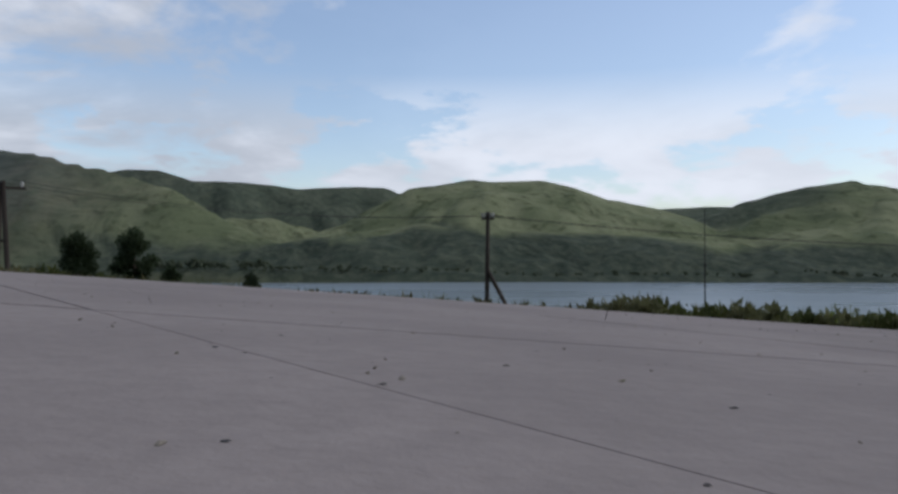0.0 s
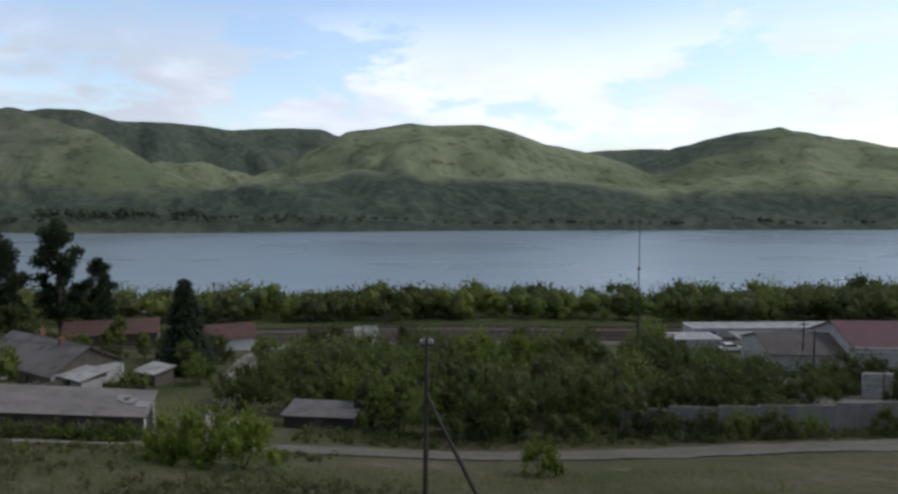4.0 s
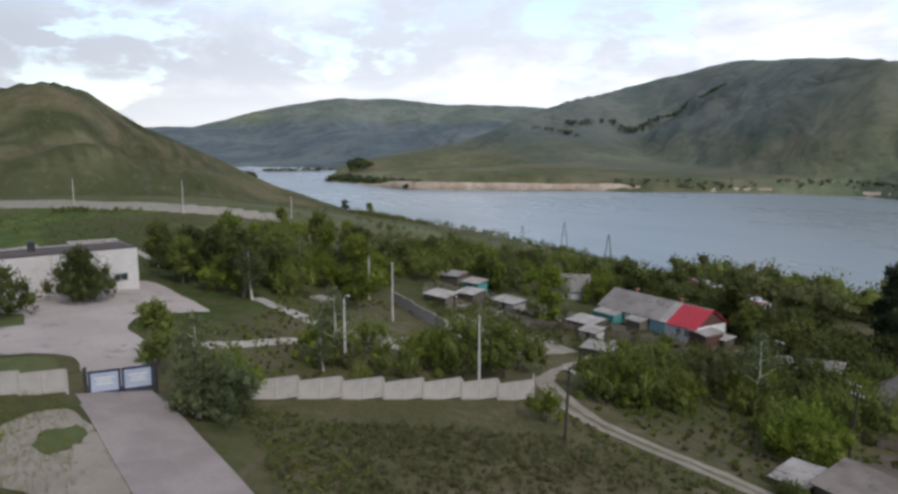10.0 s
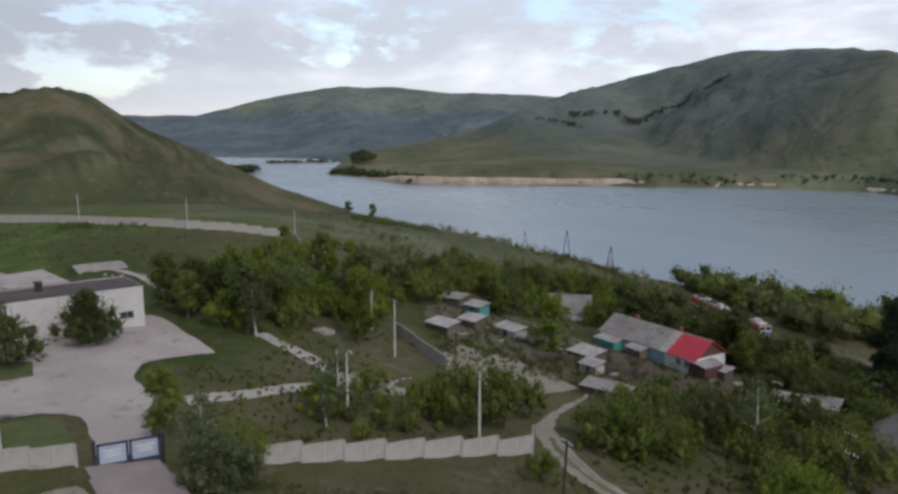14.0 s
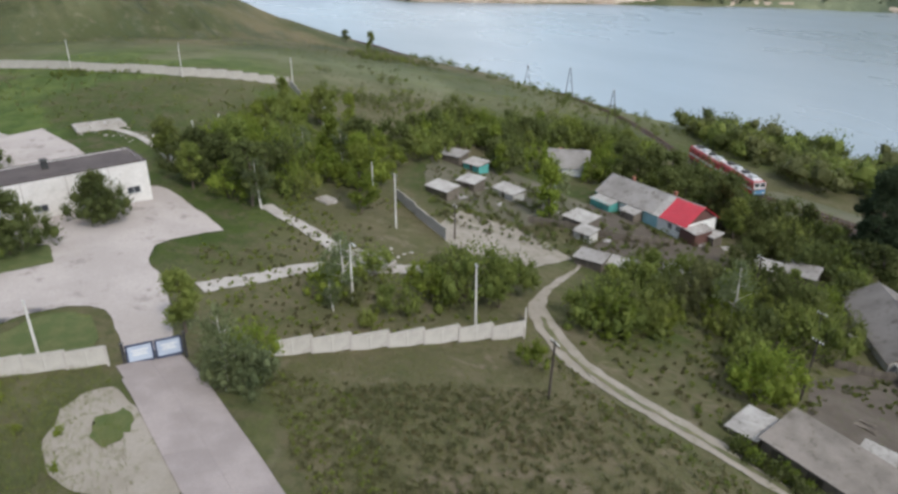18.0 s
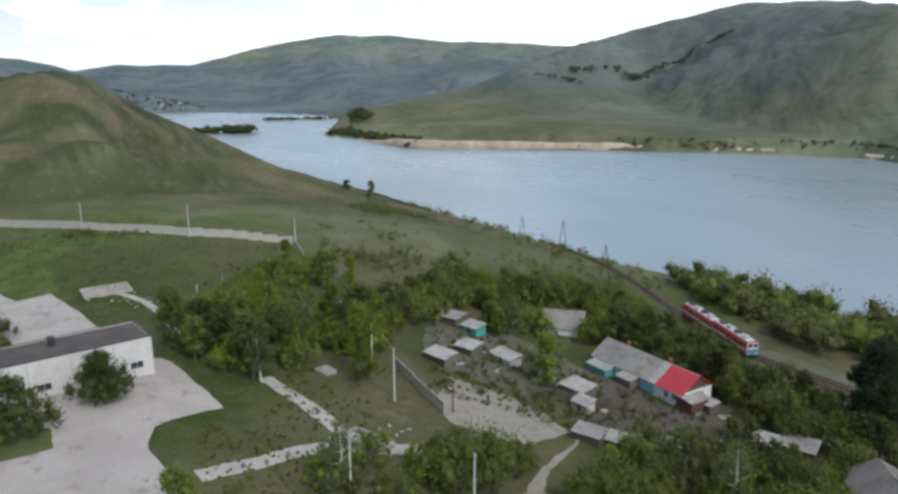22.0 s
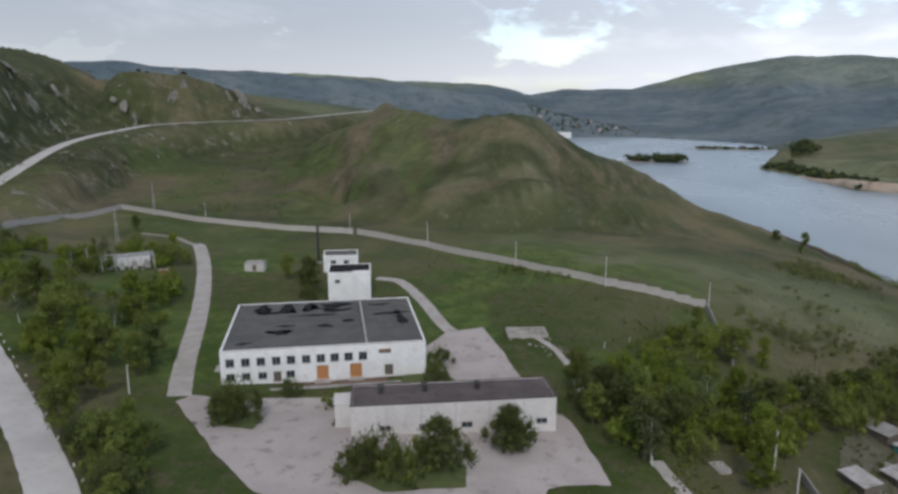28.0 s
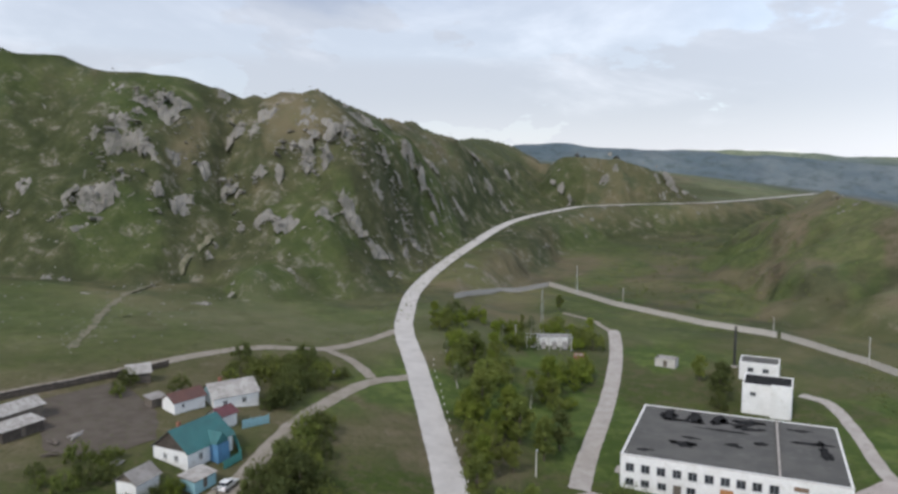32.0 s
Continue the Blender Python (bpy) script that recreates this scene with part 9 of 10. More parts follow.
def scatter_rocks(name, pts, sizes, label, mat, seed, flat=0.6, tall=1.0, tilt_plane=None):
    """Angular stones of many sizes set into the slope, in one mesh."""
    rng = np.random.default_rng(seed)
    protos = []
    for k in range(6):
        me = rock_mesh(seed + k, mat, flat)
        protos.append((np.array([v.co[:] for v in me.vertices]), [tuple(p.vertices) for p in me.polygons]))
        bpy.data.meshes.remove(me)
    pts = np.asarray(pts)
    zs = height(pts[:, 0], pts[:, 1]) if tilt_plane is None else pts @ np.array(tilt_plane) + 0.004
    vs, fs, o = [], [], 0
    for (x, y), z, s in zip(pts, zs, sizes):
        v, f = protos[rng.integers(6)]
        a = rng.random() * 6.28
        tilt = rng.normal() * 0.35
        st = np.array([rng.uniform(0.7, 1.7), rng.uniform(0.6, 1.1), rng.uniform(0.6, 1.3) * tall]) * s
        w = v * st
        w = np.stack([w[:, 0] * math.cos(tilt) - w[:, 2] * math.sin(tilt), w[:, 1], w[:, 0] * math.sin(tilt) + w[:, 2] * math.cos(tilt)], 1)
        w = np.stack([w[:, 0] * math.cos(a) - w[:, 1] * math.sin(a) + x, w[:, 0] * math.sin(a) + w[:, 1] * math.cos(a) + y, w[:, 2] + z + 0.05 * s], 1)
        vs.append(w)
        fs += [tuple(q + o for q in p) for p in f]
        o += len(w)
    ob = mesh_object(name, np.concatenate(vs), fs, mat)
    return tagged(ob, label, "rocks", kind="stuff")


def outcrops():
    rng = np.random.default_rng(5)
    pts, sizes = [], []
    # ledges in clusters that slant across the hill's flank
    groups = ((-144, -303), (-118, -292), (-107, -298), (-197, -301), (-220, -273), (-216, -257), (-174, -262), (-173, -289), (-207, -235), (-251, -251), (-302, -269), (-201, -266), (-258, -282),
              (-278, -269), (-398, -308), (-152, -289), (-134, -288), (-175, -283), (-247, -246), (-226, -256), (-286, -272), (-330, -290), (-160, -320), (-90, -320), (-185, -248), (-235, -238),
              (-549, -291), (-564, -272), (-584, -256))
    for cx, cy in groups:
        n = int(rng.uniform(36, 80))
        u, v = rng.normal(size=n) * rng.uniform(7, 13), rng.normal(size=n) * rng.uniform(2.5, 5)
        # broken ledges: keep the stones that lie on a few lines
        v = np.round(v / 2.6) * 2.6 + rng.normal(size=n) * 0.5
        a = radians(rng.uniform(95, 140))
        pts += list(zip(cx + u * math.cos(a) - v * math.sin(a), cy + u * math.sin(a) + v * math.cos(a)))
        sizes += list(rng.uniform(0.5, 1.0, n) * rng.choice([0.5, 0.9, 1.4, 2.2], n, p=[0.42, 0.33, 0.18, 0.07]))
    for t in rng.random(200):
        k = t * 3.999
        p = [(-158, -265), (-132, -254), (-104, -232), (-81, -200), (-68, -180)]
        i = int(k)
        pts.append((p[i][0] + (p[i + 1][0] - p[i][0]) * (k - i) + rng.normal() * 2.5, p[i][1] + (p[i + 1][1] - p[i][1]) * (k - i) + rng.normal() * 2.5))
        sizes.append(rng.uniform(0.12, 0.4))
    q = np.stack([rng.uniform(-380, -40, 900), rng.uniform(-330, -180, 900)], 1)
    pts += [tuple(p) for p in q]
    sizes += list(rng.uniform(0.2, 0.55, 900))
    x, y = np.array(pts).T
    s = np.array(sizes)
    ok = height(x, y) > 17
    x, y, s = x[ok], y[ok], s[ok]
    scatter_rocks("loose_rocks", np.stack([x, y], 1), s, "loose grey stones on a grassy hillside", ROCK, 60, 0.5)
    # bedrock: tilted beds that break through the turf in broken ribs
    gx, gy = np.meshgrid(np.arange(-620, -40, 1.4), np.arange(-345, -205, 1.4), indexing="ij")
    mask = np.zeros(gx.shape)
    for cx, cy in groups:
        a = radians(rng.uniform(112, 150))
        u, v = (gx - cx) * math.cos(a) + (gy - cy) * math.sin(a), -(gx - cx) * math.sin(a) + (gy - cy) * math.cos(a)
        mask = np.maximum(mask, np.exp(-((u / rng.uniform(15, 27)) ** 2 + (v / rng.uniform(5, 9)) ** 2)))
    a = radians(140)
    across = -gx * math.sin(a) + gy * math.cos(a) + 5 * fbm(gx, gy, 30, 3, 141)
    bed = across / 5.2
    bed = bed - np.floor(bed)
    knob = np.abs(fbm(gx, gy, 9, 3, 143))
    up = (mask - 1.17) * 2.6 + 5.2 * fbm(gx, gy, 4.6, 3, 142) + 1.6 * fbm(gx, gy, 22, 3, 144) + bed * 1.3 + knob * 1.6 - 0.75
    z = height(gx, gy)
    up = np.where(z > 17, np.where(up > 0, 1.5 * up / (1.5 + up), up), -1)
    fs, (nx, ny) = [], gx.shape
    idx = np.arange(nx * ny).reshape(nx, ny)
    keep = np.maximum(np.maximum(up[:-1, :-1], up[1:, :-1]), np.maximum(up[1:, 1:], up[:-1, 1:])) > 0.05
    quads = np.stack([idx[:-1, :-1][keep], idx[1:, :-1][keep], idx[1:, 1:][keep], idx[:-1, 1:][keep]], 1)
    used, flat = np.unique(quads, return_inverse=True)
    jit = rng.normal(size=(len(used), 2)) * 0.35
    vs = np.stack([gx.ravel()[used] + jit[:, 0], gy.ravel()[used] + jit[:, 1], (z + np.maximum(up, -0.5)).ravel()[used]], 1)
    tagged(mesh_object("rock_outcrops", vs, flat.reshape(-1, 4).tolist(), ROCK), "grey tilted rock ribs breaking through a grassy hillside", "rocks", kind="stuff")
    x, y = rng.uniform(-520, -250, 9000), rng.uniform(-200, 40, 9000)
    z = height(x, y)
    ok = (np.abs(fbm(x, y, 28, 3, 53)) < 0.04) & (z > 14) & (fbm(x, y, 90, 2, 54) > 0.05)
    x, y = x[ok][:260], y[ok][:260]
    scatter_rocks("hill_stones", np.stack([x, y], 1), rng.uniform(0.4, 1.3, len(x)), "scattered pale stones on a hill", ROCK, 70, 0.6)
    q = np.array([(-84.5, 27.5), (-150, 2), (-88, 33), (-158, -3), (24, 72), (30, 74.5), (38, 76)])
    k = rng.integers(0, len(q), 150)
    p = q[k] + rng.normal(size=(150, 2)) * 2.2
    scatter_rocks("rubble", p, rng.uniform(0.12, 0.42, 150), "heaps of pale concrete rubble in the grass", CONCRETE, 80, 0.6)


outcrops()
grit = np.random.default_rng(44)
scatter_rocks("gravel", np.stack([grit.uniform(-8, 8, 300), grit.uniform(1.4, 14.5, 300)], 1), grit.uniform(0.006, 0.022, 300), "loose gravel and dirt specks on concrete slabs", DIRT, 45, 0.35, tilt_plane=(-0.0604, -0.0456))


def foundation(x, y, rz, L, W, label):
    f = thing("ruined_foundation", x, y, rz, label, "ruin", "ruined foundations")
    for k in range(4):
        block("footing", f, CONCRETE, (0, -W / 2 + W * k / 3, 0.15), (L, 0.35, 0.6))
    for k in range(4):
        block("cross_footing", f, CONCRETE, (-L / 2 + L * k / 3, 0, 0.13), (0.35, W, 0.55))


foundation(-160, -3.5, 100, 9, 6, "ruined concrete foundation grid in the grass")
foundation(-85, 28, 30, 7, 4.5, "ruined concrete foundation beside a path")
foundation(-110.4, 29.7, 20, 3, 2, "pale concrete hatch slab in the grass")
for k, (x, y) in enumerate(((-150, 18), (-146, 24), (-155, 14), (-160, 20), (-141, 22), (-152, 28))):
    p = thing("marker_post", x, y, 0, "short white marker post in a meadow", "post", "marker posts")
    block("stake", p, FRAME_WHITE, (0, 0, 0.6), (0.16, 0.16, 1.7))


for k in range(22):
    q = k / 21
    x, y = -74 - 68 * q - 2.9, -60 - 74 * q + 2.9
    st = thing("roadside_stone", x + RND.uniform(-0.3, 0.3), y + RND.uniform(-0.3, 0.3), RND.uniform(0, 90), "whitewashed marker stone on a road verge", "stone", "roadside stones")
    bm = bmesh.new()
    box(bm, 0, 0, 0.18, 0.34, 0.28, 0.6, 0, 0.78)
    finish(bm, 0.06)
    part("stone", bm, POLE_CONCRETE, st)


def cliff():
    """Bare ribbed sandy bluff along the far bank, breaking up towards one end."""
    line = [(-800, 236), (-700, 248), (-659, 257), (-615, 327), (-572, 397), (-528, 460), (-483, 523), (-440, 556), (-405, 583), (-385, 577)]
    x, y = smooth_line(line, 2.5)
    dx, dy = np.gradient(x), np.gradient(y)
    ln = np.hypot(dx, dy)
    nx, ny = -dy / ln, dx / ln
    along = np.cumsum(ln)
    vs, fs, m = [], [], 8
    big, rib, bit = fbm(x, y, 60, 3, 61), np.abs(fbm(along, along * 0, 11, 3, 62)) * 7, fbm(along, along * 0, 26, 3, 63)
    ends = smooth((along - 20) / 120)
    low = smooth((along - 330) / 120)
    for i in range(len(x)):
        top = (7.4 + 4 * big[i]) * ends[i] * (1 - low[i] * (0.3 + 0.7 * float(smooth(np.array(0.5 - bit[i] * 5))))) + 0.3
        for k in range(m):
            t = min(1.0, k / (m - 2))
            o = 1.2 + 3.6 * t ** 2.2 + rib[i] * (0.4 + 0.6 * t) * (1 - t * 0.3)
            vs.append((x[i] + nx[i] * (o if k < m - 1 else o + 8), y[i] + ny[i] * (o if k < m - 1 else o + 8), WATER - 0.2 + top * t - (0.6 if k == m - 1 else 0)))
    for i in range(len(x) - 1):
        for k in range(m - 1):
            fs.append((i * m + k, (i + 1) * m + k, (i + 1) * m + k + 1, i * m + k + 1))
    mat = surface("sandy_bluff", (0.50, 0.42, 0.335), (0.36, 0.275, 0.21), 0.5, 0.05, 0.95, bump=0.6, stain=(0.13, 0.14, 0.065), stain_amt=0.85, bump_scale=0.8)
    tagged(mesh_object("bluff", vs, fs, mat, True), "bare pinkish sandy bluff along the far shore", "cliff", kind="structure")


cliff()


def far_town():
    rng = random.Random(9)
    b = thing("far_warehouse", -1418, 4, 96, "long white warehouse in a distant settlement", "building", z=-22)
    walls(b, 52, 14, 8, WHITE_WALL, (), 0.4, 4)
    flat_roof(b, 52, 14, 7.8, SLATE_LIGHT, WHITE_WALL)
    for k in range(14):
        x, y = -1450 - rng.uniform(0, 90), -30 + 15 * k + rng.uniform(-5, 5)
        h = thing("distant_house", x, y, rng.uniform(0, 90), "small pale house in a distant settlement", "house", "distant houses")
        walls(h, 8, 7, 3, WOOD_GREY if k % 2 else PLASTER_OLD, (), 0.4, 4)
        gable_roof(h, 8, 7, 3, 2.4, SLATE if k % 3 else MAROON_TIN, rng, sheets=False)
    for x, y, rz, rm in ((104, 204, 5, SLATE_LIGHT), (112, 206, -8, MAROON_TIN), (124, 206, 3, SLATE_LIGHT)):
        house("shore_cabin", x, y, rz, 7, 5, 2.4, 1.4, WHITE_WALL, rm, "small shore cabin with a low roof", group="shore cabins", category="cabin")


far_town()


# ---- slabs of the road where the flight begins ----
def slabs():
    p = np.array([(q[0], q[1]) for q in GATE_ROAD], float)
    w = np.array([q[2] for q in GATE_ROAD], float)
    s = np.concatenate([[0], np.cumsum(np.hypot(*np.diff(p, axis=0).T))])
    root = tagged(new("slab_paving"), "pale concrete road slabs with dark joints", "pavement", kind="structure")
    step = 3.05

    def mid(q):
        return np.array([np.interp(q, s, p[:, 0]), np.interp(q, s, p[:, 1])])

    rows = int((s[-1] - 2) / step)
    for k in range(rows):
        if -14 < mid((k + 0.5) * step)[0] < 18.5:
            continue
        q0, q1 = k * step + 0.005, (k + 1) * step - 0.005
        wide = float(np.interp((q0 + q1) / 2, s, w))
        n = 2 if wide < 7.6 else (3 if wide < 10 else 4)
        for j in range(n):
            u0, u1 = wide * (j / n - 0.5) + 0.005, wide * ((j + 1) / n - 0.5) - 0.005
            c = []
            for q, u in ((q0, u0), (q1, u0), (q1, u1), (q0, u1)):
                a, b = mid(max(q - 1.2, 0)), mid(q + 1.2)
                d = (b - a) / np.linalg.norm(b - a)
                # joints run slightly askew
                m = mid(q + 0.35 * u * 0.5)
                c.append((m[0] - d[1] * u, m[1] + d[0] * u))
            z = height(np.array([e[0] for e in c]), np.array([e[1] for e in c])) + 0.125 + RND.uniform(0, 0.012)
            top = [(e[0], e[1], zz + RND.uniform(-0.004, 0.004)) for e, zz in zip(c, z)]
            low = [(a, b, d - 0.16) for a, b, d in top]
            ctr = np.mean(top, axis=0)
            vs = [tuple(np.array(v) - ctr) for v in top + low]
            ob = mesh_object("slab", vs, [(0, 1, 2, 3), (0, 4, 5, 1), (1, 5, 6, 2), (2, 6, 7, 3), (3, 7, 4, 0)], SLAB, False, root)
            ob.location = tuple(ctr)
            if ob.data.polygons[0].normal.z < 0:
                ob.data.flip_normals()


def apron():
    """The wide concrete apron at the road fork: strips of big slabs on a tilted plane, with open joints that run askew."""
    root = tagged(new("apron_paving"), "broad worn concrete slabs with open diagonal joints", "pavement", kind="structure")
    for y0, y1, skew, step, start, gap in ((-4.6, 0.5, -1.0, 8.65, 2.15, 0.006), (0.5, 5.45, -1.0, 8.65, 2.15, 0.01), (5.45, 10.4, -1.0, 8.65, 2.15, 0.045), (10.4, 15.5, 0.14, 5.6, -5.7, 0.016)):
        for k in range(-4, 5):
            c = []
            for y, e in ((y0 + 0.005, 0), (y0 + 0.005, 1), (y1 - 0.005, 1), (y1 - 0.005, 0)):
                x = start + step * (k + e) + skew * y + (gap / 2 if e == 0 else -gap / 2)
                yy = y - (0.005 * x * x if y1 > 15 and y > 12 else 0)
                c.append((min(max(x, -17), 20), yy))
            if max(q[0] for q in c) - min(q[0] for q in c) < 1 or max(q[0] for q in c) < -13 or min(q[0] for q in c) > 18:
                continue
            up = RND.uniform(0, 0.006)
            top = [(x, y, -0.0604 * x - 0.0456 * y + up) for x, y in c]
            ctr = np.mean(top, axis=0)
            vs = [tuple(np.array(v) - ctr) for v in top + [(x, y, z - 0.16) for x, y, z in top]]
            ob = mesh_object("slab", vs, [(0, 1, 2, 3), (0, 4, 5, 1), (1, 5, 6, 2), (2, 6, 7, 3), (3, 7, 4, 0)], SLAB, False, root)
            ob.location = tuple(ctr)
            if ob.data.polygons[0].normal.z < 0:
                ob.data.flip_normals()


slabs()
apron()


# ---- grass ----
def grass(name, region, n, lo, hi, blades, material, label, seed, test=None):
    rng = np.random.default_rng(seed)
    xs, ys = [p[0] for p in region], [p[1] for p in region]
    x, y = rng.uniform(min(xs), max(xs), n), rng.uniform(min(ys), max(ys), n)
    keep = np.zeros(n, bool)
    c = keep.copy()
    for (ax, ay), (bx, by) in zip(region, region[1:] + region[:1]):
        c ^= ((ay > y) != (by > y)) & (x < (bx - ax) * (y - ay) / ((by - ay) or 1e-9) + ax)
    keep = c
    for line, w in ROADS:
        for p, q in zip(line, line[1:]):
            ex, ey = q[0] - p[0], q[1] - p[1]
            t = np.clip(((x - p[0]) * ex + (y - p[1]) * ey) / (ex * ex + ey * ey), 0, 1)
            half = (p[2] if len(p) > 2 else 2 * w - 2) / 2 + 0.15
            keep &= np.hypot(x - p[0] - t * ex, y - p[1] - t * ey) > half
    keep &= fbm(x, y, 7, 3, seed) > rng.uniform(-0.45, 0.12, n)
    x, y = x[keep], y[keep]
    z = height(x, y)
    k = len(x)
    x, y, z = (np.repeat(v, blades) for v in (x, y, z))
    m = len(x)
    a = rng.uniform(0, 6.283, m)
    r = rng.uniform(0, 0.16, m)
    h = np.repeat(rng.uniform(lo, hi, k), blades) * rng.uniform(0.6, 1.15, m)
    bx, by = x + np.cos(a) * r, y + np.sin(a) * r
    wd = 0.006 + 0.012 * h
    px, py = -np.sin(a) * wd, np.cos(a) * wd
    ox, oy = np.cos(a) * h * rng.uniform(0.1, 0.6, m), np.sin(a) * h * rng.uniform(0.1, 0.6, m)
    v = np.stack([np.stack([bx - px, by - py, z - 0.03], 1), np.stack([bx + px, by + py, z - 0.03], 1), np.stack([bx + ox, by + oy, z + h], 1)], 1).reshape(-1, 3)
    ob = mesh_object(name, v, np.arange(3 * m).reshape(-1, 3).tolist(), material)
    return tagged(ob, label, "grass", kind="stuff")


VERGE = [(-34, 10), (-12, 14), (8, 15), (24, 6), (34, 8), (14, 23), (-12, 24), (-34, 16)]
grass("verge_grass", VERGE, 26000, 0.12, 0.42, 6, STRAW, "mixed dry and green grass on a road verge", 81)
grass("verge_weeds", VERGE, 2600, 0.25, 0.6, 9, LEAF_GREEN, "tall green weeds on a road verge", 82)
FIELD = [(-62, 9), (-62, 38), (-46, 42), (-20, 46), (20, 54), (30, 30), (10, 16), (-12, 14), (-34, 10)]
grass("field_grass", FIELD, 34000, 0.15, 0.5, 5, OLIVE, "dry tufted grass of a sloping field", 83)
grass("field_green", FIELD, 20000, 0.12, 0.4, 5, LEAF_GREEN, "green grass tufts of a sloping field", 84)
grass("bank_grass", [(-66, -4), (-66, -40), (-30, -20), (-24, -8), (-44, -2)], 14000, 0.2, 0.6, 5, LEAF_GREEN, "long green grass beside the slab road", 85)
grass("bank_straw", [(-66, -4), (-66, -40), (-30, -20), (-24, -8), (-44, -2)], 6000, 0.2, 0.6, 5, STRAW, "dry grass beside the slab road", 86)
thicket("field_weeds", [(-56, 16), (-50, 36), (-24, 40), (0, 40), (-4, 24), (-26, 14)], 2300, 0.25, 0.8, [OLIVE, OLIVE, STRAW], "low olive weed clumps in a dry field", 87, 11, lambda x, y, r: fbm(x, y, 9, 3, 88) > r.uniform(-0.5, 0.15, len(x)))
thicket("field_shrubs", [(-66, -6), (-66, -36), (-40, -20), (-30, -6)], 26, 0.6, 1.6, [LEAF_YELLOW], "small yellow-green shrubs in the grass", 89, 40)
thicket("verge_thicket", [(2.5, 15.9), (6, 15.7), (9, 15.3), (14, 14.6), (17, 15), (12, 17.5), (6, 19), (2, 18.5)], 240, 0.35, 0.8, [LEAF_DARK, OLIVE], "dense tall weeds at the edge of the slabs", 90, 44)
thicket("verge_scrub", [(-14, 14.8), (-6, 15.7), (2, 15.9), (2, 17.5), (-6, 17.6), (-14, 17)], 170, 0.15, 0.42, [STRAW, LEAF_DARK], "low dry weeds at the edge of the slabs", 91, 30)

thicket("shed_weeds", [(-39, 50.2), (-24, 54), (-23, 55), (-24, 52.6), (-30, 50.8), (-38, 48.6)], 130, 0.7, 1.9, [LEAF_WILLOW, LEAF_DARK, LEAF_YELLOW], "rank weeds before a row of sheds", 92, 40)
thicket("garden_rows", [(-46, 74), (-46, 84), (-40, 85), (-36, 77)], 70, 0.3, 0.7, [LEAF_GREEN, LEAF_DARK], "low green crops in a garden plot", 93, 26)
thicket("village_weeds", [(-112, 50), (-104, 44), (-84, 62), (-76, 80), (-84, 90), (-100, 80), (-126, 72), (-130, 58)], 620, 0.3, 1.5, [LEAF_GREEN, LEAF_DARK, STRAW], "rough weeds between garden sheds", 94, 24)

thicket("track_weeds", [(-58, 40.4), (-46, 41.6), (-34, 46.2), (-20, 50.8), (-8, 54.5), (-9, 50), (-28, 42.5), (-46, 37)], 420, 0.2, 0.65, [OLIVE, LEAF_GREEN, STRAW], "rough weeds along the verge of a track", 101, 12)
thicket("thicket_weeds", [(-14, 60.5), (16, 64), (24, 64), (50, 63.5), (50, 66), (30, 67), (10, 69), (-14, 68.5)], 420, 0.4, 1.1, [LEAF_DARK, OLIVE, LEAF_WILLOW], "rank weeds along the foot of a thicket", 102, 16)
thicket("rough_weeds", [(-62, 45), (-42, 48), (-40, 60), (-50, 84), (-66, 72), (-72, 54)], 420, 0.25, 0.9, [LEAF_GREEN, LEAF_YELLOW, STRAW], "rank weeds and tall grass below the track", 95, 22)
thicket("yard_weeds", [(-112, 9), (-70, 6), (-64, 12), (-66, 40), (-84, 40), (-112, 44)], 620, 0.2, 0.75, [LEAF_GREEN, LEAF_YELLOW, STRAW], "tufts of weeds and grass behind the panel fence", 96, 16, lambda x, y, r: fbm(x, y, 12, 3, 97) > -0.02)
thicket("meadow_tufts", [(-200, -30), (-150, -6), (-160, 30), (-190, 40), (-235, 0), (-245, -50)], 520, 0.25, 0.9, [LEAF_GREEN, LEAF_DARK, STRAW], "tufts of tall grass in a meadow", 98, 12)
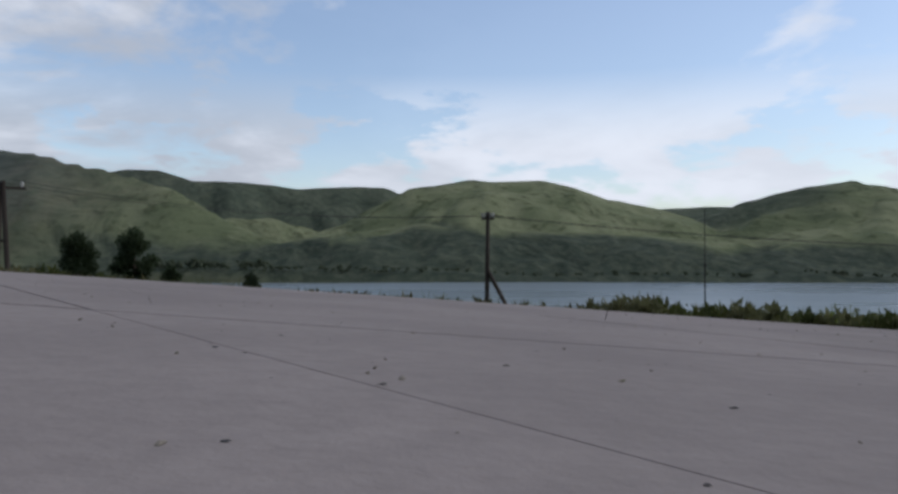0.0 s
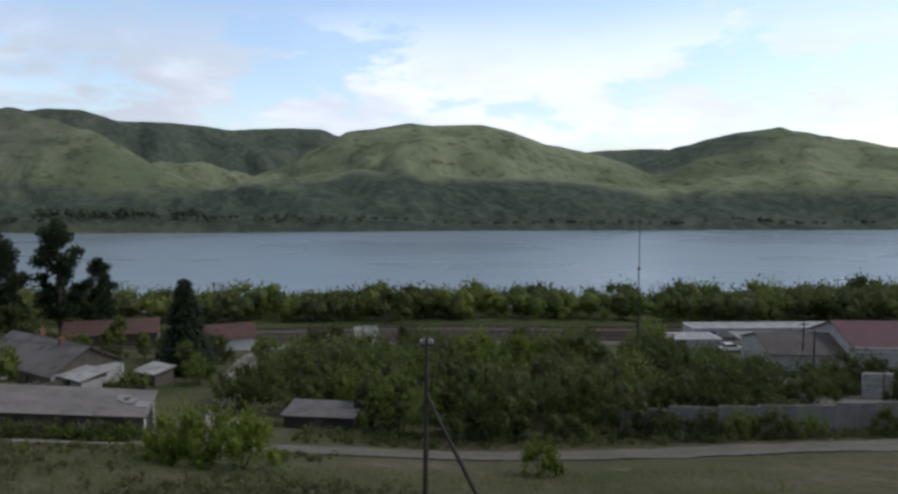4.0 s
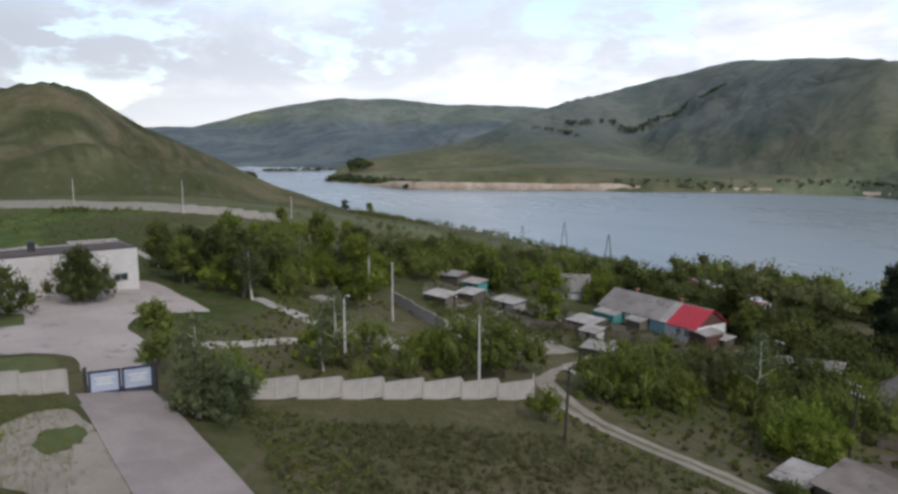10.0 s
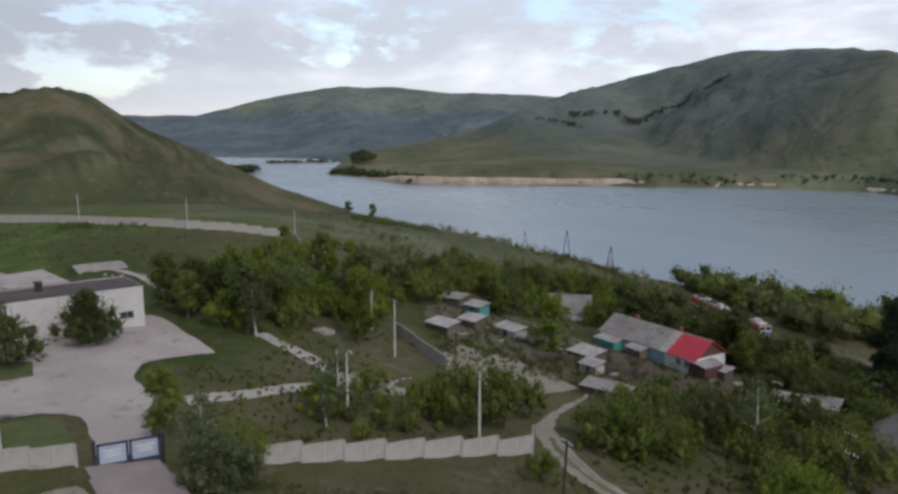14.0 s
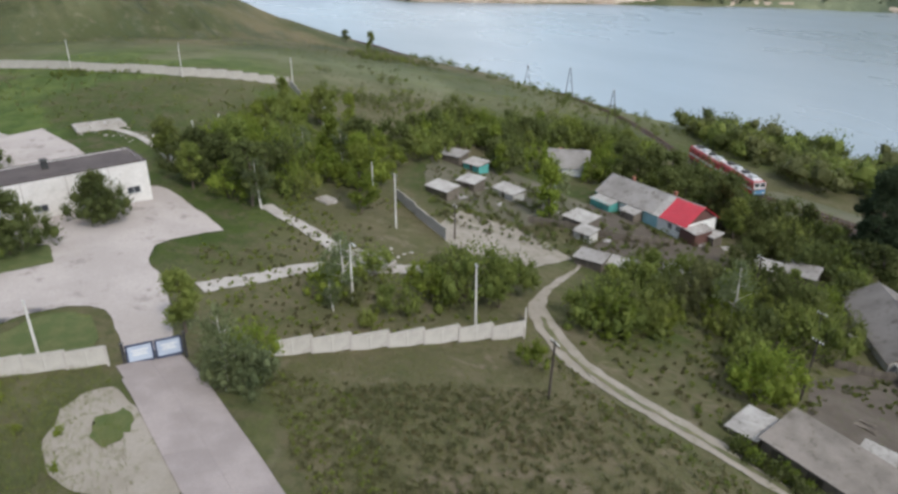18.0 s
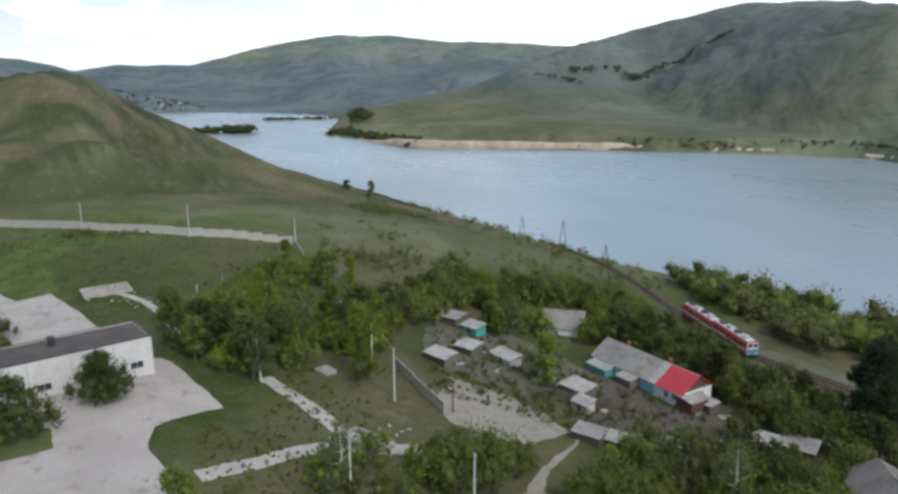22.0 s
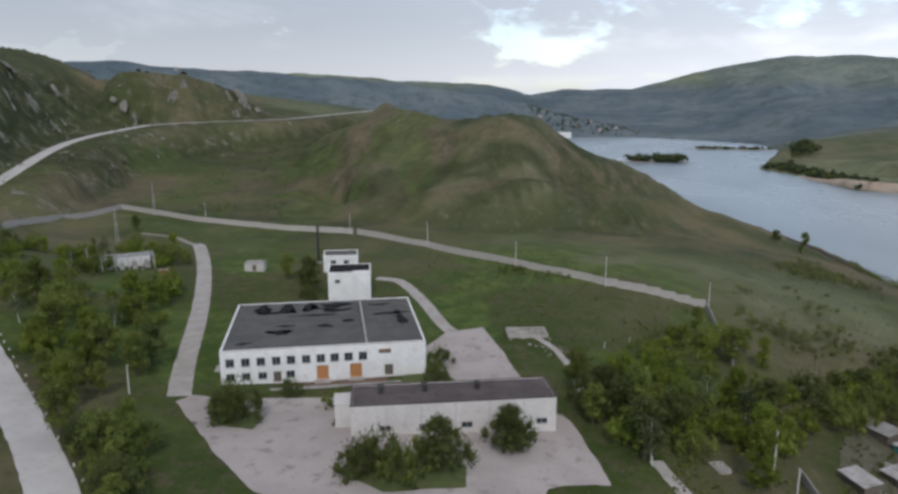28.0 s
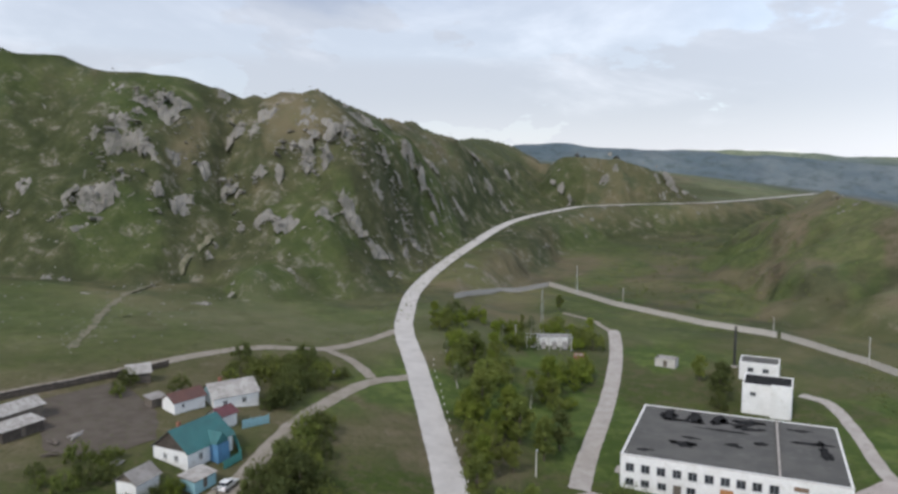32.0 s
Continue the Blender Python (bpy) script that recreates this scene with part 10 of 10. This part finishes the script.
thicket("foot_tufts", [(-60, -165), (-150, -168), (-230, -230), (-330, -265), (-250, -215), (-160, -160)], 420, 0.25, 0.9, [LEAF_GREEN, STRAW], "scattered tufts at the foot of the rocky hill", 99, 10)
thicket("valley_tufts", [(-250, -80), (-262, -150), (-300, -190), (-430, -230), (-480, -180), (-380, -120), (-330, -60)], 520, 0.4, 1.3, [LEAF_GREEN, STRAW, LEAF_DARK], "tufts of grass and low scrub in the dry valley", 100, 10)
thicket("roadside_tufts", [(-62, 9.5), (-54, 16.5), (-30, 15), (-16, 13.5), (-20, 10), (-40, 9)], 900, 0.2, 0.6, [OLIVE, STRAW, LEAF_GREEN], "tall tufted grass along the slab road", 111, 10)
thicket("layby_tufts", [(-66, -8), (-66, -34), (-44, -30), (-24, -16), (-26, -4), (-42, -3), (-48, -10), (-58, -9)], 1000, 0.2, 0.65, [OLIVE, STRAW, LEAF_GREEN], "tall rough grass behind a lay-by", 112, 10, lambda x, y, r: (fbm(x, y, 10, 3, 113) > -0.03) & np.array([clear(a, b) for a, b in zip(x, y)]))


def slab_grit():
    """Pebbles and crumbs of tar lying on the apron."""
    rng = np.random.default_rng(61)
    vs, fs = [], []
    for k in range(240):
        x, y, r = rng.uniform(-9, 11), 1.3 + 12 * rng.random() ** 1.4, rng.choice([0.007, 0.011, 0.017], p=[0.5, 0.35, 0.15])
        z = -0.0604 * x - 0.0456 * y + 0.004
        a0 = rng.uniform(0, 6.28)
        ring = [(x + r * rng.uniform(0.7, 1.5) * math.cos(a0 + q * 1.047), y + r * rng.uniform(0.7, 1.2) * math.sin(a0 + q * 1.047), z) for q in range(6)]
        o = len(vs)
        vs += ring + [(x + r * 0.2, y, z + r * rng.uniform(0.15, 0.4))]
        fs += [(o + q, o + (q + 1) % 6, o + 6) for q in range(6)]
    tagged(mesh_object("slab_grit", vs, fs, surface("tar_crumbs", (0.075, 0.07, 0.075), (0.16, 0.145, 0.14), 9, 0.5, 0.9, bump=0.2, coords="World")), "dark pebbles and crumbs on concrete slabs", "grit", kind="stuff")


slab_grit()
